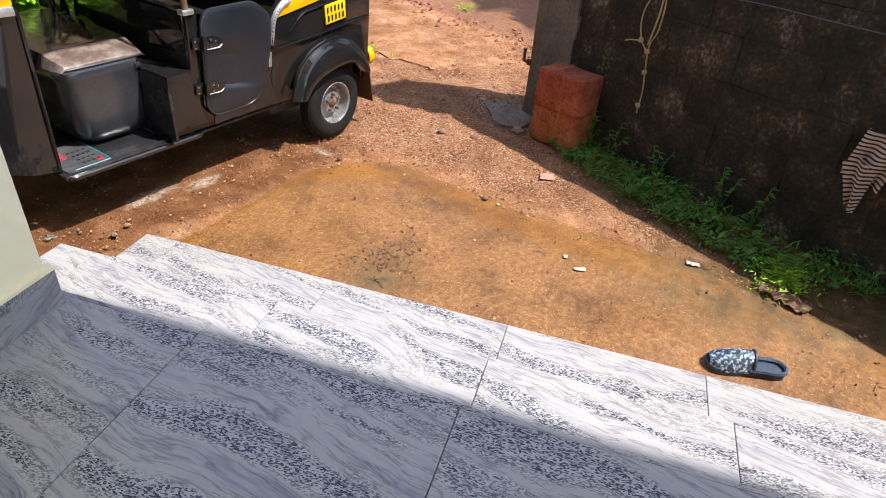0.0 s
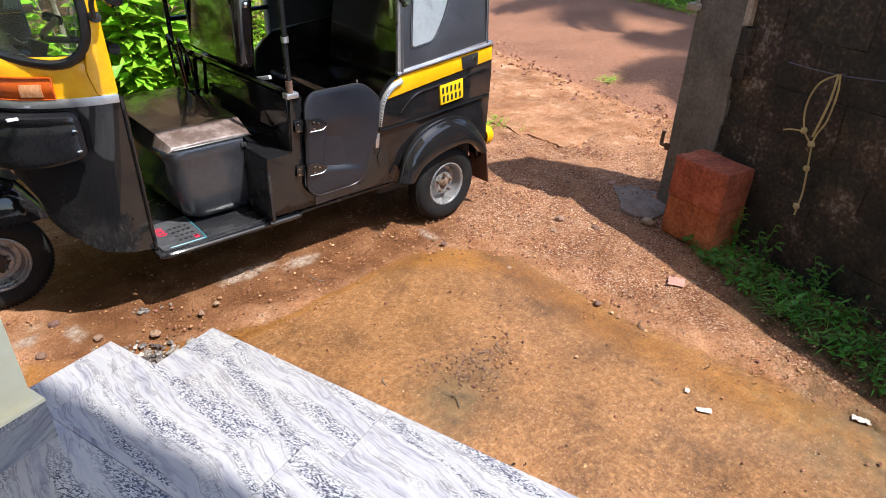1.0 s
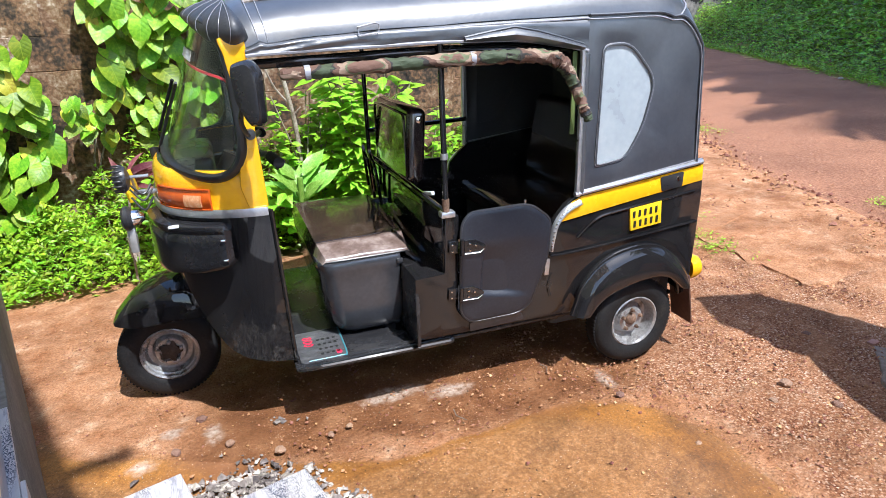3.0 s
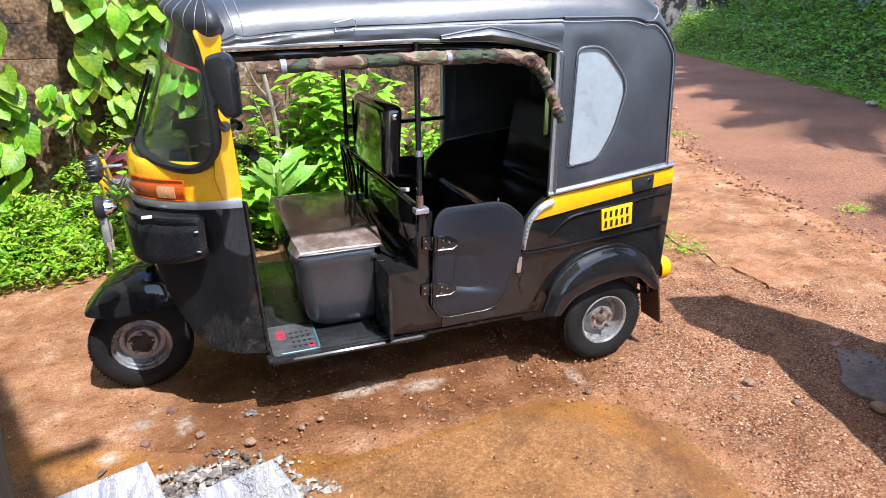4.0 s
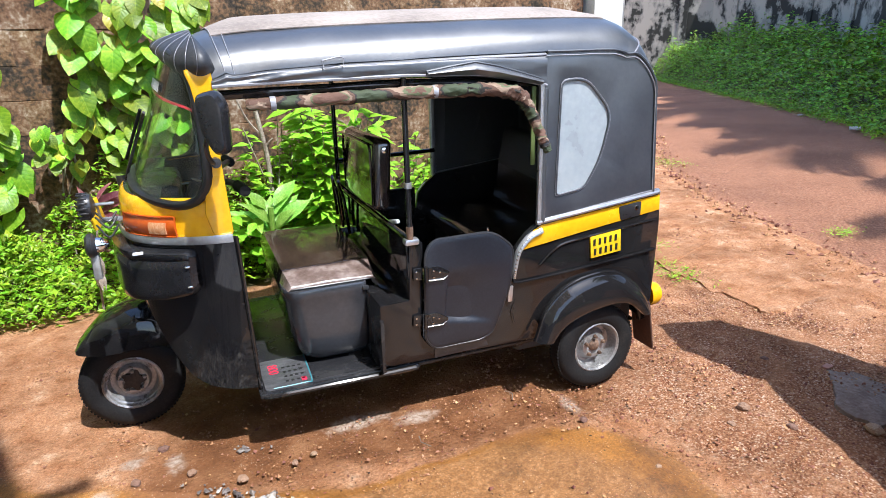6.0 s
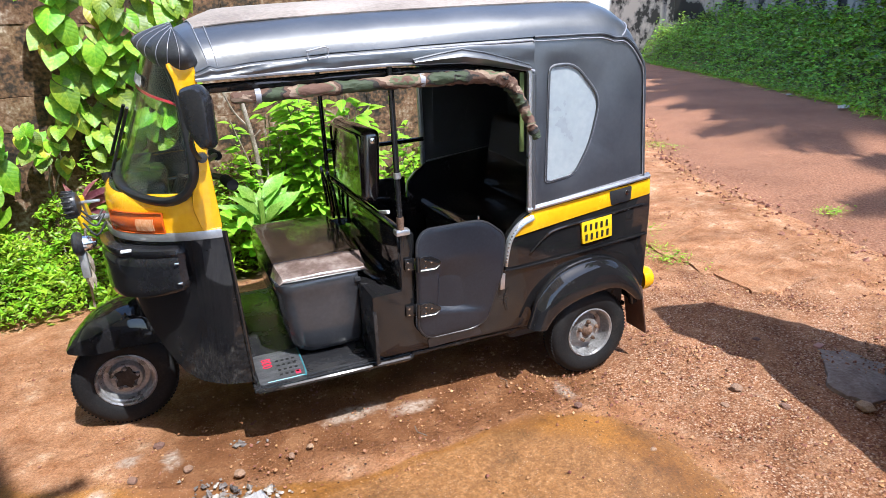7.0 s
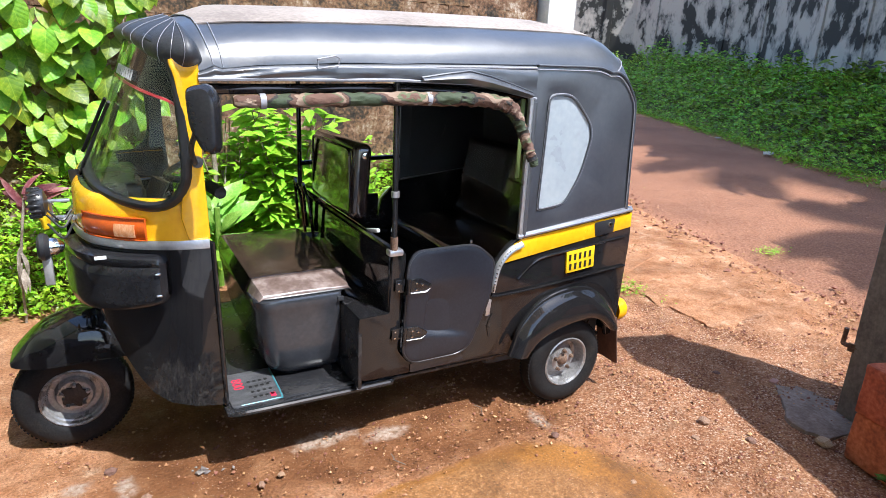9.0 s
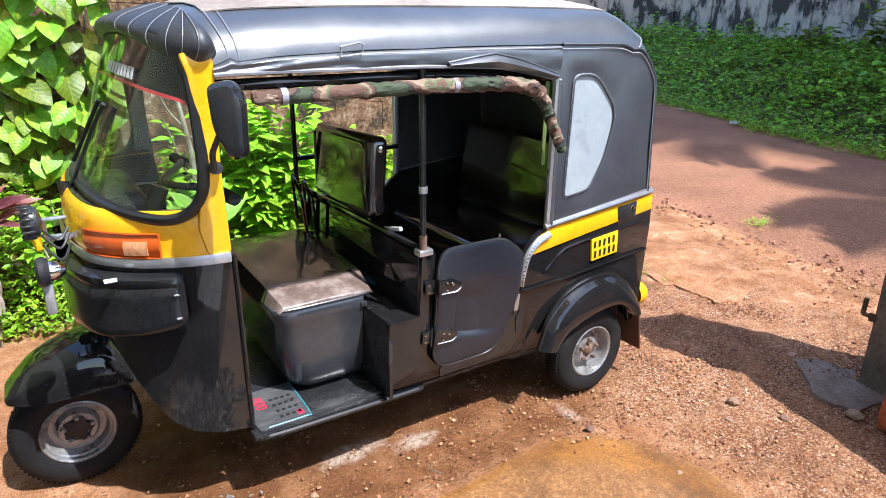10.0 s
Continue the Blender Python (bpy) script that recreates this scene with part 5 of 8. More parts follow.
        for p, q in zip(outer, inner):
            rows.append([(p.x + (q.x - p.x) * f, y0 + w * k, p.y + (q.y - p.y) * f) for f, w in ((0.0, 0.004), (0.0, -0.007), (0.025, -0.012), (0.055, -0.013), (0.085, -0.014), (0.13, -0.020), (0.19, -0.029), (0.27, -0.038), (0.37, -0.0455), (0.50, -0.051), (0.64, -0.0535), (0.78, -0.054), (0.90, -0.052), (0.98, -0.047), (1.02, -0.038), (1.025, -0.025), (1.0, 0.0))])
        part("wheel_arch", thicken(grid(rows), 0.004), BLACK_PAINT, R, "worn black wheel arch flare")
        part("mudflap", rbox((0.285, min(y0 - 0.02 * k, y0 + 0.12 * k), 0.142), (0.295, max(y0 - 0.02 * k, y0 + 0.12 * k), 0.40), 0.004, turn=Matrix.Rotation(radians(-10), 4, 'Y')), MUDFLAP, R, "reddish brown mudflap")
        lampy = y0 + 0.07 * k
        tl = part("tail_lamp", lathe([(0.0, 0.052), (0.03, 0.05), (0.05, 0.04), (0.058, 0.02), (0.06, -0.02)], (0.335, lampy, 0.400), 22, axis='X'), YELLOW, R, "yellow painted tail lamp surround")
        part("lens", lathe([(0.0, 0.060), (0.024, 0.057), (0.036, 0.048)], (0.335, lampy, 0.400), 18, axis='X'), ORANGE_LENS, tl, "red tail lamp lens")

    # number plate panel on the near side, its writing as bars
    pl = part("number_panel", plate([(-0.076, 0.761), (0.083, 0.777), (0.090, 0.676), (-0.066, 0.661)], -0.006, 0.002, 0.001), PLATE_YELLOW, R, "small yellow number panel")
    spans = []
    for row, (z, hh) in enumerate(((0.717, 0.030), (0.673, 0.030))):
        for c in range(5):
            x = -0.060 + 0.028 * c + 0.006 * row
            zz = z + 0.09 * (x + 0.06)
            spans.append(((x, -0.006, zz), (0.012, 0, 0.0011), (0, 0, hh), (0, -1, 0)))
    bars(spans, BLACK_INK, pl, "print_bar")
    bars([((0.092 + 0.016 * c, 0.0, 0.775 + 0.0016 * c), (0.012, 0, 0.001), (0, 0, 0.008), (0, -1, 0)) for c in range(6)], WHITE_BAR, R, "badge_bar", "small silver badge letter")
    part("filler_lock", lathe([(0.0, -0.012), (0.010, -0.011), (0.012, -0.006)], (0.160, 0.0, 0.866), 12), CHROME, R)

    # near side door
    door = part("door", plate(round_poly(DOOR, [0.03, 0.04, 0.04, 0.05, 0.03, 0.03, 0.03, 0.03, 0.04], 4), -0.003, 0.0, 0.001), DOOR_PAINT, R, "dull blue-black door panel")
    part("door_face", dented_face(), DOOR_PAINT, door, "pressed recess in the door")
    part("door_edge", tube([Vector((p.x, -0.014, p.y)) for p in round_poly(DOOR, [0.03, 0.04, 0.04, 0.05, 0.03, 0.03, 0.03, 0.03, 0.04], 4)], 0.0055, 6, True), BLACK_PLASTIC, door)
    for z in (0.712, 0.505):
        hg = part("hinge", plate(round_poly([(-0.842, z - 0.024), (-0.842, z + 0.034), (-0.800, z + 0.034), (-0.752, z + 0.004), (-0.752, z - 0.010), (-0.775, z - 0.024)], 0.008, 2), -0.027, -0.020, 0.002), BLACK_PAINT, door, "black hinge with bright screws")
        part("hinge_pin", tube([(-0.850, -0.024, z - 0.028), (-0.850, -0.024, z + 0.036)], 0.008, 10), BLACK_PAINT, hg)
        part("hinge_bar", tube([(-0.842, -0.03, z - 0.022), (-0.778, -0.03, z - 0.024), (-0.760, -0.029, z - 0.012)], 0.0018, 6), TRIM, hg, "bright edge of the hinge")
        part("hinge_leaf", rbox((-0.898, -0.010, z - 0.022), (-0.858, -0.002, z + 0.03), 0.003), BLACK_PAINT, hg)
        for x, dz in ((-0.820, 0.018), (-0.795, 0.008), (-0.820, -0.010), (-0.885, 0.016), (-0.885, -0.012)):
            part("screw", lathe([(0.0, -0.033), (0.004, -0.032), (0.005, -0.026)], (x, 0.0 if x > -0.85 else 0.02, z + dz), 8), CHROME, hg)
    part("latch", rbox((-0.472, -0.012, 0.520), (-0.450, 0.0, 0.595), 0.003), TRIM, R, "small metal latch plate")
    part("sill_plate", plate(round_poly([(-0.800, 0.352), (-0.560, 0.356), (-0.545, 0.316), (-0.795, 0.306)], 0.004, 1), -0.004, 0.0, 0.001), PEDESTAL, R, "grey sill plate")
    part("door_knob", lathe([(0.0, 0.018), (0.005, 0.016), (0.006, 0.008), (0.003, 0.0)], (-0.575, -0.008, 0.853), 10, axis='Z'), CHROME, door)

    # ledge box behind the driver, partition, driver's seat
    part("ledge", rbox((-1.034, 0.02, 0.585), (-0.86, 2 * YC - 0.02, 0.604), 0.006), BLACK_PAINT, R, "black ledge with worn edges")
    part("ledge_front", rbox((-1.034, 0.02, 0.30), (-1.018, 2 * YC - 0.02, 0.59), 0.004), FLOOR_BLACK, R)
    part("partition", rbox((-0.915, 0.02, 0.60), (-0.89, 2 * YC - 0.02, 0.845), 0.008), BLACK_PAINT, R, "glossy black partition behind the driver")
    part("partition_rail", tube([(-0.905, 0.0, 0.858), (-0.905, 2 * YC, 0.858)], 0.013, 8), BLACK_PAINT, R)
    for y in (0.88, 1.02):
        part("guard_loop", tube(smooth_path([(-0.93, y, 0.66), (-0.95, y, 0.84), (-0.96, y + 0.03, 0.90), (-0.95, y + 0.10, 0.91), (-0.93, y + 0.12, 0.70)], 6), 0.008, 8), BLACK_PAINT, R)
    seat = new("driver_seat")
    seat.parent = R
    seat.location = Vector((-1.18, YC, 0.30)) - place_of(R)
    def seat_outline(gx, gy, r=0.085):
        return round_poly([Vector((-1.368 - gx, 0.207 - gy)), Vector((-1.03, 0.207 - gy)), Vector((-1.03, 0.995 + gy)), Vector((-1.368 - gx, 0.995 + gy))], [r, 0.02, 0.02, r], 7)
    rows = []
    for z, gx, gy in ((0.292, -0.105, -0.080), (0.305, -0.075, -0.050), (0.325, -0.055, -0.030), (0.36, -0.038, -0.016), (0.43, -0.022, -0.007), (0.52, -0.010, -0.002), (0.592, -0.002, 0.0), (0.600, 0.003, 0.003), (0.634, 0.004, 0.004), (0.641, 0.0, 0.0), (0.643, -0.02, -0.02)):
        rows.append([(p.x, p.y, z) for p in seat_outline(gx, gy)])
    bm = grid(rows, close_v=True)
    bm.faces.new([bm.verts.new(p) for p in rows[-1]])
    bmesh.ops.remove_doubles(bm, verts=bm.verts, dist=0.0003)
    ped = part("seat_base", bm, PEDESTAL, seat, "dark grey plastic engine cover below the seat")
    part("lip_notch", rbox((-1.052, 0.194, 0.606), (-1.026, 0.206, 0.626), 0.004), BLACK_PLASTIC, ped, "black notch in the cover's lip")
    for z in (0.425, 0.402, 0.372):
        part("pressed_rib", tube(smooth_path([(-1.285, 0.222 + (0.46 - z) * 0.10, z + 0.002), (-1.22, 0.2145 + (0.46 - z) * 0.12, z), (-1.15, 0.2145 + (0.46 - z) * 0.12, z), (-1.135, 0.220 + (0.46 - z) * 0.12, z + 0.003)], 3), 0.003, 6), PEDESTAL, ped)
    # cushion: a sloping front lip that rises to the flat seat
    profile = smooth_path([(0.236, 0.640, 0), (0.222, 0.645, 0), (0.220, 0.656, 0), (0.232, 0.664, 0), (0.285, 0.677, 0), (0.330, 0.690, 0), (0.350, 0.695, 0), (0.45, 0.699, 0), (0.70, 0.703, 0), (0.95, 0.700, 0), (0.985, 0.688, 0), (0.988, 0.645, 0)], 3)
    rows, lip = [], []
    for p in profile:
        row = []
        z0 = min(0.640, p.y - 0.001)
        lo, hi = -1.352 - 0.020 * min(1.0, max(0.0, (p.x - 0.22) / 0.14)), -0.984 + 0.018 * min(1.0, max(0.0, (p.x - 0.22) / 0.14))
        for c in range(25):
            t = c / 24
            x = lo + (hi - lo) * t
            edge = min(t, 1 - t) * (hi - lo)
            z = z0 + (p.y - z0) * math.sqrt(max(0.0, 1 - (1 - min(1.0, edge / 0.022)) ** 2))
            crease = 0.0030 * noise.noise(Vector((x * 9, p.x * 16, 2))) + 0.0030 * abs(noise.noise(Vector((x * 26, p.x * 7, 4))))
            row.append((x, p.x, z + crease * min(1.0, edge / 0.03)))
        if p.x < 0.340:
            lip.append(row)
        if p.x > 0.326:
            rows.append(row)
    # the lip's bright sunlit look is put into its paler colour
    part("seat_front", grid(lip), WORN_LIT_VINYL, seat, "worn tan-brown front lip of the seat, wet and shiny, sky glare in its colour")
    part("seat_cushion", grid(rows), SEAT_VINYL, seat, "brown-black vinyl seat cushion with a wet shine")
    part("cushion_piping", tube([Vector((-1.346, 0.226, 0.646)), Vector((-1.30, 0.219, 0.647)), Vector((-1.05, 0.219, 0.647)), Vector((-0.99, 0.226, 0.646))], 0.004, 6), BLACK_PLASTIC, seat)
    # driver's backrest
    br = part("backrest", rbox((-0.945, 0.315, 0.900), (-0.865, 0.845, 1.205), 0.028, 4, turn=Matrix.Rotation(radians(4), 4, 'Y')), SEAT_VINYL, R, "thin square vinyl backrest")
    part("backrest_piping", tube([(-0.947, q.x, q.y) for q in round_poly([Vector((0.345, 0.93)), Vector((0.815, 0.93)), Vector((0.815, 1.18)), Vector((0.345, 1.18))], 0.03, 4)], 0.006, 6, True), SEAT_VINYL, br)
    part("backrest_bolt", lathe([(0.0, -0.010), (0.012, -0.008), (0.014, 0.0)], (-0.895, 0.318, 1.16), 12), CHROME, br)
    part("white_bracket", rbox((-0.90, 0.17, 0.862), (-0.885, 0.33, 0.878), 0.004, turn=Matrix.Rotation(radians(-14), 4, 'X')), WHITE_BAR, R, "white painted bracket")
    # poles
    part("near_pole", tube([(-0.902, 0.004, 0.845), (-0.902, 0.006, 1.08), (-0.902, 0.01, 1.46)], 0.011, 10), BLACK_PAINT, R, "black roof pole with a worn collar")
    part("pole_collar", tube([(-0.902, 0.004, 1.06), (-0.902, 0.004, 1.082)], 0.015, 10), TRIM, R)
    part("pole_foot", rbox((-0.925, -0.012, 0.838), (-0.868, 0.03, 0.862), 0.006), TRIM, R, "bright pole foot")
    part("pole_sleeve", tube([(-0.902, 0.004, 0.86), (-0.902, 0.004, 0.91)], 0.014, 10), HUB, R)
    part("far_pole", tube([(-0.902, 2 * YC - 0.01, 0.845), (-0.902, 2 * YC - 0.01, 1.46)], 0.012, 10), BLACK_PAINT, R, "black roof pole")
    part("far_rail", tube([(-0.902, 2 * YC - 0.01, 0.985), (-0.33, 2 * YC - 0.01, 1.0)], 0.013, 8), BLACK_PAINT, R)
    part("far_guard", rbox((-0.87, 2 * YC - 0.03, 0.36), (-0.46, 2 * YC - 0.01, 0.80), 0.01), BLACK_PAINT, R)
    # passenger bench and its back
    part("bench_base", rbox((-0.36, 0.05, 0.29), (0.22, 2 * YC - 0.05, 0.56), 0.02), BLACK_PLASTIC, R)
    part("bench_cushion", rbox((-0.40, 0.05, 0.56), (0.12, 2 * YC - 0.05, 0.68), 0.045, 4), SEAT_VINYL, R, "black vinyl passenger bench")
    part("bench_back", rbox((0.04, 0.06, 0.66), (0.16, 2 * YC - 0.06, 1.12), 0.045, 4, turn=Matrix.Rotation(radians(10), 4, 'Y')), SEAT_VINYL, R, "black vinyl bench back")
    part("rear_panel", rbox((0.27, 0.02, 0.30), (0.30, 2 * YC - 0.02, 0.93), 0.01), BLACK_PAINT, R)
    part("under_body", rbox((-0.35, 0.16, 0.18), (0.26, 2 * YC - 0.16, 0.31), 0.03), UNDERSIDE, R)
    part("chassis_rail", rbox((-1.55, 0.36, 0.22), (-0.3, 0.84, 0.275), 0.01), UNDERSIDE, R)
    part("jack_bracket", rbox((-0.395, 0.085, 0.255), (-0.350, 0.13, 0.318), 0.006), FLOOR_BLACK, R)
    part("axle", tube([(0.0, 0.07, 0.21), (0.0, 2 * YC - 0.07, 0.21)], 0.03, 10), UNDERSIDE, R)
    part("front_fork", tube([(-1.86, YC + 0.09, 0.56), (-1.93, YC + 0.09, 0.30), (-2.0, YC + 0.075, 0.21)], 0.03, 8), BLACK_PLASTIC, R)

    build_canopy(R)

    def nose(p):
        """The nose narrows below the mirrors."""
        k = float(np.interp(p.z, [0.95, 1.1, 1.25, 1.4, 1.5], [0.93, 0.95, 0.98, 0.99, 1.0]))
        return Vector((p.x, YC + (p.y - YC) * k, p.z))

    def sides(p):
        """The sides turn in towards the sill."""
        k = 0.055 * max(0.0, (0.72 - p.z) / 0.41) ** 1.3 * float(np.interp(p.x, [-1.1, -0.45, 0.0], [1.0, 0.9, 0.35]))
        return Vector((p.x, p.y + (k if p.y < YC else -k), p.z))
    reshape(R, ("front_apron", "apron_edge", "yellow_nose", "windscreen_pillar", "pillar_lining", "nose_lining", "nose_strip", "nose_box", "turn_signal", "windscreen", "cowl", "dashboard"), nose)
    reshape(R, ("side_panel", "rear_quarter", "door", "latch", "sill_plate", "body_crease"), sides)
    return R


def build_canopy(R):
    can = new("canopy")
    can.parent = R
    can.location = Vector((-0.7, YC, 1.5)) - place_of(R)
    crown = smooth_path([(-1.60, 0, 1.618), (-1.50, 0, 1.650), (-1.2, 0, 1.672), (-0.6, 0, 1.692), (-0.10, 0, 1.700), (0.06, 0, 1.688), (0.165, 0, 1.640), (0.228, 0, 1.555), (0.258, 0, 1.42), (0.276, 0, 1.15), (0.290, 0, 0.93)], 6)
    cross = [(0.0, 1.0), (0.006, 0.85), (0.020, 0.68), (0.042, 0.52), (0.075, 0.37), (0.12, 0.24), (0.19, 0.13), (0.32, 0.045), (YC, 0.0)]
    rows, n = [], len(crown)
    for i, p in enumerate(crown):
        a, b = crown[max(0, i - 1)], crown[min(n - 1, i + 1)]
        t = (b - a).normalized()
        nrm = Vector((-t.z, 0, t.x))
        if nrm.z < 0 and p.x < 0:
            nrm = -nrm
        down = max(0.0, min(1.0, (1.66 - p.z) / 0.25)) if p.x > 0 else 0.0
        depth = 0.160 - 0.115 * down
        if p.x < -1.5:
            depth = 0.150
        half = [p - nrm * depth * d + Vector((0, y, 0)) for y, d in cross]
        row = half + [Vector((v.x, 2 * YC - v.y, v.z)) for v in half[-2::-1]]
        wr = []
        for j, v in enumerate(row):
            w = 0.0035 * noise.noise(Vector((v.x * 4, v.y * 9, v.z * 9))) + 0.0015 * noise.noise(v * 17)
            fold = max(0.0, min(1.0, (-0.75 - v.x) / 0.5)) * max(0.0, 1 - v.y / 0.25)
            w += 0.007 * fold * noise.noise(Vector((v.x * 5 + v.z * 7, 3.0, v.z * 16 - v.x * 6)))
            wr.append(v + Vector((0, -w if v.y < 0.1 else 0, w)))
        rows.append(wr)
    edge_near = [r[0].copy() for r in rows]
    part("canopy_top", thicken(grid(rows), 0.006), VINYL, can, "black vinyl canopy roof, faded and shiny")
    # sun-bleached dusty cover along the middle of the roof
    rws = []
    for p in crown:
        if not -1.54 < p.x < 0.04:
            continue
        lift = 0.030 * max(0.0, min(1.0, (p.x + 1.54) / 0.12, (0.04 - p.x) / 0.12))
        half = []
        for y in (0.125, 0.160, 0.20, 0.26, 0.36, 0.48, YC):
            s = math.sin(math.pi / 2 * (y - 0.125) / (YC - 0.125))
            z = p.z - 0.160 * float(np.interp(y, [c[0] for c in cross], [c[1] for c in cross]))
            half.append(Vector((p.x, y + 0.006 * noise.noise(Vector((p.x * 5, y, 2))), z + 0.005 + lift * s)))
        rws.append(half + [mirror_y(v) for v in half[-2::-1]])
    part("roof_cover", thicken(grid(rws), 0.004), DUSTY_TOP, can, "dusty beige sun-bleached roof cover")
    # hanging side flaps above the doors
    for s in (0, 1):
        pts = [p for p in edge_near if -1.60 <= p.x <= -0.28]
        low = []
        rws = []
        for k in range(15):
            t = k / 14
            row = []
            for p in pts:
                zl = np.interp(p.x, [-1.6, -1.5, -0.9, -0.6, -0.34, -0.28], [1.452, 1.458, 1.468, 1.462, 1.418, 1.40])
                fold = 0.008 * math.sin(22 * p.x + 9 * t) * t * (1 - 0.4 * t) + 0.005 * t * noise.noise(Vector((p.x * 7, t * 3, 1)))
                row.append((p.x, 0.006 - 0.012 * min(1.0, t * 4) - fold - 0.004 * math.sin(math.pi * t), p.z + (zl - p.z) * t))
            rws.append(row)
        if s:
            rws = [[mirror_y(q) for q in r] for r in rws]
        part("side_flap", thicken(grid(rws), 0.004), VINYL, can, "creased black vinyl side flap")
        part("flap_piping", tube([Vector(q) for q in rws[-1]], 0.006, 6), PIPING, can, "pale piping")
        # glossy black bead, its bright reflection given as pale colour
        part("seam_piping", tube([Vector(q) + Vector((0, -0.010 if not s else 0.010, -0.012)) for q in rws[0]], 0.0035, 6), PIPING, can)
        if not s:
            o = [(-1.188, 1.502), (-1.192, 1.526), (-1.132, 1.538), (-1.118, 1.532), (-1.122, 1.508), (-1.170, 1.500)]
            part("strap_loop", tube([Vector((x, -0.016, z)) for x, z in o], 0.003, 6, True), PIPING, can, "stitched strap loop")
    rws = []
    for k in range(5):
        t = k / 4
        rws.append([(x, -0.012 - 0.016 * math.sin(math.pi * min(1.0, t * 1.1)) - 0.006 * math.sin(4 * t), zt + (zb - zt) * t) for x, zt, zb in ((-0.82, 1.478, 1.464), (-0.72, 1.494, 1.461), (-0.63, 1.506, 1.456), (-0.54, 1.490, 1.446), (-0.44, 1.464, 1.430), (-0.345, 1.436, 1.412))])
    part("flap_fold", thicken(grid(rws), 0.004), VINYL, can, "folded corner of the side flap")
    part("fold_piping", tube([Vector(q) + Vector((0, -0.002, 0)) for q in rws[0]], 0.005, 6), VINYL, can)
    # rear quarters with milky windows
    side = [v for v in edge_near if v.x >= -0.335]
    outer = [Vector((-0.330, 0.845)), Vector((-0.330, 1.40))] + [Vector((v.x, v.z)) for v in side] + [Vector((0.285, 0.92))]
    win = round_poly([Vector((-0.262, 0.966)), Vector((-0.250, 1.425)), Vector((-0.135, 1.432)), Vector((-0.005, 1.290)), Vector((-0.050, 1.105)), Vector((-0.125, 0.982))], [0.02, 0.03, 0.06, 0.06, 0.06, 0.04], 4)
    c = Vector((-0.16, 1.20))

    def polar(poly, count):
        """The outline met by rays from the window's middle."""
        out = []
        for k in range(count):
            a = 2 * math.pi * k / count
            d = Vector((math.cos(a), math.sin(a)))
            best = None
            for i in range(len(poly)):
                p, q = poly[i - 1], poly[i]
                e = q - p
                den = d.x * e.y - d.y * e.x
                if abs(den) < 1e-9:
                    continue
                w = p - c
                t = (w.x * e.y - w.y * e.x) / den
                u = (w.x * d.y - w.y * d.x) / den
                if t > 0 and -1e-6 <= u <= 1 + 1e-6 and (best is None or t > best):
                    best = t
            out.append(c + d * best)
        return out
    po, pi = polar(outer, 96), polar(win, 96)
    for s in (0, 1):
        y = 0.0 if not s else 2 * YC
        k = 1 if not s else -1
        rws = []
        for f in (0.0, 0.25, 0.5, 0.75, 1.0):
            rws.append([(a.x + (b.x - a.x) * f, y - 0.004 * k - 0.004 * k * math.sin(math.pi * f) - 0.004 * k * noise.noise(Vector((a.x * 5, f * 3, a.y * 5))), a.y + (b.y - a.y) * f) for a, b in zip(po, pi)])
        part("canopy_side", thicken(grid(rws, close_v=True), 0.005), VINYL, can, "smooth black vinyl canopy side")
        wn_ = part("side_window", plate([Vector((p.x, p.y)) for p in win], y - 0.004 * k, y + 0.001 * k, 0), VINYL if s else MILKY, can, "closed black side pane" if s else "milky grey plastic side window")
        part("window_piping", tube([Vector((p.x, y - 0.008 * k, p.y)) for p in win], 0.005, 6, True), VINYL, wn_)
        part("window_stitch", tube([Vector((c.x + (p.x - c.x) * 1.035, y - 0.008 * k, c.y + (p.y - c.y) * 1.02)) for p in win], 0.0022, 5, True), PIPING, wn_)
        sl = [Vector((v.x, y - 0.008 * k, v.z - 0.002)) for v in side]
        part("corner_seam", tube(sl, 0.0055, 6), VINYL, can, "raised corner seam")
        part("corner_stitch", tube([v + Vector((-0.006, -0.002 * k, -0.014)) for v in sl], 0.0022, 5), PIPING, can)
        part("door_post", tube([(-0.338, y - 0.004 * k, 0.85), (-0.338, y - 0.004 * k, 1.40), (-0.345, y - 0.004 * k, 1.425)], 0.012, 8), TRIM, can, "bright canopy edge post")
        part("door_post_lining", tube([(-0.322, y - 0.006 * k, 0.86), (-0.322, y - 0.006 * k, 1.40)], 0.012, 8), VINYL, can)
        part("belt_stitch", tube([(-0.315, y - 0.008 * k, 0.872), (0.275, y - 0.008 * k, 0.942)], 0.0022, 5), PIPING, can)
    for z in (1.40, 1.545):
        row = min(rows, key=lambda r: abs(r[8].z - z - 0.06) if r[8].x > 0.1 else 9)
        part("rear_seam", tube([v + Vector((0.003, 0, 0.003)) for v in row], 0.003, 5), PIPING, can)
    for x in (-1.505, -1.515):
        row = min(rows, key=lambda r: abs(r[8].x - x))
        part("front_seam", tube([v + Vector((0.004 if x > -1.51 else -0.004, 0, 0.004)) for v in row], 0.0014, 5), PIPING, can)
    # padded cap over the windscreen
    rws = []
    high = [(-1.528, 0.022), (-1.548, 0.004), (-1.585, -0.004), (-1.628, 0.03), (-1.656, 0.09), (-1.676, 0.19), (-1.690, 0.31), (-1.698, 0.45), (-1.702, 0.60)]
    high = [(p.x, p.y) for p in smooth_path([(a, b, 0) for a, b in high], 3)]
    lowz = lambda y: 1.490 + 0.068 * math.sin(min(1.0, y / 0.5) * math.pi / 2)
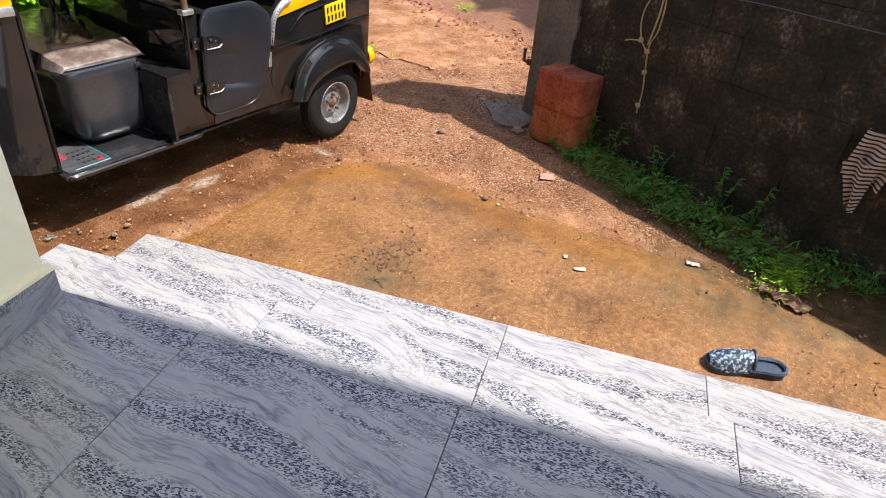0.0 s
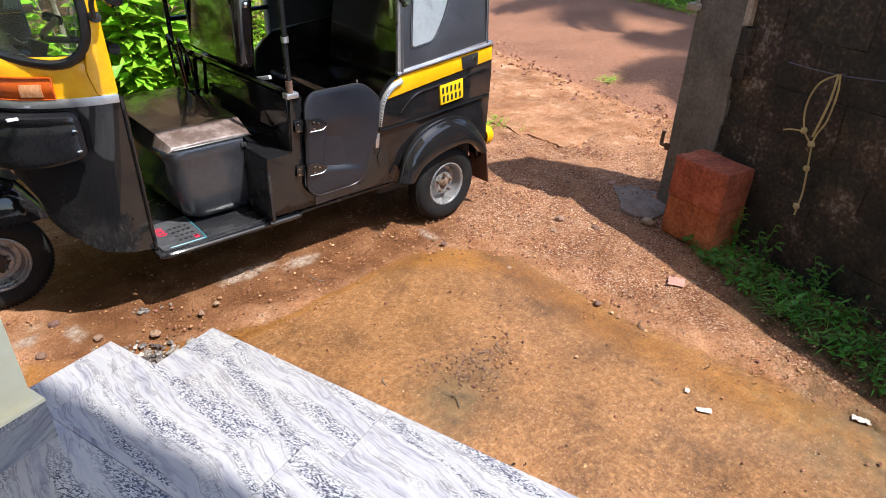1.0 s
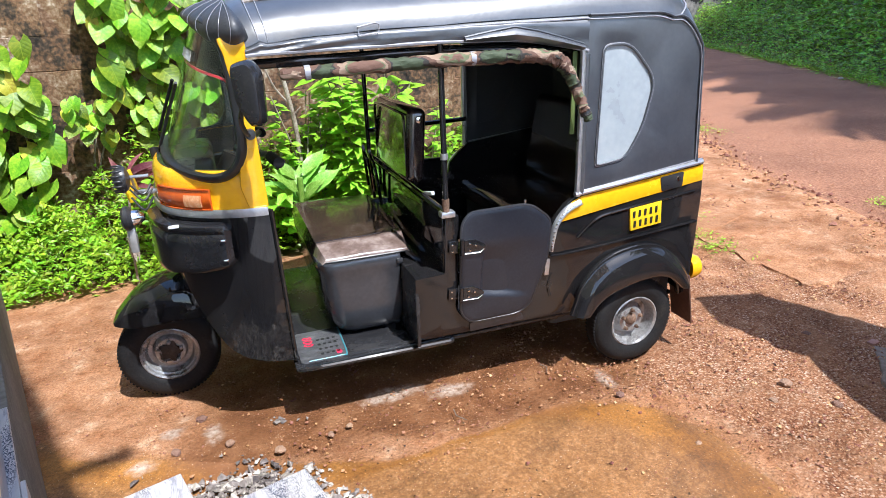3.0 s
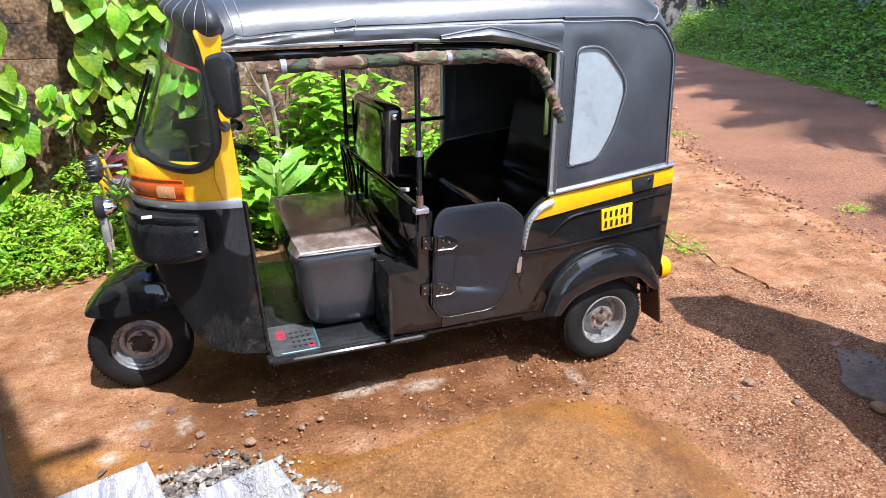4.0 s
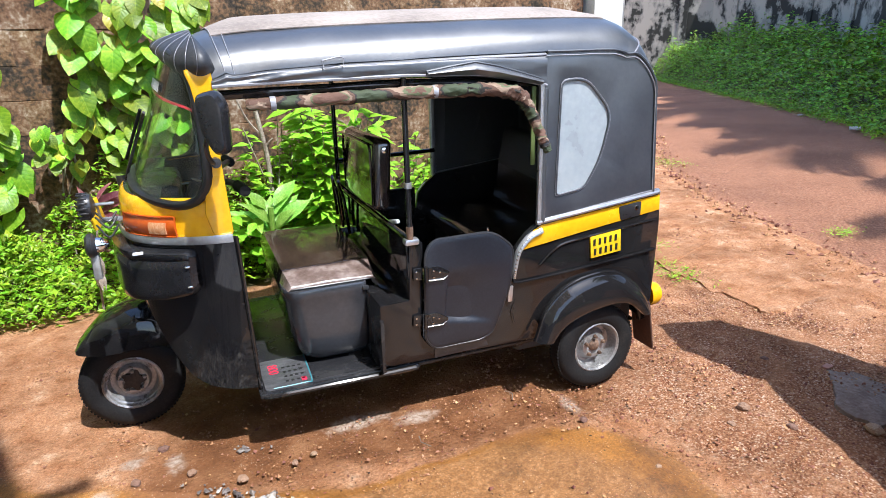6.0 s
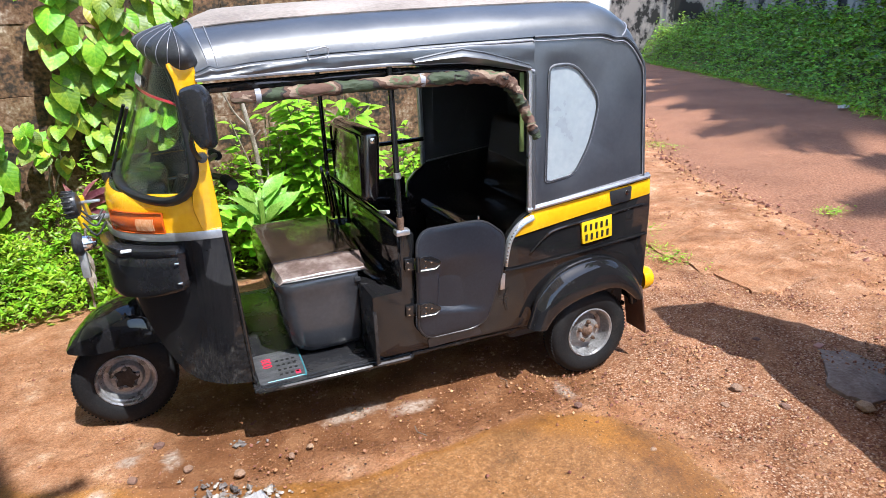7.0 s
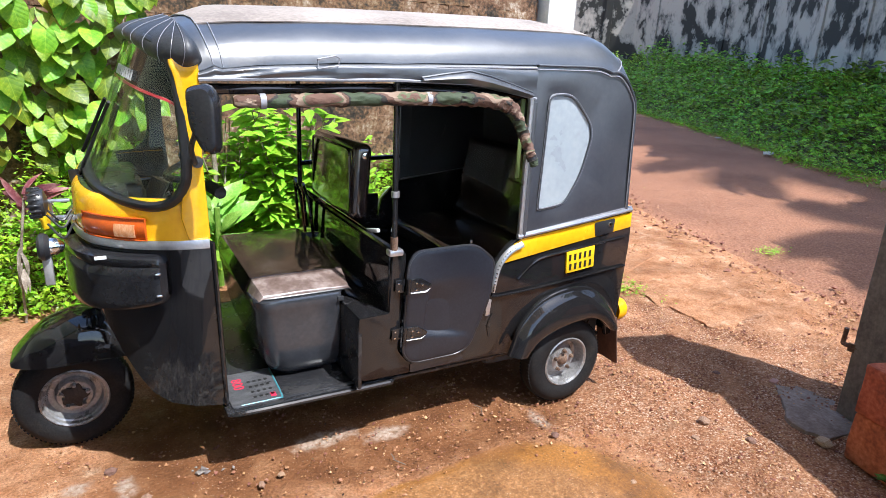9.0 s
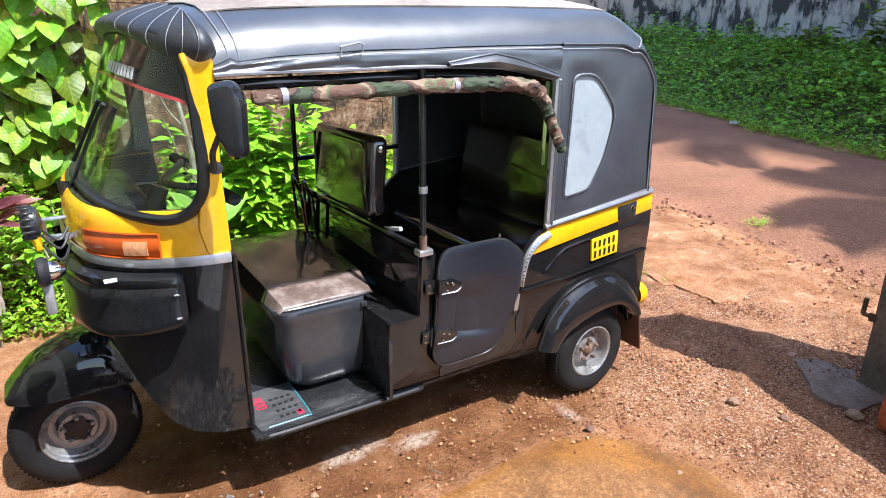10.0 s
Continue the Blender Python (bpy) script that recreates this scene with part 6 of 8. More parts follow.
    for k in range(11):
        t = k / 10
        row = []
        for x, y in high:
            z0 = lowz(y)
            z1 = 1.612 + 0.035 * math.sin(min(1.0, y / YC) * math.pi / 2)
            back = t * t * (1.605 + x) * -1.0
            bulge = 0.044 * math.sin(math.pi * min(1.0, t * 1.05)) ** 0.8
            pleat = 0.006 * math.sin(46 * y) * math.sin(math.pi * t)
            yy = y + t * t * (0.07 * math.exp(-y * 7)) - bulge * math.exp(-y * 9)
            row.append(Vector((x - (bulge + pleat) * (1 - math.exp(-y * 9)) + back + 0.02 * t, yy, z0 + (z1 - z0) * t)))
        rws.append(row + [mirror_y(v) for v in row[-2::-1]])
    part("front_cap", thicken(grid(rws), 0.006), CAP_VINYL, can, "padded black vinyl cap with pale stitching")
    for j in (6, 8, 10, 13, 16, 19):
        part("cap_stitch", tube([r[j] + Vector((-0.003, -0.002, 0.003)) for r in rws], 0.0010, 5), PIPING, can)
    # side rail and rolled camouflage blind
    for s in (0, 1):
        p = [(-1.57, 0.03, 1.425), (-0.9, 0.03, 1.44), (-0.34, 0.03, 1.42)]
        part("roof_rail", tube([mirror_y(q) if s else q for q in p], 0.016, 8), BLACK_PAINT, can)
    part("roof_lining", rbox((-1.55, 0.04, 1.50), (0.10, 2 * YC - 0.04, 1.515), 0.004), UNDERSIDE, can, "black roof lining")
    path = smooth_path([(-1.45, 0.0, 1.392), (-1.30, -0.006, 1.396), (-1.05, -0.008, 1.404), (-0.80, -0.008, 1.408), (-0.58, -0.010, 1.406), (-0.46, -0.014, 1.388), (-0.412, -0.028, 1.335), (-0.378, -0.042, 1.26), (-0.352, -0.054, 1.195), (-0.338, -0.060, 1.160)], 16)
    rad = []
    for i, p in enumerate(path):
        q = i / (len(path) - 1)
        rad.append((float(np.interp(q, [0, 0.25, 0.45, 0.6, 0.68, 1.0], [0.019, 0.022, 0.025, 0.027, 0.023, 0.0175]))) * (1 + 0.18 * noise.noise(Vector((i * 0.4, 0, 0))) + 0.22 * noise.noise(Vector((i * 1.3, 5, 0)))))
    rad[0] = rad[-1] = 0.014
    bm = tube(path, rad, 20)
    for v in bm.verts:
        axis = min(path, key=lambda q: (q - v.co).length_squared)
        out = (v.co - axis).normalized()
        fold = noise.noise(Vector((v.co.x * 34 + out.z * 1.1, out.y * 0.9, out.z * 0.9 + v.co.z * 30)))
        v.co += out * (0.011 * (0.25 - abs(fold)))
    blind = part("rolled_blind", bm, CAMO, can, "rolled camouflage cloth blind")
    for i in (9, 48, 96, 119, 126):
        part("tie", tube([path[i], path[i] + (path[i + 1] - path[i]).normalized() * 0.018], 0.0245 if i < 90 else 0.021, 12), PIPING if i < 90 else BLACK_PLASTIC, blind, "cloth tie")
    part("green_strap", rbox((-0.372, 0.012, 1.10), (-0.352, 0.020, 1.41), 0.003), plain("olive_strap", (0.12, 0.17, 0.05), 0.8), can, "olive strap")


build_rickshaw()

# ---- leaves and plants ----


def leaf_mesh(name, outline, length, mat, fold=0.18, droop=0.25, curl=0.0, lobe=0.0, ripple=0.0, cols=(-1.0, 0.0, 1.0)):
    """A leaf that grows along +x from its stalk: rows of half widths, folded along the midrib and bent down."""
    bm = bmesh.new()
    rows = []
    n = len(outline) - 1
    for i, w in enumerate(outline):
        t = i / n
        x = t * length
        z = -droop * length * t * t
        hw = w * length
        row = []
        for c in cols:
            back = lobe * length * (1 - t) ** 3 * abs(c) ** 1.5
            row.append(bm.verts.new((x - curl * hw * abs(c) - back, hw * c, z + fold * hw * abs(c) ** 1.6 + ripple * length * math.sin(9 * t + 2 * c) * c * c)))
        rows.append(row)
    for a, b in zip(rows[:-1], rows[1:]):
        for k in range(len(cols) - 1):
            bm.faces.new((a[k], b[k], b[k + 1], a[k + 1]))
    bmesh.ops.remove_doubles(bm, verts=bm.verts, dist=1e-5)
    me = bpy.data.meshes.new(name)
    bm.to_mesh(me)
    bm.free()
    me.materials.append(mat)
    me.shade_smooth()
    return me


HEART = [0.20, 0.36, 0.44, 0.46, 0.43, 0.36, 0.26, 0.14, 0.0]
LANCE = [0.03, 0.13, 0.20, 0.225, 0.20, 0.14, 0.07, 0.0]
STRAP = [0.05, 0.07, 0.09, 0.10, 0.10, 0.09, 0.07, 0.04, 0.0]
PADDLE = [0.04, 0.08, 0.15, 0.20, 0.21, 0.19, 0.13, 0.06, 0.0]


def turn_to(direction, face):
    """The turn that lays a leaf's midrib along direction, its upper side towards face."""
    x = Vector(direction).normalized()
    z = Vector(face)
    z = (z - x * z.dot(x)).normalized()
    y = z.cross(x)
    return Matrix((x, y, z)).transposed().to_4x4()


def put_leaf(me, parent, at, direction, face, scale):
    ob = new("leaf", me)
    ob.parent = parent
    ob.matrix_basis = Matrix.Translation(Vector(at) - place_of(parent)) @ turn_to(direction, face) @ Matrix.Scale(scale, 4)
    return ob


def scatter(name, points, sizes, mat, label, category, droop=0.3, narrow=0.5, upright=0.5, seed=1, lean=(0, -0.4, 0)):
    """Many small leaves as one mesh: a folded blade at each point, turned at random."""
    rng = np.random.default_rng(seed)
    n = len(points)
    a = rng.uniform(0, 2 * np.pi, n)
    d = np.stack([np.cos(a), np.sin(a), rng.uniform(-0.4, 0.2 + upright, n)], -1)
    d /= np.linalg.norm(d, axis=1, keepdims=True)
    up = np.stack([rng.normal(0, 0.35, n) + lean[0], rng.normal(0, 0.35, n) + lean[1], np.ones(n) + lean[2]], -1)
    up -= d * (up * d).sum(1, keepdims=True)
    up /= np.linalg.norm(up, axis=1, keepdims=True)
    side = np.cross(up, d)
    L, W = sizes[:, None], sizes[:, None] * narrow * 0.5
    p = np.asarray(points)
    base, mid, tip = p, p + d * L * 0.5, p + d * L - up * L * droop * 0.5
    left, right = mid + side * W + up * W * 0.25, mid - side * W + up * W * 0.25
    mid2 = p + d * L * 0.78 - up * L * droop * 0.2
    l2, r2 = mid2 + side * W * 0.7 + up * W * 0.2, mid2 - side * W * 0.7 + up * W * 0.2
    v = np.stack([base, left, right, l2, r2, tip, mid], 1).reshape(-1, 3)
    k = np.arange(n)[:, None] * 7
    tris = np.concatenate([k + [0, 6, 1], k + [0, 2, 6], k + [1, 6, 3], k + [6, 5, 3], k + [6, 2, 4], k + [6, 4, 5]])
    me = bpy.data.meshes.new(name)
    me.from_pydata(v.tolist(), [], tris.tolist())
    me.materials.append(mat)
    return tagged(new(name, me), label, category, kind="stuff")


def stones(name, xyz, sizes, mat, label, category, seed=3):
    """Loose grit as one mesh of rough eight-sided stones."""
    rng = np.random.default_rng(seed)
    n = len(xyz)
    dirs = np.array([[1, 0, 0], [-1, 0, 0], [0, 1, 0], [0, -1, 0], [0, 0, 1], [0, 0, -1]], float)
    v = dirs[None] * rng.uniform(0.55, 1.2, (n, 6, 1)) + rng.normal(0, 0.22, (n, 6, 3))
    v *= sizes[:, None, None] * np.array([1, 1, 0.75])
    a = rng.uniform(0, 6.28, n)
    c, s = np.cos(a)[:, None], np.sin(a)[:, None]
    v = np.stack([v[..., 0] * c - v[..., 1] * s, v[..., 0] * s + v[..., 1] * c, v[..., 2]], -1) + np.asarray(xyz)[:, None]
    f = np.array([[0, 2, 4], [2, 1, 4], [1, 3, 4], [3, 0, 4], [2, 0, 5], [1, 2, 5], [3, 1, 5], [0, 3, 5]])
    tris = (np.arange(n)[:, None, None] * 6 + f[None]).reshape(-1, 3)
    me = bpy.data.meshes.new(name)
    me.from_pydata(v.reshape(-1, 3).tolist(), [], tris.tolist())
    me.materials.append(mat)
    return tagged(new(name, me), label, category, kind="stuff")


# ---- boundary walls ----
WN = Vector((-0.95, 0.31)).normalized()     # the compound wall's yard side


def wall_point(s, out, z):
    p = WALL_A + WALL_D * s + WN * out
    return Vector((p.x, p.y, z))


def rough_block_mesh(name, size, mat, seed, wear=0.007):
    rng = random.Random(seed)
    bm = rbox((-size[0] / 2, -size[1] / 2, -size[2] / 2), (size[0] / 2, size[1] / 2, size[2] / 2), 0.004, 1)
    for v in bm.verts:
        v.co += Vector((rng.uniform(-wear, wear), rng.uniform(-wear, wear), rng.uniform(-wear, wear)))
    return finish(bm, name, mat)


def build_block_wall(name, origin, along, length, height, thick, inwards, mats, core_mat, label, skip=None):
    """A laterite wall: a mortar core and single blocks, each a part."""
    wall = thing(name, (origin.x, origin.y, 0), label, "wall", kind="structure")
    ang = math.atan2(along.y, along.x)
    o = [origin + inwards * 0.006, origin + along * length + inwards * 0.006, origin + along * length + inwards * thick, origin + inwards * thick]
    part("core", slab(o, -0.1, height - 0.012, 0), core_mat, wall, smooth=False)
    kinds = [rough_block_mesh("block", (0.399, 0.10, 0.219), m, 10 + k) for k, m in enumerate(mats)]
    ends = [rough_block_mesh("block", (0.198, 0.10, 0.219), m, 40 + k) for k, m in enumerate(mats)]
    rng = random.Random(5)
    row, z = 0, 0.08
    while z < height:
        x = 0.2 if row % 2 == 0 else 0.0
        if row % 2 == 1:
            cells = [(0.1, ends)]
            x = 0.4
        else:
            cells = []
        while x < length - 0.1:
            cells.append((x, kinds))
            x += 0.4
        for x, pool in cells:
            if skip and skip(x, z):
                continue
            ob = new("block", rng.choice(pool))
            ob.parent = wall
            p = origin + along * x + inwards * (0.052 + rng.uniform(-0.004, 0.005))
            ob.location = Vector((p.x, p.y, z + rng.uniform(-0.004, 0.004))) - Vector((origin.x, origin.y, 0))
            ob.rotation_euler = (rng.uniform(-0.02, 0.02), rng.uniform(-0.012, 0.012), ang + rng.uniform(-0.015, 0.015))
        z += 0.22
        row += 1
    return wall


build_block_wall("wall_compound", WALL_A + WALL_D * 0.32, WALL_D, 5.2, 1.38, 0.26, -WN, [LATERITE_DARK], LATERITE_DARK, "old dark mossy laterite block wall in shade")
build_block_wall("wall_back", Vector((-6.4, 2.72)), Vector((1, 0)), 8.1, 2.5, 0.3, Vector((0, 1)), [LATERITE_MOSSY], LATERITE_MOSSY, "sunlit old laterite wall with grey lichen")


def build_gate_pillar():
    p = thing("gate_pillar", wall_point(0.15, -0.15, 0), "grey plastered gate pillar with broken edges", "gate pillar", kind="structure")
    o = [wall_point(0.0, 0.012, 0).xy, wall_point(0.32, 0.012, 0).xy, wall_point(0.32, -0.33, 0).xy, wall_point(0.0, -0.33, 0).xy]
    bm = slab(o, -0.05, 2.0, 0.0)
    bmesh.ops.subdivide_edges(bm, edges=bm.edges[:], cuts=9, use_grid_fill=True)
    for v in bm.verts:
        v.co += Vector((noise.noise(v.co * 7), noise.noise(v.co * 7 + Vector((9, 0, 0))), 0)) * 0.004
    part("shaft", bm, CONCRETE, p, "grey cement plaster")
    # plaster broken away where wall and pillar meet
    rng = random.Random(2)
    z = 0.05
    while z < 1.5:
        h = rng.uniform(0.05, 0.14)
        w = rng.uniform(0.0, 0.07)
        q = [wall_point(0.305, 0.014 + rng.uniform(0, 0.006), 0).xy, wall_point(0.32 + w, 0.016 + rng.uniform(0, 0.008), 0).xy, wall_point(0.32 + w, -0.05, 0).xy, wall_point(0.305, -0.05, 0).xy]
        if rng.random() < 0.75:
            part("plaster_flake", slab(q, z, z + h, 0.006), rng.choice((PALE_CONCRETE, CONCRETE, OLD_PLASTER, LATERITE_DARK, OLD_PLASTER)), p, smooth=False)
        z += h + rng.uniform(0.0, 0.02)
    hook = part("gate_hook", tube(smooth_path([wall_point(0.02, 0.0, 0.36), wall_point(-0.055, 0.005, 0.352), wall_point(-0.062, 0.006, 0.372), wall_point(-0.06, 0.006, 0.43)], 5), 0.011, 8), HUB, p, "rusty gate hinge hook")
    part("hook_plate", rbox(wall_point(-0.02, 0.02, 0.335), wall_point(0.02, 0.0, 0.375) + Vector((0.002, 0, 0)), 0.003), HUB, hook)
    bracket = wall_point(0.0, 0.01, 1.10)
    block = part("upper_block", rbox(bracket + Vector((-0.035, -0.02, 0)), bracket + Vector((0.05, 0.05, 0.034)), 0.006), OLD_PLASTER, p, "broken lump of pale plaster")
    part("pin", tube([bracket + Vector((-0.012, 0.0, 0.03)), bracket + Vector((-0.008, 0.0, 0.082))], 0.011, 8), OLD_PLASTER, block)
    return p


build_gate_pillar()
PAD = material("dusty_concrete", [(0.15, 0.095, 0.066), (0.22, 0.160, 0.122), (0.30, 0.235, 0.19)], 0.9, 0, 7, 60, 0.6)
pad = [(0.86, -0.78), (0.84, -0.66), (0.92, -0.53), (1.08, -0.385), (1.25, -0.375), (1.43, -0.47), (1.45, -0.60), (1.16, -0.80)]
rough = []
for a, b in zip(pad, pad[1:] + pad[:1]):
    for i in range(9):
        q = Vector(a).lerp(Vector(b), i / 9)
        rough.append(q + Vector((noise.noise(Vector((q.x * 9, q.y * 9, 0))), noise.noise(Vector((q.x * 9, q.y * 9, 5))))) * 0.06)
solid("concrete_pad", slab(rough, -0.03, 0.026, 0.008), PAD, "grey concrete pad at the foot of the gate pillar", "concrete pad", at=(1.0, -0.6, 0))


def build_laterite_stack():
    """Two cut laterite blocks, one on the other."""
    ang = math.atan2(-0.316, -0.07)
    for k, (z0, dx, da) in enumerate(((0.0, 0.012, 0.02), (0.222, 0.0, 0.0))):
        bm = rbox((-0.162, -0.105, 0), (0.162, 0.105, 0.222), 0.012, 2)
        bmesh.ops.subdivide_edges(bm, edges=[e for e in bm.edges if e.calc_length() > 0.05], cuts=5, use_grid_fill=True)
        for v in bm.verts:
            q = v.co * 16 + Vector((k * 7, 0, 0))
            v.co += v.co.normalized() * (0.006 * noise.noise(q) + 0.004 * noise.noise(q * 2.7))
        me = finish(bm, "laterite_block", LATERITE_RED, True)
        ob = new("laterite_block", me)
        ob.matrix_basis = Matrix.Translation((0.872 + dx, -1.045, z0 + 0.006)) @ Matrix.Rotation(ang + da, 4, 'Z')
        tagged(ob, "rough red laterite block stacked beside the pillar", "laterite block", "stacked laterite blocks")


build_laterite_stack()


def build_far_side():
    pts = [Vector(p) for p in ((9.3, -7.0), (13.2, 3.0), (15.6, 8.0), (18.6, 13.0), (19.2, 19.0), (6.0, 36.0))]
    wall = thing("wall_roadside", (13.0, 3.0, 0), "white limewashed wall streaked with black mould", "wall", kind="structure")
    for a, b in zip(pts[:-1], pts[1:]):
        d = (b - a).normalized()
        nrm = Vector((d.y, -d.x))
        part("wall_face", slab([a, b, b + nrm * 0.25, a + nrm * 0.25], 0.0, 4.6, 0.02), LIMEWASH, wall, smooth=False)
        s = 1.0
        while s < (b - a).length - 0.5:
            p = a + d * s
            part("pier", slab([p - nrm * 0.06, p + d * 0.3 - nrm * 0.06, p + d * 0.3 + nrm * 0.1, p + nrm * 0.1], 0.0, 4.65, 0.01), LIMEWASH, wall, smooth=False)
            s += 3.6
    post = thing("gate_post", (1.88, 2.75, 0), "pale concrete gate post across the opening", "gate post", kind="structure")
    part("shaft", rbox((1.73, 2.60, -0.05), (2.03, 2.90, 2.3), 0.012), PALE_CONCRETE, post)
    part("pipe", tube([(2.10, 2.72, 0.0), (2.10, 2.72, 2.3)], 0.028, 10), GREY_PAINT, post, "grey gate pipe")


build_far_side()

# ---- planting ----
VINE_LEAVES = [leaf_mesh("leaf", HEART, 0.145, LEAF_VINE, f, dr, c, 0.30, 0.02, (-1, -0.55, 0, 0.55, 1)) for f, dr, c in ((0.22, 0.22, 0.1), (0.10, 0.40, 0.25), (0.34, 0.15, 0.0), (0.05, 0.1, 0.15), (-0.15, 0.3, 0.1))]
YELLOW_LEAVES = [leaf_mesh("leaf", HEART, 0.125, LEAF_YELLOW, f, dr, c, 0.28, 0.05, (-1, -0.55, 0, 0.55, 1)) for f, dr, c in ((0.3, 0.4, 0.2), (-0.2, 0.5, 0.0))]
WEED_LEAVES = [leaf_mesh("leaf", LANCE, 0.13, LEAF_CREEPER, f, dr) for f, dr in ((0.25, 0.2), (0.15, 0.35))]
SHRUB_LEAVES = [leaf_mesh("leaf", LANCE, 0.13, LEAF_SHRUB, f, dr) for f, dr in ((0.25, 0.2), (0.15, 0.35))]
PADDLE_LEAF = leaf_mesh("leaf", PADDLE, 0.42, LEAF_BROAD, 0.22, 0.45, 0.0, 0.0, 0.03, (-1, -0.55, 0, 0.55, 1))
RED_STRAP = leaf_mesh("leaf", STRAP, 0.22, LEAF_RED, 0.35, 0.4)


def build_vine(at, boxes, seed, label):
    vine = thing("climbing_vine", at, label, "climbing vine", "vines on the wall")
    rng = random.Random(seed)
    for b in boxes:
        x0, x1, z0, z1, count, size = b
        for s in range(3):
            x = rng.uniform(x0 + 0.05, x1 - 0.05)
            pts = [(x + rng.uniform(-0.06, 0.06), 2.66, z) for z in np.linspace(0.05, z1, 6)]
            part("stem", tube(smooth_path(pts, 4), 0.006, 5), STEM, vine)
        for k in range(count):
            # leaves in overlapping tiers, upper ones outermost
            z = z0 + (z1 - z0) * ((k + rng.random()) / count)
            x = rng.uniform(x0, x1)
            out = 2.64 - 0.15 * rng.random() - 0.10 * (z - z0) / (z1 - z0 + 0.01)
            d = Vector((rng.uniform(-0.6, 0.6), rng.uniform(-0.8, -0.2), rng.uniform(-1.0, -0.35)))
            face = Vector((rng.uniform(-0.35, 0.35), -1.0, rng.uniform(0.4, 1.4)))
            put_leaf(rng.choice(YELLOW_LEAVES if rng.random() < 0.07 else VINE_LEAVES), vine, (x, out, z + 0.06), d, face, size * rng.uniform(0.75, 1.25))
    return vine


build_vine((-1.9, 2.6, 0), [(-2.30, -1.45, 1.05, 1.95, 128, 1.0), (-2.12, -1.70, 0.72, 1.1, 26, 0.8)], 3, "dense climbing vine with large yellow-green heart-shaped leaves")
build_vine((-2.8, 2.6, 0), [(-3.25, -2.66, 0.70, 1.45, 70, 1.0), (-3.2, -2.72, 0.30, 0.80, 34, 0.85)], 4, "climbing vine with sunlit heart-shaped leaves")
build_vine((-2.42, 2.6, 0), [(-2.54, -2.30, 0.80, 1.08, 26, 0.68)], 5, "small climbing vine with young heart-shaped leaves")


def build_shrub(at, tips, seed, label, leaves, size=1.0, per=24):
    shrub = thing("shrub", at, label, "shrub", "shrubs along the wall")
    rng = random.Random(seed)
    base = Vector(at)
    for tip in tips:
        tip = Vector(tip)
        mid = base.lerp(tip, 0.5) + Vector((rng.uniform(-0.05, 0.05), rng.uniform(-0.04, 0.04), 0.05))
        path = smooth_path([base, mid, tip], 5)
        part("branch", tube(path, [0.010 - 0.006 * i / (len(path) - 1) for i in range(len(path))], 5), STEM, shrub)
        for k in range(per):
            t = 0.38 + 0.62 * (k + rng.random()) / per
            p = base.lerp(tip, t) + Vector((rng.uniform(-0.02, 0.02), rng.uniform(-0.02, 0.02), rng.uniform(-0.02, 0.02)))
            a = rng.uniform(0, 6.28)
            d = Vector((math.cos(a), math.sin(a) - 0.3, rng.uniform(-0.2, 0.55)))
            put_leaf(rng.choice(leaves), shrub, p, d, Vector((rng.uniform(-0.3, 0.3), -0.5, 1)), size * rng.uniform(0.7, 1.2))
    return shrub


rng_t = random.Random(11)
build_shrub((-0.62, 2.38, 0), [(-0.62 + rng_t.uniform(-0.36, 0.36), 2.30 + rng_t.uniform(-0.14, 0.12), rng_t.uniform(0.5, 1.22)) for _ in range(46)], 21, "bright green leafy shrub with pointed leaves", SHRUB_LEAVES, 1.1, 26)
build_shrub((-1.02, 2.50, 0), [(-1.0 + rng_t.uniform(-0.3, 0.25), 2.46 + rng_t.uniform(-0.1, 0.1), rng_t.uniform(0.4, 1.14)) for _ in range(22)], 22, "green leafy shrub in front of the wall", SHRUB_LEAVES, 0.8)
build_shrub((-1.95, 2.30, 0), [(-1.95 + rng_t.uniform(-0.25, 0.3), 2.25 + rng_t.uniform(-0.12, 0.12), rng_t.uniform(0.35, 0.72)) for _ in range(9)], 23, "low green shrub behind the rickshaw", SHRUB_LEAVES, 0.75)
build_shrub((-0.15, 2.48, 0), [(-0.10 + rng_t.uniform(-0.25, 0.35), 2.45 + rng_t.uniform(-0.1, 0.08), rng_t.uniform(0.45, 0.98)) for _ in range(12)], 24, "thin shrub with fine leaves", SHRUB_LEAVES, 0.6)


def build_wall_weeds():
    """Leafy weeds that lean out from the foot of the shaded wall."""
    rng = random.Random(77)
    for k in range(16):
        t = 0.46 + 1.60 * (k + 0.6 * rng.random()) / 16
        tall = k in (1, 3, 6, 10, 12)
        base = wall_point(t, rng.uniform(0.05, 0.10) if tall else rng.uniform(0.14, 0.30), 0.0)
        tips = []
        for _ in range(3 if tall else 4):
            p = base + Vector((rng.uniform(-0.08, 0.08), rng.uniform(-0.08, 0.08), rng.uniform(0.16, 0.27) if tall else rng.uniform(0.04, 0.10)))
            tips.append(p)
        weed = thing("weed", base, "small leafy green weed at the foot of the shaded wall", "weed", "weeds along the shaded wall")
        for tip in tips:
            part("stalk", tube(smooth_path([base, base.lerp(tip, 0.5) + Vector((0, 0, 0.02)), tip], 3), 0.0022, 5), LEAF_CREEPER, weed)
            for j in range(6):
                a = 1.05 * j + rng.uniform(-0.4, 0.4)
                put_leaf(WEED_LEAVES[j % 2], weed, base.lerp(tip, 0.45 + 0.11 * j), Vector((math.cos(a), math.sin(a), rng.uniform(0.0, 0.4))), Vector((-0.4, 0.1, 1)), rng.uniform(0.20, 0.36))


build_wall_weeds()


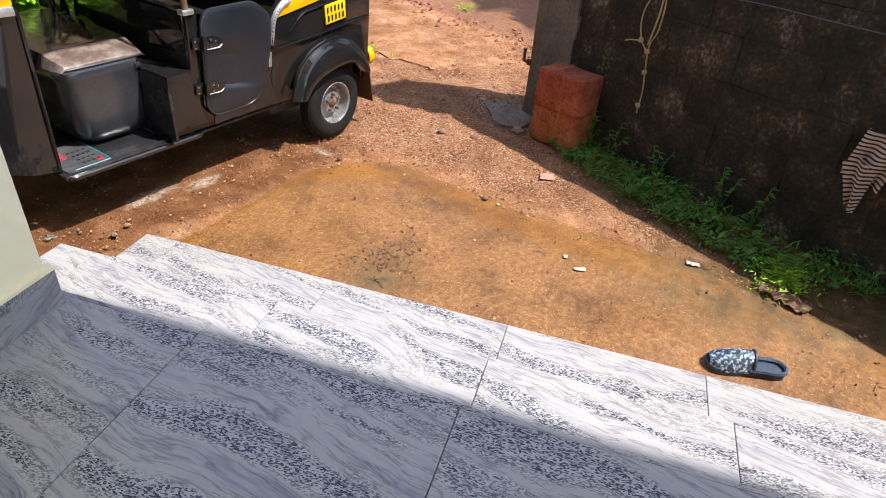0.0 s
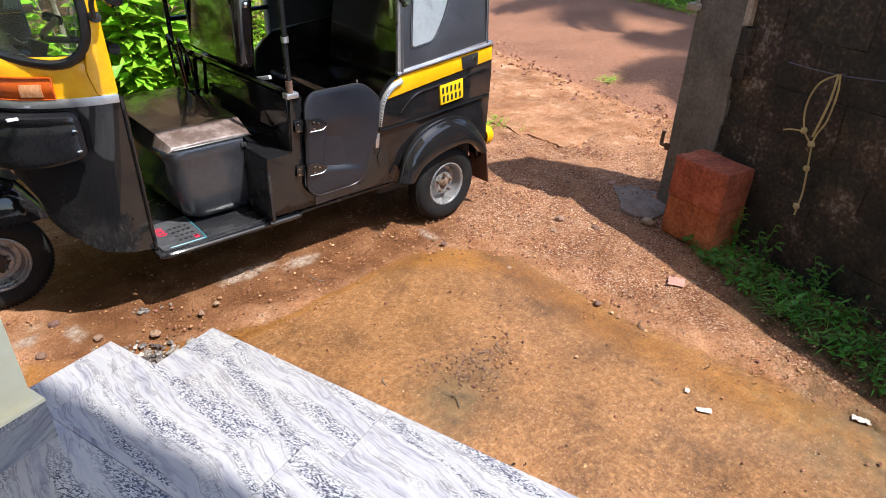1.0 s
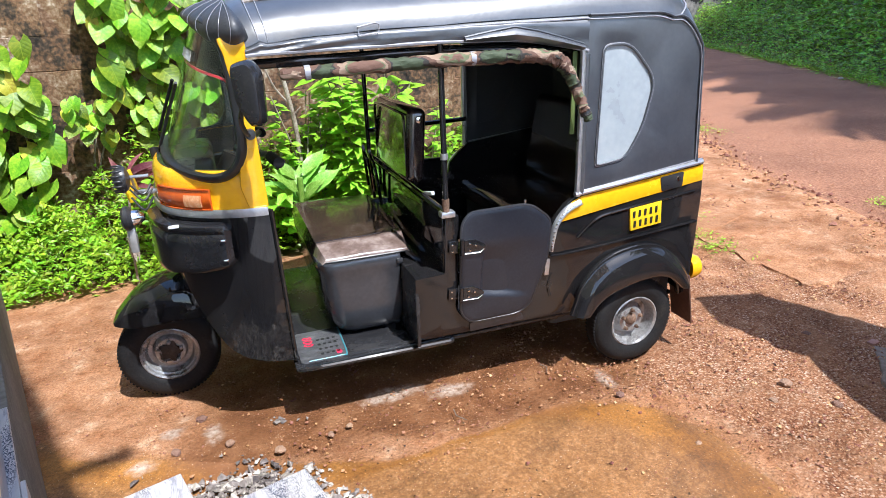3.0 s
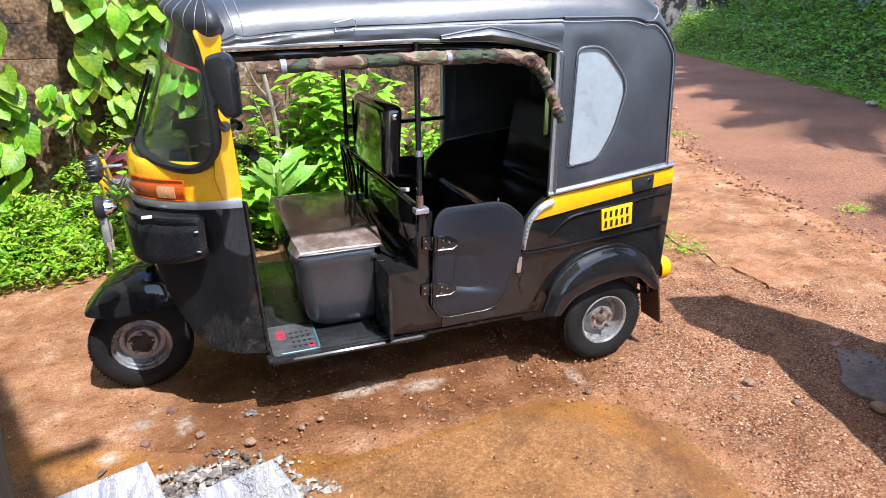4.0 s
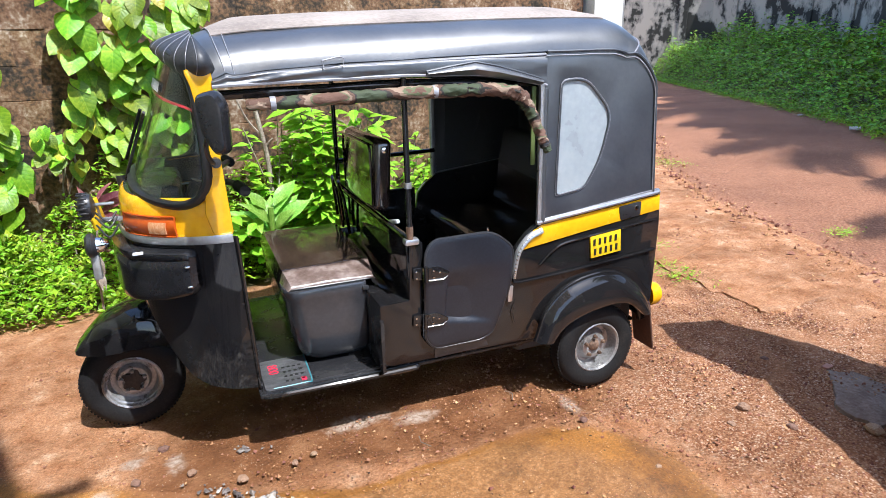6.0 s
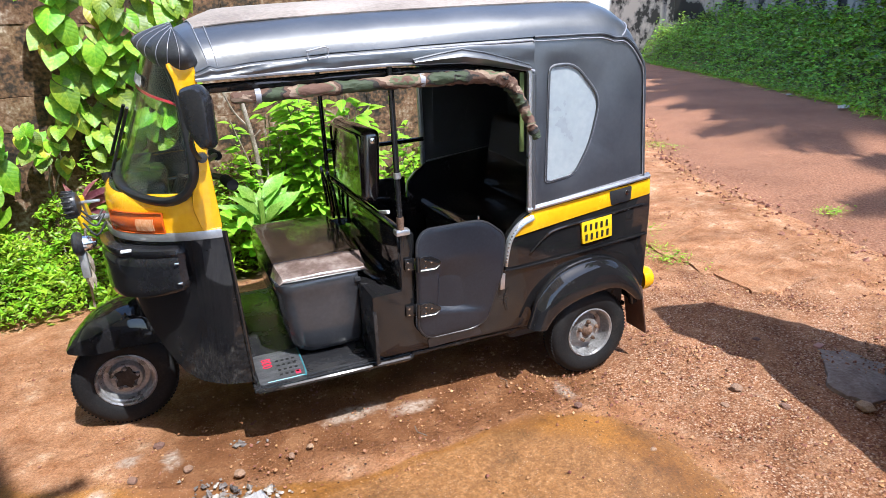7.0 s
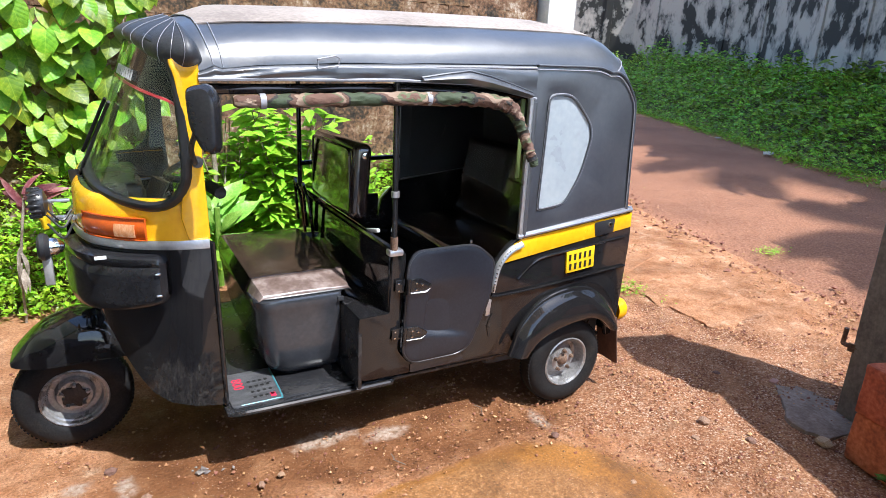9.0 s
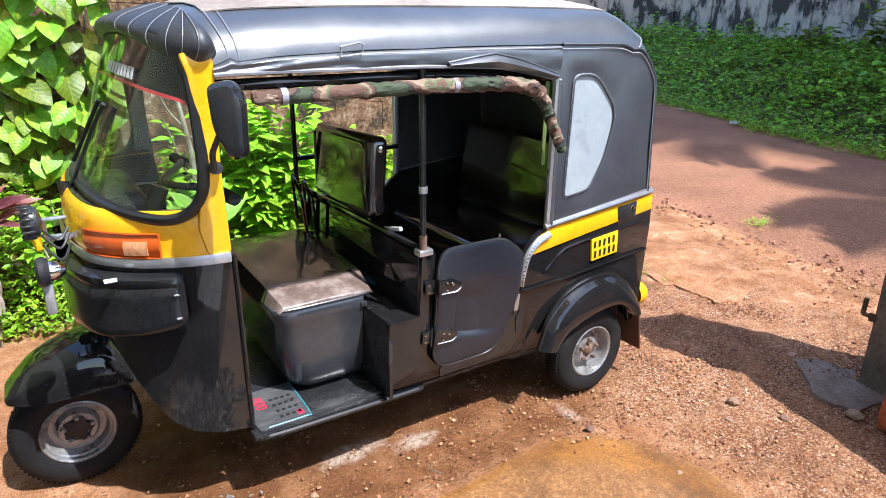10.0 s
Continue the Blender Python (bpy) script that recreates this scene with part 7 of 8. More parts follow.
def build_broad_plant():
    plant = thing("broad_leaf_plant", (-1.18, 2.12, 0), "plant with long pale green paddle leaves", "plant")
    rng = random.Random(8)
    for k in range(17):
        a = rng.uniform(0, 6.28)
        lift = rng.uniform(0.4, 2.2)
        p = Vector((-1.18 + 0.03 * math.cos(a), 2.12 + 0.03 * math.sin(a), rng.uniform(0.36, 0.56)))
        put_leaf(PADDLE_LEAF, plant, p, Vector((math.cos(a), math.sin(a) * 0.8, lift)), Vector((-math.cos(a) * 0.5, -0.8, 1)), rng.uniform(0.4, 0.72))
    part("stalk", tube([(-1.18, 2.12, 0.0), (-1.18, 2.12, 0.55)], 0.02, 8), LEAF_BROAD, plant)
    small = thing("broad_leaf_plant", (-1.46, 2.05, 0), "low plant with pointed green leaves", "plant")
    for k in range(26):
        a = rng.uniform(0, 6.28)
        put_leaf(SHRUB_LEAVES[k % 2], small, (-1.46 + rng.uniform(-0.13, 0.17), 2.05 + rng.uniform(-0.05, 0.1), rng.uniform(0.14, 0.58)), Vector((math.cos(a), math.sin(a) - 0.2, rng.uniform(-0.3, 0.4))), Vector((0, -0.6, 1)), rng.uniform(1.0, 1.5))
    part("stalk", tube([(-1.46, 2.05, 0.0), (-1.45, 2.07, 0.5)], 0.008, 6), LEAF_BROAD, small)
    st = thing("bare_stem", (-1.12, 2.45, 0), "bare pale shrub stem with a broken top", "plant stem")
    part("stem", tube(smooth_path([(-1.10, 2.45, 0.0), (-1.12, 2.44, 0.5), (-1.13, 2.43, 0.85), (-1.19, 2.42, 1.25)], 5), [0.022 - 0.0005 * i for i in range(16)], 8), STEM, st)
    part("twig", tube(smooth_path([(-1.15, 2.43, 1.0), (-1.24, 2.42, 1.12), (-1.30, 2.41, 1.27)], 4), 0.007, 6), STEM, st)
    part("twig", tube([(-1.13, 2.43, 0.93), (-1.08, 2.42, 0.98)], 0.007, 6), STEM, st)


build_broad_plant()


def build_cordyline():
    plant = thing("cordyline", (-2.26, 1.95, 0), "cordyline with dusky red leaves and dry lower blades", "plant")
    rng = random.Random(14)
    part("stem", tube(smooth_path([(-2.27, 1.96, 0.0), (-2.25, 1.95, 0.35), (-2.19, 1.94, 0.72)], 5), 0.007, 8), STEM, plant)
    for k in range(13):
        a = rng.uniform(-1.2, 2.6)
        put_leaf(RED_STRAP, plant, (-2.19, 1.94, rng.uniform(0.62, 0.76)), Vector((math.cos(a), math.sin(a) - 0.4, rng.uniform(0.1, 1.2))), Vector((-0.4, -0.7, 0.6)), rng.uniform(0.7, 1.1))
    dry = leaf_mesh("leaf", STRAP, 0.26, STEM, 0.3, 0.3)
    for k in range(6):
        a = rng.uniform(0, 6.28)
        put_leaf(dry, plant, (-2.24, 1.93, rng.uniform(0.30, 0.55)), Vector((0.4 * math.cos(a), 0.4 * math.sin(a) - 0.3, -1)), Vector((math.cos(a), -0.8, 0.2)), rng.uniform(0.45, 0.6))


build_cordyline()


def scatter_weeds():
    rng = np.random.default_rng(31)
    # lush weeds at the foot of the back wall
    n = 26000
    x = rng.uniform(-4.2, -1.55, n)
    y = 2.62 - 0.72 * rng.random(n) ** 1.3
    edge = 1.93 + 0.07 * np.sin(5 * x) + 0.05 * np.sin(13 * x)
    top = 0.07 + 0.74 * np.clip((y - edge) / 0.55, 0, 1) * (0.75 + 0.25 * np.sin(3.1 * x + 1))
    z = top * rng.random(n) ** 0.45
    ok = y > edge + 0.05 * rng.normal(size=n)
    lump = np.array([noise.noise(Vector((u * 3.5, v * 3.5, 1))) for u, v in zip(x, y)])
    z *= np.clip(1 + 0.9 * lump, 0.35, 1.6)
    scatter("weeds", np.stack([x, y, z], -1)[ok], (0.012 + 0.06 * rng.random(n) ** 3)[ok], LEAF_WEED, "lush sunlit green weeds at the foot of the wall", "weeds", seed=2, upright=0.9, narrow=0.42)
    n = 15000
    x = rng.uniform(-1.6, 1.7, n)
    y = 2.66 - 0.55 * rng.random(n) ** 1.4
    top = 0.10 + 0.72 * np.clip((y - 2.05) / 0.5, 0, 1) * (0.6 + 0.4 * np.sin(4 * x))
    z = top * rng.random(n) ** 0.5
    scatter("weeds", np.stack([x, y, z], -1), 0.018 + 0.06 * rng.random(n) ** 2, LEAF_WEED, "green weeds and creepers along the sunny wall", "weeds", seed=4)
    # creeping greenery along the compound wall
    n = 9000
    s = rng.uniform(0.35, 4.6, n)
    width = np.interp(s, [0.35, 0.6, 1.2, 1.6, 1.9, 2.05, 2.4, 4.6], [0.12, 0.28, 0.38, 0.40, 0.44, 0.30, 0.10, 0.10])
    out = width * rng.random(n) ** 0.7
    keep = (s < 2.3) | (rng.random(n) < 0.25)
    z = 0.02 + rng.random(n) ** 1.2 * np.interp(out / width, [0, 0.5, 1], [0.14, 0.11, 0.05]) * (0.62 + 0.38 * np.sin(6 * s))
    p = np.stack([WALL_A.x + WALL_D.x * s + WN.x * out, WALL_A.y + WALL_D.y * s + WN.y * out, z], -1)[keep]
    clump = np.array([noise.noise(Vector((u * 6, v * 6, 4))) for u, v in zip(p[:, 0], p[:, 1])])
    sel = rng.random(len(p)) < np.clip(0.35 + 1.3 * clump, 0.05, 1)
    scatter("ground_creeper", p[sel], (0.012 + 0.036 * rng.random(n) ** 2)[keep][sel], LEAF_CREEPER, "leafy green creeper along the shaded wall", "weeds", seed=5)
    thin = ~sel & (rng.random(len(p)) < 0.5)
    scatter("wall_grass", p[thin] * (1, 1, 0.55), rng.uniform(0.03, 0.08, n)[keep][thin], LEAF_CREEPER, "grass blades along the shaded wall", "grass", seed=15, narrow=0.12, upright=1.3)
    n = 900
    q = rng.normal(0, 1, (n, 2)) * (0.075, 0.055) + (0.17, -2.47)
    scatter("grass_clump", np.column_stack([q, rng.random(n) * 0.06]), rng.uniform(0.015, 0.035, n), LEAF_WEED, "bright sunlit grass clump on the gravel", "grass", seed=6, narrow=0.3)
    # tufts in the cracks of the crust and along the edge of the road
    for cx, cy, wx, wy, n in ((1.42, 1.12, 0.05, 0.18, 260), (2.97, 0.95, 0.06, 0.05, 170), (3.75, 3.8, 0.10, 0.18, 260), (1.62, 1.55, 0.06, 0.10, 160), (1.30, 0.95, 0.04, 0.08, 110)):
        q = rng.normal(0, 1, (n, 2)) * (wx, wy) + (cx, cy)
        scatter("grass_tuft", np.column_stack([q, ground_height(q[:, 0], q[:, 1]) + 0.004 + 0.02 * rng.random(n)]), rng.uniform(0.012, 0.035, n), LEAF_WEED, "small grass tuft in a crack of the soil", "grass", seed=60 + n, narrow=0.3)
    # bank across the road
    n = 80000
    y = -4.5 + 25.5 * rng.random(n) ** 1.15
    far = lerp_table(y, ROAD_FAR)
    t = rng.random(n)
    x = far - 0.1 + 5.2 * t ** 1.25
    base = ground_height(x, y)
    hump = np.array([np.clip(0.5 + 0.5 * noise.noise(Vector((a * 0.9, b * 0.9, 3))) + 0.7 * noise.noise(Vector((a * 2.2, b * 2.2, 3))), 0, 1.2) for a, b in zip(x, y)])
    height = 0.10 + (0.55 * np.clip((x - far) / np.interp(y, [8, 16], [1.6, 0.7]), 0, 1) + 0.35 * np.clip((x - far - 2.5) / 2, 0, 1)) * (0.30 + 0.85 * hump) * np.interp(y, [-4, 2, 6, 10, 14, 18], [0.45, 0.65, 0.85, 1.0, 1.5, 2.2])
    z = base + height * rng.random(n) ** 0.4
    scatter("roadside_weeds", np.stack([x, y, z], -1), (0.035 + 0.13 * rng.random(n) ** 2) * np.interp(x - far, [0, 1, 5], [0.5, 0.95, 1.3]), LEAF_SHADE, "thick green roadside undergrowth on the bank", "weeds", seed=7, narrow=0.62)
    n = 7000
    y = -3.5 + 20 * rng.random(n) ** 1.2
    ragged = np.array([noise.noise(Vector((b * 1.3, 0, 9))) for b in y])
    x = lerp_table(y, ROAD_FAR) - 0.16 + 0.12 * ragged + 0.55 * rng.random(n)
    scatter("verge_grass", np.stack([x, y, ground_height(x, y) + 0.01], -1), rng.uniform(0.05, 0.15, n), LEAF_WEED, "low grass along the edge of the road", "grass", seed=27, narrow=0.14, upright=1.2)


scatter_weeds()


def build_roadside_shrub(at, seed, tall):
    rng = random.Random(seed)
    big = leaf_mesh("leaf", LANCE, 0.26, LEAF_SHADE, 0.2, 0.3)
    tips = [(at[0] + rng.uniform(-0.6, 0.4), at[1] + rng.uniform(-0.6, 0.6), at[2] + tall * rng.uniform(0.5, 1.0)) for _ in range(9)]
    return build_shrub(at, tips, seed, "tall dark green shrub against the mouldy wall", [big], 1.0, 15)


build_roadside_shrub((12.1, 4.2, 0.9), 41, 1.9)
build_roadside_shrub((12.6, 5.9, 0.9), 42, 1.2)
build_roadside_shrub((11.0, 2.0, 0.9), 43, 0.9)


def build_palm(at, height, seed, stout=1.0):
    """A coconut palm beside the road; its crown shades the road. Most stand out of view."""
    palm = thing("coconut_palm", at, "coconut palm with feathery fronds, added beside the road to shade it", "palm tree", "palms by the road")
    rng = np.random.default_rng(seed)
    top = Vector(at) + Vector((0.15, 0.1, height))
    path = smooth_path([Vector(at), Vector(at) + Vector((0.05, 0.1, height * 0.5)), top], 8)
    part("trunk", tube(path, [stout * (0.17 - 0.06 * i / (len(path) - 1)) for i in range(len(path))], 12), BARK, palm)
    verts, faces = [], []
    for f in range(24):
        a = 2 * math.pi * f / 24 + rng.uniform(-0.2, 0.2)
        lift = rng.uniform(0.1, 0.9)
        d = Vector((math.cos(a), math.sin(a), 0))
        pts = [top + d * (2.6 * t) + Vector((0, 0, lift * 1.6 * t - 2.2 * t * t)) for t in np.linspace(0, 1, 12)]
        side = Vector((-d.y, d.x, 0))
        for i in range(11):
            for j in range(3):
                q = pts[i].lerp(pts[i + 1], j / 3)
                for s in (-1, 1):
                    tip = q + side * s * 0.55 * math.sin(0.3 + 2.5 * (i + 1) / 12) + d * 0.25 - Vector((0, 0, 0.22))
                    w = d * 0.045
                    k = len(verts)
                    verts += [q - w, q + w, tip]
                    faces.append((k, k + 1, k + 2))
    me = bpy.data.meshes.new("crown")
    me.from_pydata([tuple(Vector(v) - Vector(at)) for v in verts], [], faces)
    me.materials.append(LEAF_TREE)
    ob = new("crown", me)
    ob.parent = palm
    return palm


# palms added out of view, each set by where its crown's shadow should fall
for spot, tall, k in (((8.5, -1.0, 0.6), 8.2, 1), ((10.4, 0.4, 0.9), 8.6, 2), ((12.0, 2.3, 0.9), 8.6, 4), ((10.8, -2.2, 0.9), 8.8, 5), ((9.4, -3.8, 0.8), 8.6, 6), ((12.4, -0.6, 0.9), 14.0, 3), ((10.9, -3.3, 0.9), 14.0, 18), ((12.4, -1.3, 0.9), 14.0, 19), ((13.7, 0.7, 0.9), 14.0, 20), ((11.5, -2.6, 0.9), 14.0, 7), ((10.8, -4.1, 0.9), 14.0, 17),
                      ((13.7, 1.9, 0.9), 14.0, 8), ((14.7, 3.8, 0.9), 14.0, 9), ((15.8, 5.8, 0.9), 14.2, 10), ((17.2, 8.0, 0.9), 14.0, 11),
                      ((15.2, 4.4, 0.9), 9.0, 12), ((16.4, 6.8, 0.9), 9.2, 13), ((17.6, 9.3, 0.9), 9.0, 14), ((19.2, 11.6, 0.9), 9.2, 15), ((14.2, 2.6, 0.9), 9.0, 16)):
    build_palm(spot, tall, k)
build_palm((10.1, 2.5, 0.7), 8.6, 31, 1.9)
build_palm((9.7, 0.5, 0.7), 8.4, 32)
build_palm((6.3, -4.8, 0.3), 8.4, 33)


def build_hedge():
    """The overgrown end of the yard ahead of the rickshaw."""
    rng = np.random.default_rng(17)
    n = 15000
    x = -4.6 - 2.2 * rng.random(n)
    y = rng.uniform(-0.4, 2.9, n)
    z = (0.4 + 2.6 * rng.random(n) ** 0.8) * (0.75 + 0.25 * np.sin(3 * y + 1))
    x = x + 0.35 * np.sin(4 * y + 2 * z)
    scatter("hedge", np.stack([x, y, z], -1), rng.uniform(0.06, 0.16, n), LEAF_WEED, "tall leafy hedge at the end of the yard", "hedge", seed=9, narrow=0.6, lean=(0.5, -0.3, 0))


build_hedge()

# ---- loose things ----


def spread_stones():
    rng = np.random.default_rng(9)

    def on_ground(n, nlo, nhi, elo, ehi, lo, hi):
        a, e = rng.uniform(nlo, nhi, n), rng.uniform(elo, ehi, n)
        x, y = PN.x * a + PE.x * e, PN.y * a + PE.y * e
        s = lo + (hi - lo) * rng.random(n) ** 3
        return a, e, np.stack([x, y, ground_height(x, y) + 0.004], -1), s
    a, e, p, s = on_ground(15000, -2.35, -1.35, -0.85, 0.06, 0.006, 0.024)
    lump = np.array([noise.noise(Vector((u * 9, v * 9, 2))) for u, v in zip(a, e)])
    mid = -1.86 + 0.25 * (e + 0.28)
    heap = np.clip(1.2 * np.exp(-((e + 0.18) / 0.22) ** 2) * np.clip(1.4 - abs(a - mid) * 3.3, 0, 1) - 0.12 + 0.34 * lump, 0, 1)
    keep = rng.random(len(a)) < heap
    p[:, 2] += 0.032 * rng.random(len(a)) * heap
    stones("crushed_gravel", p[keep], s[keep], STONE, "heap of grey crushed gravel beside the steps", "gravel", 4)
    a, e, p, s = on_ground(34000, -1.6, 2.6, -1.6, 2.7, 0.0018, 0.0105)
    lim = np.interp(e, [-2.5, -0.9, -0.12, 0.03, 0.3, 0.56, 1.26, 1.97, 2.36, 3.2], [-2.9, -2.2, -1.24, -0.43, -0.22, -0.21, -0.445, -0.54, -0.735, -1.0])
    drift = np.array([noise.noise(Vector((u * 2.4, v * 2.4, 12))) + 0.6 * noise.noise(Vector((u * 7, v * 7, 13))) for u, v in zip(a, e)])
    keep = ((a > lim + 0.05 * rng.normal(size=len(a))) & (rng.random(len(a)) < np.clip(0.40 + 1.5 * drift + 0.55 * np.clip((e - 0.6) / 0.5, 0, 1), 0.06, 1))) | (rng.random(len(a)) < 0.06)
    stones("loose_grit", p[keep], s[keep], STONE_RED, "loose red laterite grit on the yard", "gravel", 5)
    a, e, p, s = on_ground(9000, -2.6, 0.3, -2.4, 0.0, 0.0018, 0.009)
    clump = np.array([noise.noise(Vector((u * 3.0, v * 3.0, 7))) for u, v in zip(a, e)])
    keep = rng.random(len(a)) < np.clip(0.30 + 1.6 * clump, 0.04, 1)
    p, s = p[keep], s[keep]
    a, e, q, r = on_ground(15000, -0.35, 1.9, -1.6, 1.5, 0.002, 0.0105)
    clump = np.array([noise.noise(Vector((u * 2.6, v * 2.6, 9))) + 0.6 * noise.noise(Vector((u * 8, v * 8, 9))) for u, v in zip(a, e)])
    keep = rng.random(len(a)) < np.clip(0.30 + 1.4 * clump, 0.06, 1)
    stones("loose_grit", q[keep], r[keep], STONE_RED, "pale and red laterite chips behind the rickshaw", "gravel", 10)
    a, e, q, r = on_ground(14000, -1.62, 0.1, -0.1, 2.8, 0.0012, 0.0045)
    clump = np.array([noise.noise(Vector((u * 2.2, v * 2.2, 5))) + 0.5 * noise.noise(Vector((u * 7, v * 7, 5))) for u, v in zip(a, e)])
    keep = rng.random(len(a)) < np.clip(0.25 + 1.5 * clump, 0.05, 1)
    stones("loose_grit", q[keep], r[keep], STONE_RED, "fine grit strewn over the damp clay", "gravel", 8)
    a, e, q, r = on_ground(5200, -1.64, 0.2, -0.6, 3.0, 0.0012, 0.0055)
    clump = np.array([noise.noise(Vector((u * 1.8, v * 1.8, 21))) + 0.6 * noise.noise(Vector((u * 6, v * 6, 22))) for u, v in zip(a, e)])
    keep = rng.random(len(a)) < np.clip(0.30 + 1.3 * clump, 0.05, 1)
    stones("leaf_litter", q[keep], r[keep], LITTER, "dark specks of leaf litter trodden into the clay", "litter", 19)
    q = rng.normal(0, 1, (420, 2)) * (0.10, 0.08) + (-0.78, -0.98)
    stones("clay_crumbs", np.column_stack([q, np.full(420, 0.002)]), 0.002 + 0.008 * rng.random(420) ** 3, RAG, "dark crumbs of clay and leaf litter", "litter", 9)
    stones("loose_grit", p, s, STONE_RED, "loose grit and chips near the steps", "gravel", 6)
    n = 1500
    y = rng.uniform(-2, 5.4, n)
    x = lerp_table(y, ROAD_NEAR) + rng.normal(-0.05, 0.13, n)
    stones("road_edge_rubble", np.stack([x, y, ground_height(x, y) + 0.005], -1), 0.004 + 0.022 * rng.random(n) ** 3, STONE_RED, "broken rubble along the edge of the road", "gravel", 7)


spread_stones()


def build_stones():
    spots = [(-0.214, -0.216, 0.018), (-0.136, -0.60, 0.016), (-1.905, 0.312, 0.022), (0.486, -0.425, 0.028), (-0.06, -1.064, 0.018), (0.82, -0.78, 0.035), (-1.42, 0.0, 0.016),
             (-1.34, 0.03, 0.014), (-1.80, 0.10, 0.02), (0.55, -0.62, 0.022), (0.34, -0.50, 0.018), (-2.0, 0.12, 0.022), (-1.62, -0.02, 0.022), (0.92, -0.15, 0.02), (0.75, 0.9, 0.025), (-2.05, 1.72, 0.05)]
    rng = random.Random(6)
    meshes = []
    for k in range(4):
        bm = bmesh.new()
        bmesh.ops.create_icosphere(bm, subdivisions=2, radius=1.0)
        for v in bm.verts:
            v.co *= 1 + 0.28 * noise.noise(v.co * 1.4 + Vector((k * 5, 0, 0)))
            v.co.z *= 0.62
        meshes.append(finish(bm, "loose_stone", STONE_BIG))
    for k, (x, y, s) in enumerate(spots):
        ob = new("loose_stone", meshes[k % 4])
        ob.matrix_basis = Matrix.Translation((x, y, float(ground_height(x, y)) + 0.4 * s)) @ Matrix.Rotation(rng.uniform(0, 6.28), 4, 'Z') @ Matrix.Diagonal((s, s * rng.uniform(0.7, 1.0), s, 1))
        tagged(ob, "loose brown stone on the red soil", "stone", "loose stones on the yard")
    chip = solid("brick_chip", rbox((1.085, -0.365, 0.012), (1.140, -0.330, 0.035), 0.004), PINK_PAPER, "small pale brick chip on the soil", "brick chip", at=(1.11, -0.34, 0.01))
    chip.rotation_euler = (0, 0, 0.2)


build_stones()


def build_slab():
    o = [(1.36, 1.10), (1.37, 0.86), (1.34, 0.62), (1.38, 0.42), (1.33, 0.24), (1.46, 0.16), (1.60, 0.20), (1.76, 0.16), (1.95, 0.42), (2.02, 0.85), (2.10, 1.35), (1.8, 1.62), (1.45, 1.50)]
    bm = slab([Vector(p) for p in o], 0.0, 0.036, 0.0)
    bmesh.ops.subdivide_edges(bm, edges=[e for e in bm.edges if e.calc_length() > 0.1], cuts=5)
    for v in bm.verts:
        k = 0.035 * noise.noise(v.co * 6) + 0.03 * noise.noise(v.co * 17)
        base = float(ground_height(v.co.x, v.co.y))
        v.co += Vector((k, k, base + (0.35 * k - 0.025 if v.co.z > 0.02 else -0.03)))
    solid("crust_slab", bm, GROUND, "broken crust of old paving in the soil", "paving slab", smooth=False, at=(1.6, 0.7, 0))


build_slab()


def build_slipper():
    s = thing("slipper", (-0.53, -2.45, 0), "blue-black foam clog with a pale printed upper", "slipper")
    toe, heel = Vector((-0.590, -2.318)), Vector((-0.470, -2.572))
    d = (heel - toe).normalized()
    w = Vector((-d.y, d.x))
    L = (heel - toe).length
    prof = [(0.0, 0.0), (0.03, 0.035), (0.12, 0.048), (0.3, 0.050), (0.5, 0.040), (0.7, 0.036), (0.86, 0.038), (0.96, 0.028), (1.0, 0.0)]
    left = smooth_path([(toe.x + d.x * L * t + w.x * h, toe.y + d.y * L * t + w.y * h, 0) for t, h in prof], 3)
    right = smooth_path([(toe.x + d.x * L * t - w.x * h, toe.y + d.y * L * t - w.y * h, 0) for t, h in prof], 3)
    o = [p.xy for p in left] + [p.xy for p in right[-2:0:-1]]
    part("sole", slab(o, 0.0, 0.026, 0.005), SLIPPER, s, "dark foam sole")
    rows = []
    for i in range(9):
        t = 0.02 + 0.53 * i / 8
        h = float(np.interp(t, [p[0] for p in prof], [p[1] for p in prof])) + 0.002
        c = toe + d * L * t
        hh = 0.024 + 0.046 * math.sin(min(1.0, t / 0.5) * math.pi / 2)
        rows.append([(c.x + w.x * h * math.cos(a), c.y + w.y * h * math.cos(a), 0.020 + hh * math.sin(a)) for a in np.linspace(0, math.pi, 11)])
    part("upper", thicken(grid(rows), 0.006), SLIPPER_PRINT, s, "pale printed upper")
    part("rim", tube([Vector(p) for p in rows[-1]], 0.006, 6), SLIPPER, s)
    rim = []
    HEEL = (0.5, 0.6, 0.7, 0.8, 0.88, 0.93, 0.965, 0.985, 0.995)
    for t in HEEL:
        h = float(np.interp(t, [p[0] for p in prof], [p[1] for p in prof]))
        rim.append(toe + d * L * t + w * h)
    back = [Vector((p.x, p.y, 0.034)) for p in rim] + [Vector((2 * (toe + d * L * t).x - p.x, 2 * (toe + d * L * t).y - p.y, 0.034)) for p, t in list(zip(rim, HEEL))[::-1]]
    part("heel_rim", tube(back, 0.008, 6), SLIPPER, s)
    part("strap", tube([(rows[-1][0][0], rows[-1][0][1], 0.03), (toe.x + d.x * L * 0.42 - w.x * -0.062, toe.y + d.y * L * 0.42 - w.y * -0.062, 0.012)], 0.007, 6), SLIPPER, s)


build_slipper()


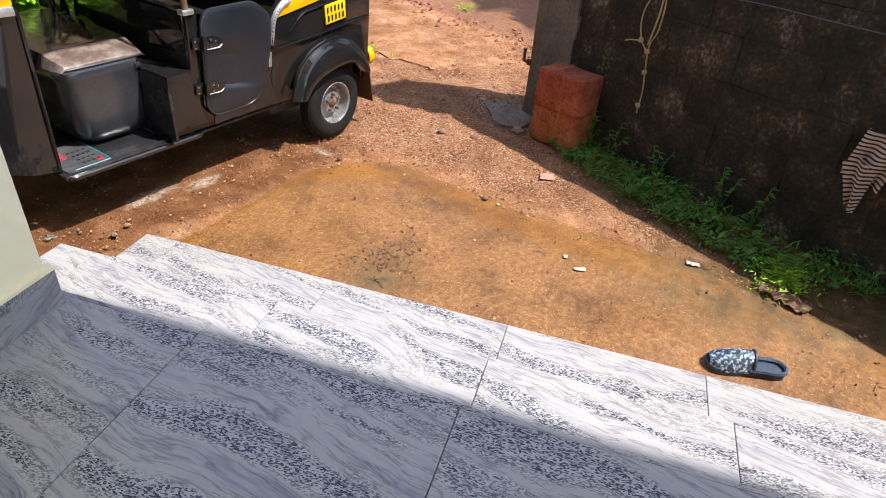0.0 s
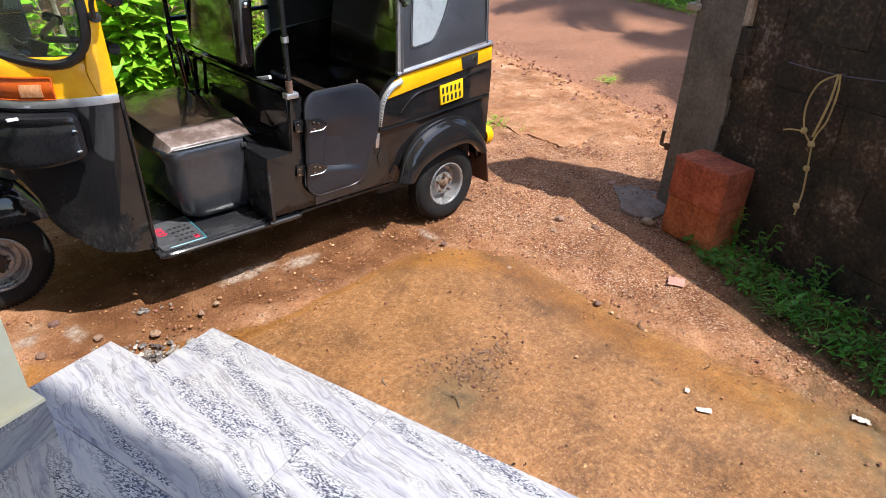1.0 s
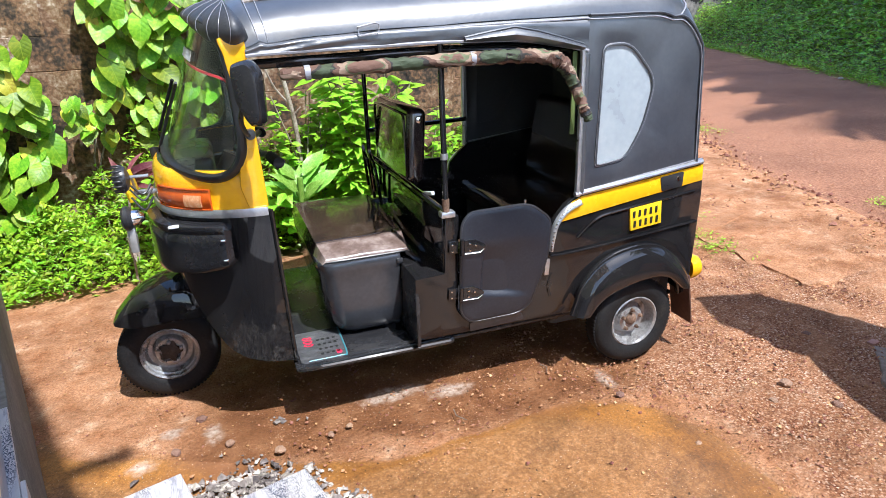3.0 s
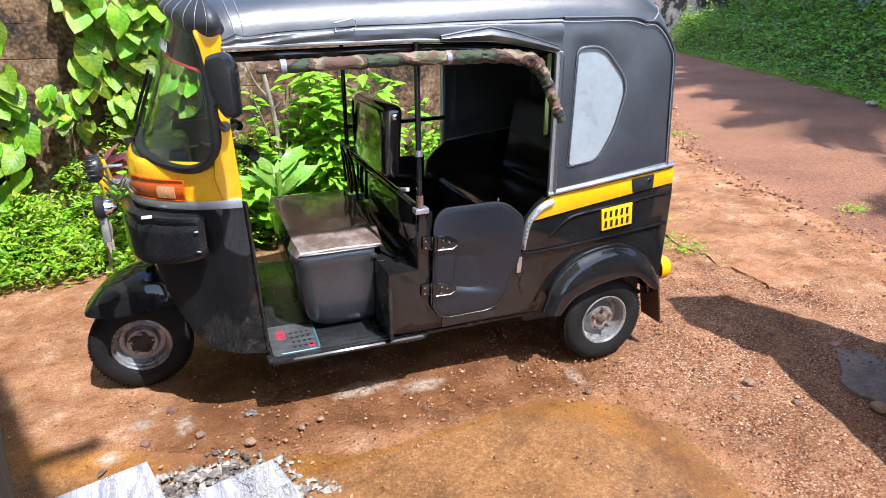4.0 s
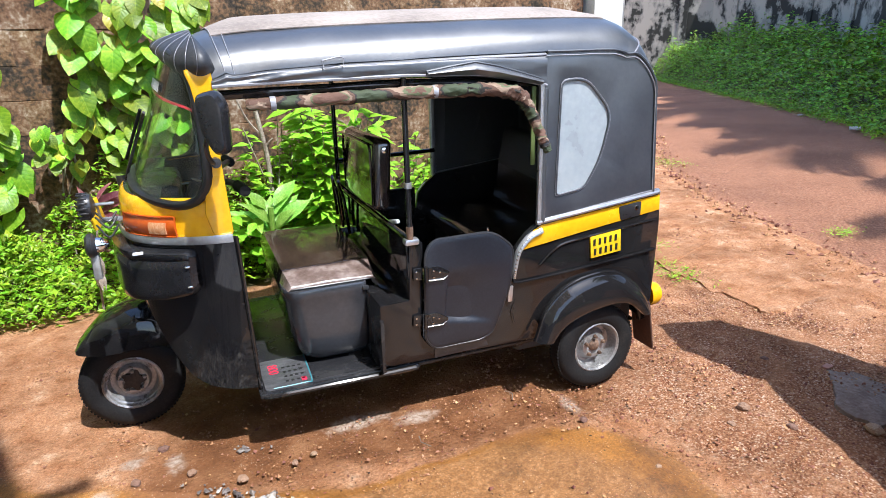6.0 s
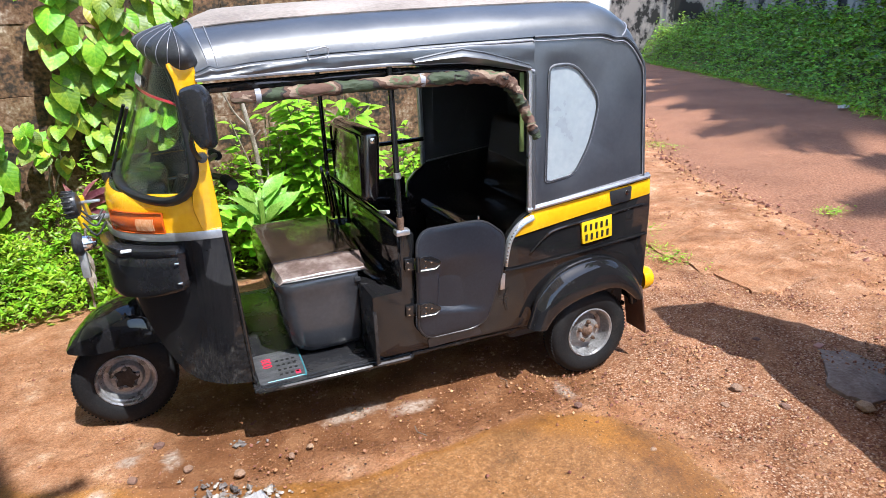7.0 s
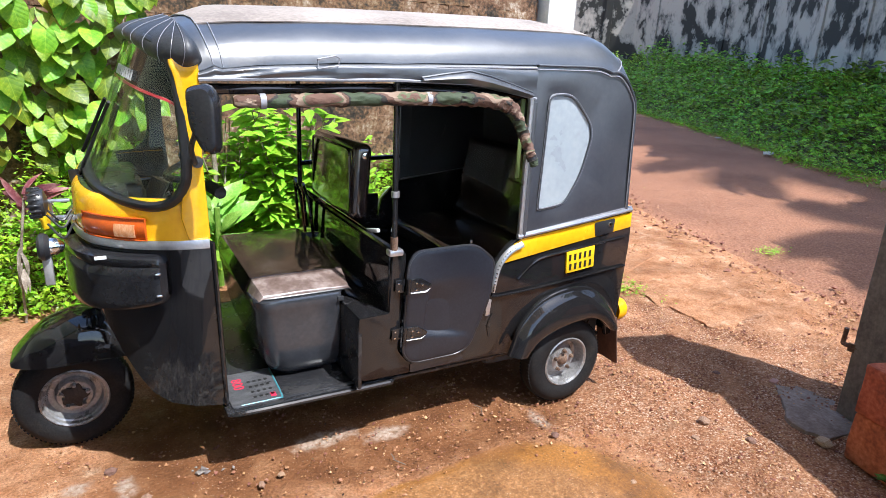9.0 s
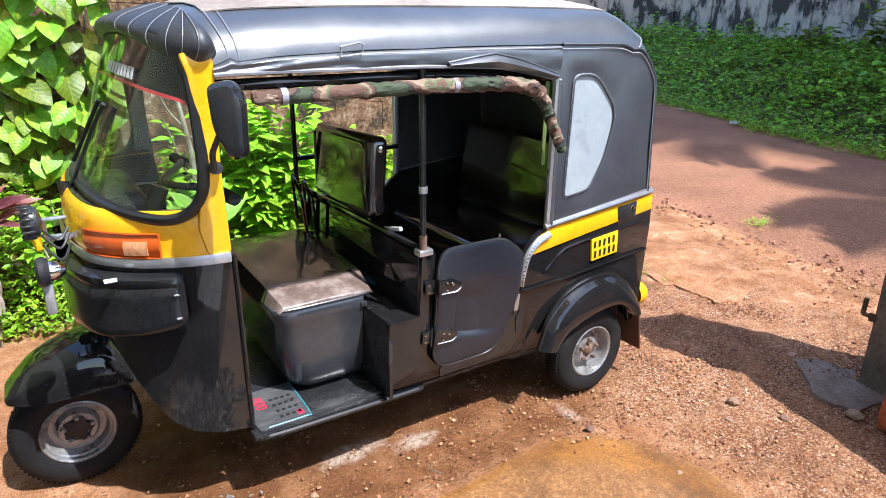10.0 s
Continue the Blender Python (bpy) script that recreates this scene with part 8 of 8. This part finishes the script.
def crumple(name, x, y, w, h, mat, label, category, turn=0.0, lift=0.02, seed=1):
    rows = []
    for i in range(11):
        row = []
        for j in range(9):
            u, v = i / 10 - 0.5, j / 8 - 0.5
            k = noise.noise(Vector((u * 5 + seed, v * 5, seed)))
            row.append((u * w * (1 + 0.2 * k), v * h * (1 + 0.25 * k), 0.002 + lift * abs(k) + 0.3 * lift * (noise.noise(Vector((u * 12, v * 12, seed))) + 0.4)))
        rows.append(row)
    bm = thicken(grid(rows), 0.0008)
    me = finish(bm, name, mat, True)
    ob = new(name, me)
    ob.location = (x, y, float(ground_height(x, y)) + 0.004)
    ob.rotation_euler = (0, 0, turn)
    return tagged(ob, label, category)


crumple("cloth_rag", 0.03, -2.50, 0.20, 0.10, RAG, "crumpled brown rag lying on the soil", "rag", 1.2, 0.05, 2)
crumple("pink_paper", 0.384, -1.205, 0.075, 0.075, PINK_PAPER, "faded pink square of paper on the gravel", "paper", 0.5, 0.004, 3)
crumple("paper_scrap", -0.335, -1.712, 0.050, 0.022, PAPER, "small white paper scrap on wet clay", "paper scrap", 2.2, 0.006, 4)
crumple("paper_scrap", 0.042, -2.105, 0.055, 0.028, PAPER, "crumpled white paper scrap on the gravel", "paper scrap", 1.9, 0.010, 5)
crumple("paper_scrap", -0.285, -1.62, 0.025, 0.016, PAPER, "tiny white paper scrap on wet clay", "paper scrap", 0.3, 0.006, 6)
crumple("road_litter", 7.15, 3.87, 0.16, 0.12, PAPER, "white litter at the far edge of the road", "litter", 0.3, 0.07, 7)
crumple("road_litter", 8.2, 5.6, 0.10, 0.08, PAPER, "small white litter beside the weeds", "litter", 0.8, 0.05, 8)


def build_twigs():
    rng = random.Random(12)
    for k in range(14):
        n_, e_ = rng.uniform(-1.5, 0.1), rng.uniform(-0.3, 2.2)
        p = porch(n_, e_)
        a = rng.uniform(0, 6.28)
        L = rng.uniform(0.02, 0.05)
        z = float(ground_height(p.x, p.y)) + 0.010
        q = [(p.x, p.y, z), (p.x + L * math.cos(a), p.y + L * math.sin(a), z + 0.004), (p.x + 1.8 * L * math.cos(a + 0.4), p.y + 1.8 * L * math.sin(a + 0.4), z)]
        solid("twig", tube(q, 0.0022, 5), BARK, "short dry twig on the soil", "twig", "twigs on the yard", at=q[0])


build_twigs()


def build_wall_hangings():
    wire = thing("wire", wall_point(1.2, 0.03, 1.0), "thin blue-grey wire strung along the wall", "wire")
    part("strand", tube(smooth_path([wall_point(0.60, 0.01, 0.965), wall_point(0.87, 0.035, 0.972), wall_point(1.3, 0.035, 1.014), wall_point(1.9, 0.035, 1.015), wall_point(3.2, 0.03, 1.03)], 6), 0.0028, 5), WIRE, wire)
    part("nail", tube([wall_point(0.87, -0.03, 0.975), wall_point(0.87, 0.045, 0.978)], 0.004, 6), HUB, wire)
    rope = thing("rope", wall_point(0.87, 0.04, 0.9), "knotted yellow coir rope hanging on the wall", "rope")
    part("strand", tube(smooth_path([wall_point(0.875, 0.042, 0.978), wall_point(0.89, 0.045, 0.90), wall_point(0.885, 0.045, 0.78), wall_point(0.855, 0.045, 0.69), wall_point(0.87, 0.045, 0.56), wall_point(0.885, 0.045, 0.45), wall_point(0.88, 0.042, 0.33)], 6), 0.0042, 6), ROPE, rope)
    part("strand", tube(smooth_path([wall_point(0.868, 0.042, 0.976), wall_point(0.80, 0.05, 0.92), wall_point(0.775, 0.05, 0.82), wall_point(0.80, 0.05, 0.72), wall_point(0.85, 0.045, 0.66)], 6), 0.0042, 6), ROPE, rope)
    part("strand", tube(smooth_path([wall_point(0.872, 0.05, 0.976), wall_point(0.875, 0.055, 0.86), wall_point(0.85, 0.052, 0.70)], 6), 0.005, 6), ROPE, rope)
    part("loose_end", tube(smooth_path([wall_point(0.80, 0.05, 0.71), wall_point(0.74, 0.05, 0.70), wall_point(0.70, 0.045, 0.685)], 4), 0.004, 6), ROPE, rope)
    for s, z in ((0.853, 0.665), (0.868, 0.558), (0.80, 0.712), (0.88, 0.375)):
        bm = bmesh.new()
        bmesh.ops.create_icosphere(bm, subdivisions=2, radius=0.015, matrix=Matrix.Translation(wall_point(s, 0.048, z)))
        for v in bm.verts:
            v.co += Vector((1, 1, 1)) * 0.005 * noise.noise(v.co * 90)
        part("knot", bm, ROPE, rope)
    cloth = thing("striped_cloth", wall_point(2.05, 0.05, 0.6), "striped cream and black cloth hanging on the wall", "cloth")
    rows = []
    for i in range(15):
        t = i / 14
        row = []
        for j in range(13):
            u = j / 12
            z = 0.66 - 0.22 * t - 0.02 * u
            s = 1.985 + 0.17 * u - 0.03 * t
            row.append(wall_point(s, 0.045 + 0.022 * math.sin(11 * u + 3 * t) * (0.3 + t), z))
        rows.append(row)
    part("upper_fold", thicken(grid(rows), 0.003), CLOTH, cloth)
    rows = []
    for i in range(13):
        t = i / 12
        row = []
        for j in range(11):
            u = j / 10
            wdt = 0.13 * (1 - 0.75 * t)
            s = 1.955 + 0.08 * t + wdt * u
            z = 0.50 - 0.18 * t - 0.03 * u + 0.05 * math.sin(3 * u) * (1 - t)
            row.append(wall_point(s, 0.066 + 0.02 * math.sin(9 * u + 2), z))
        rows.append(row)
    part("lower_fold", thicken(grid(rows), 0.003), CLOTH, cloth)


build_wall_hangings()
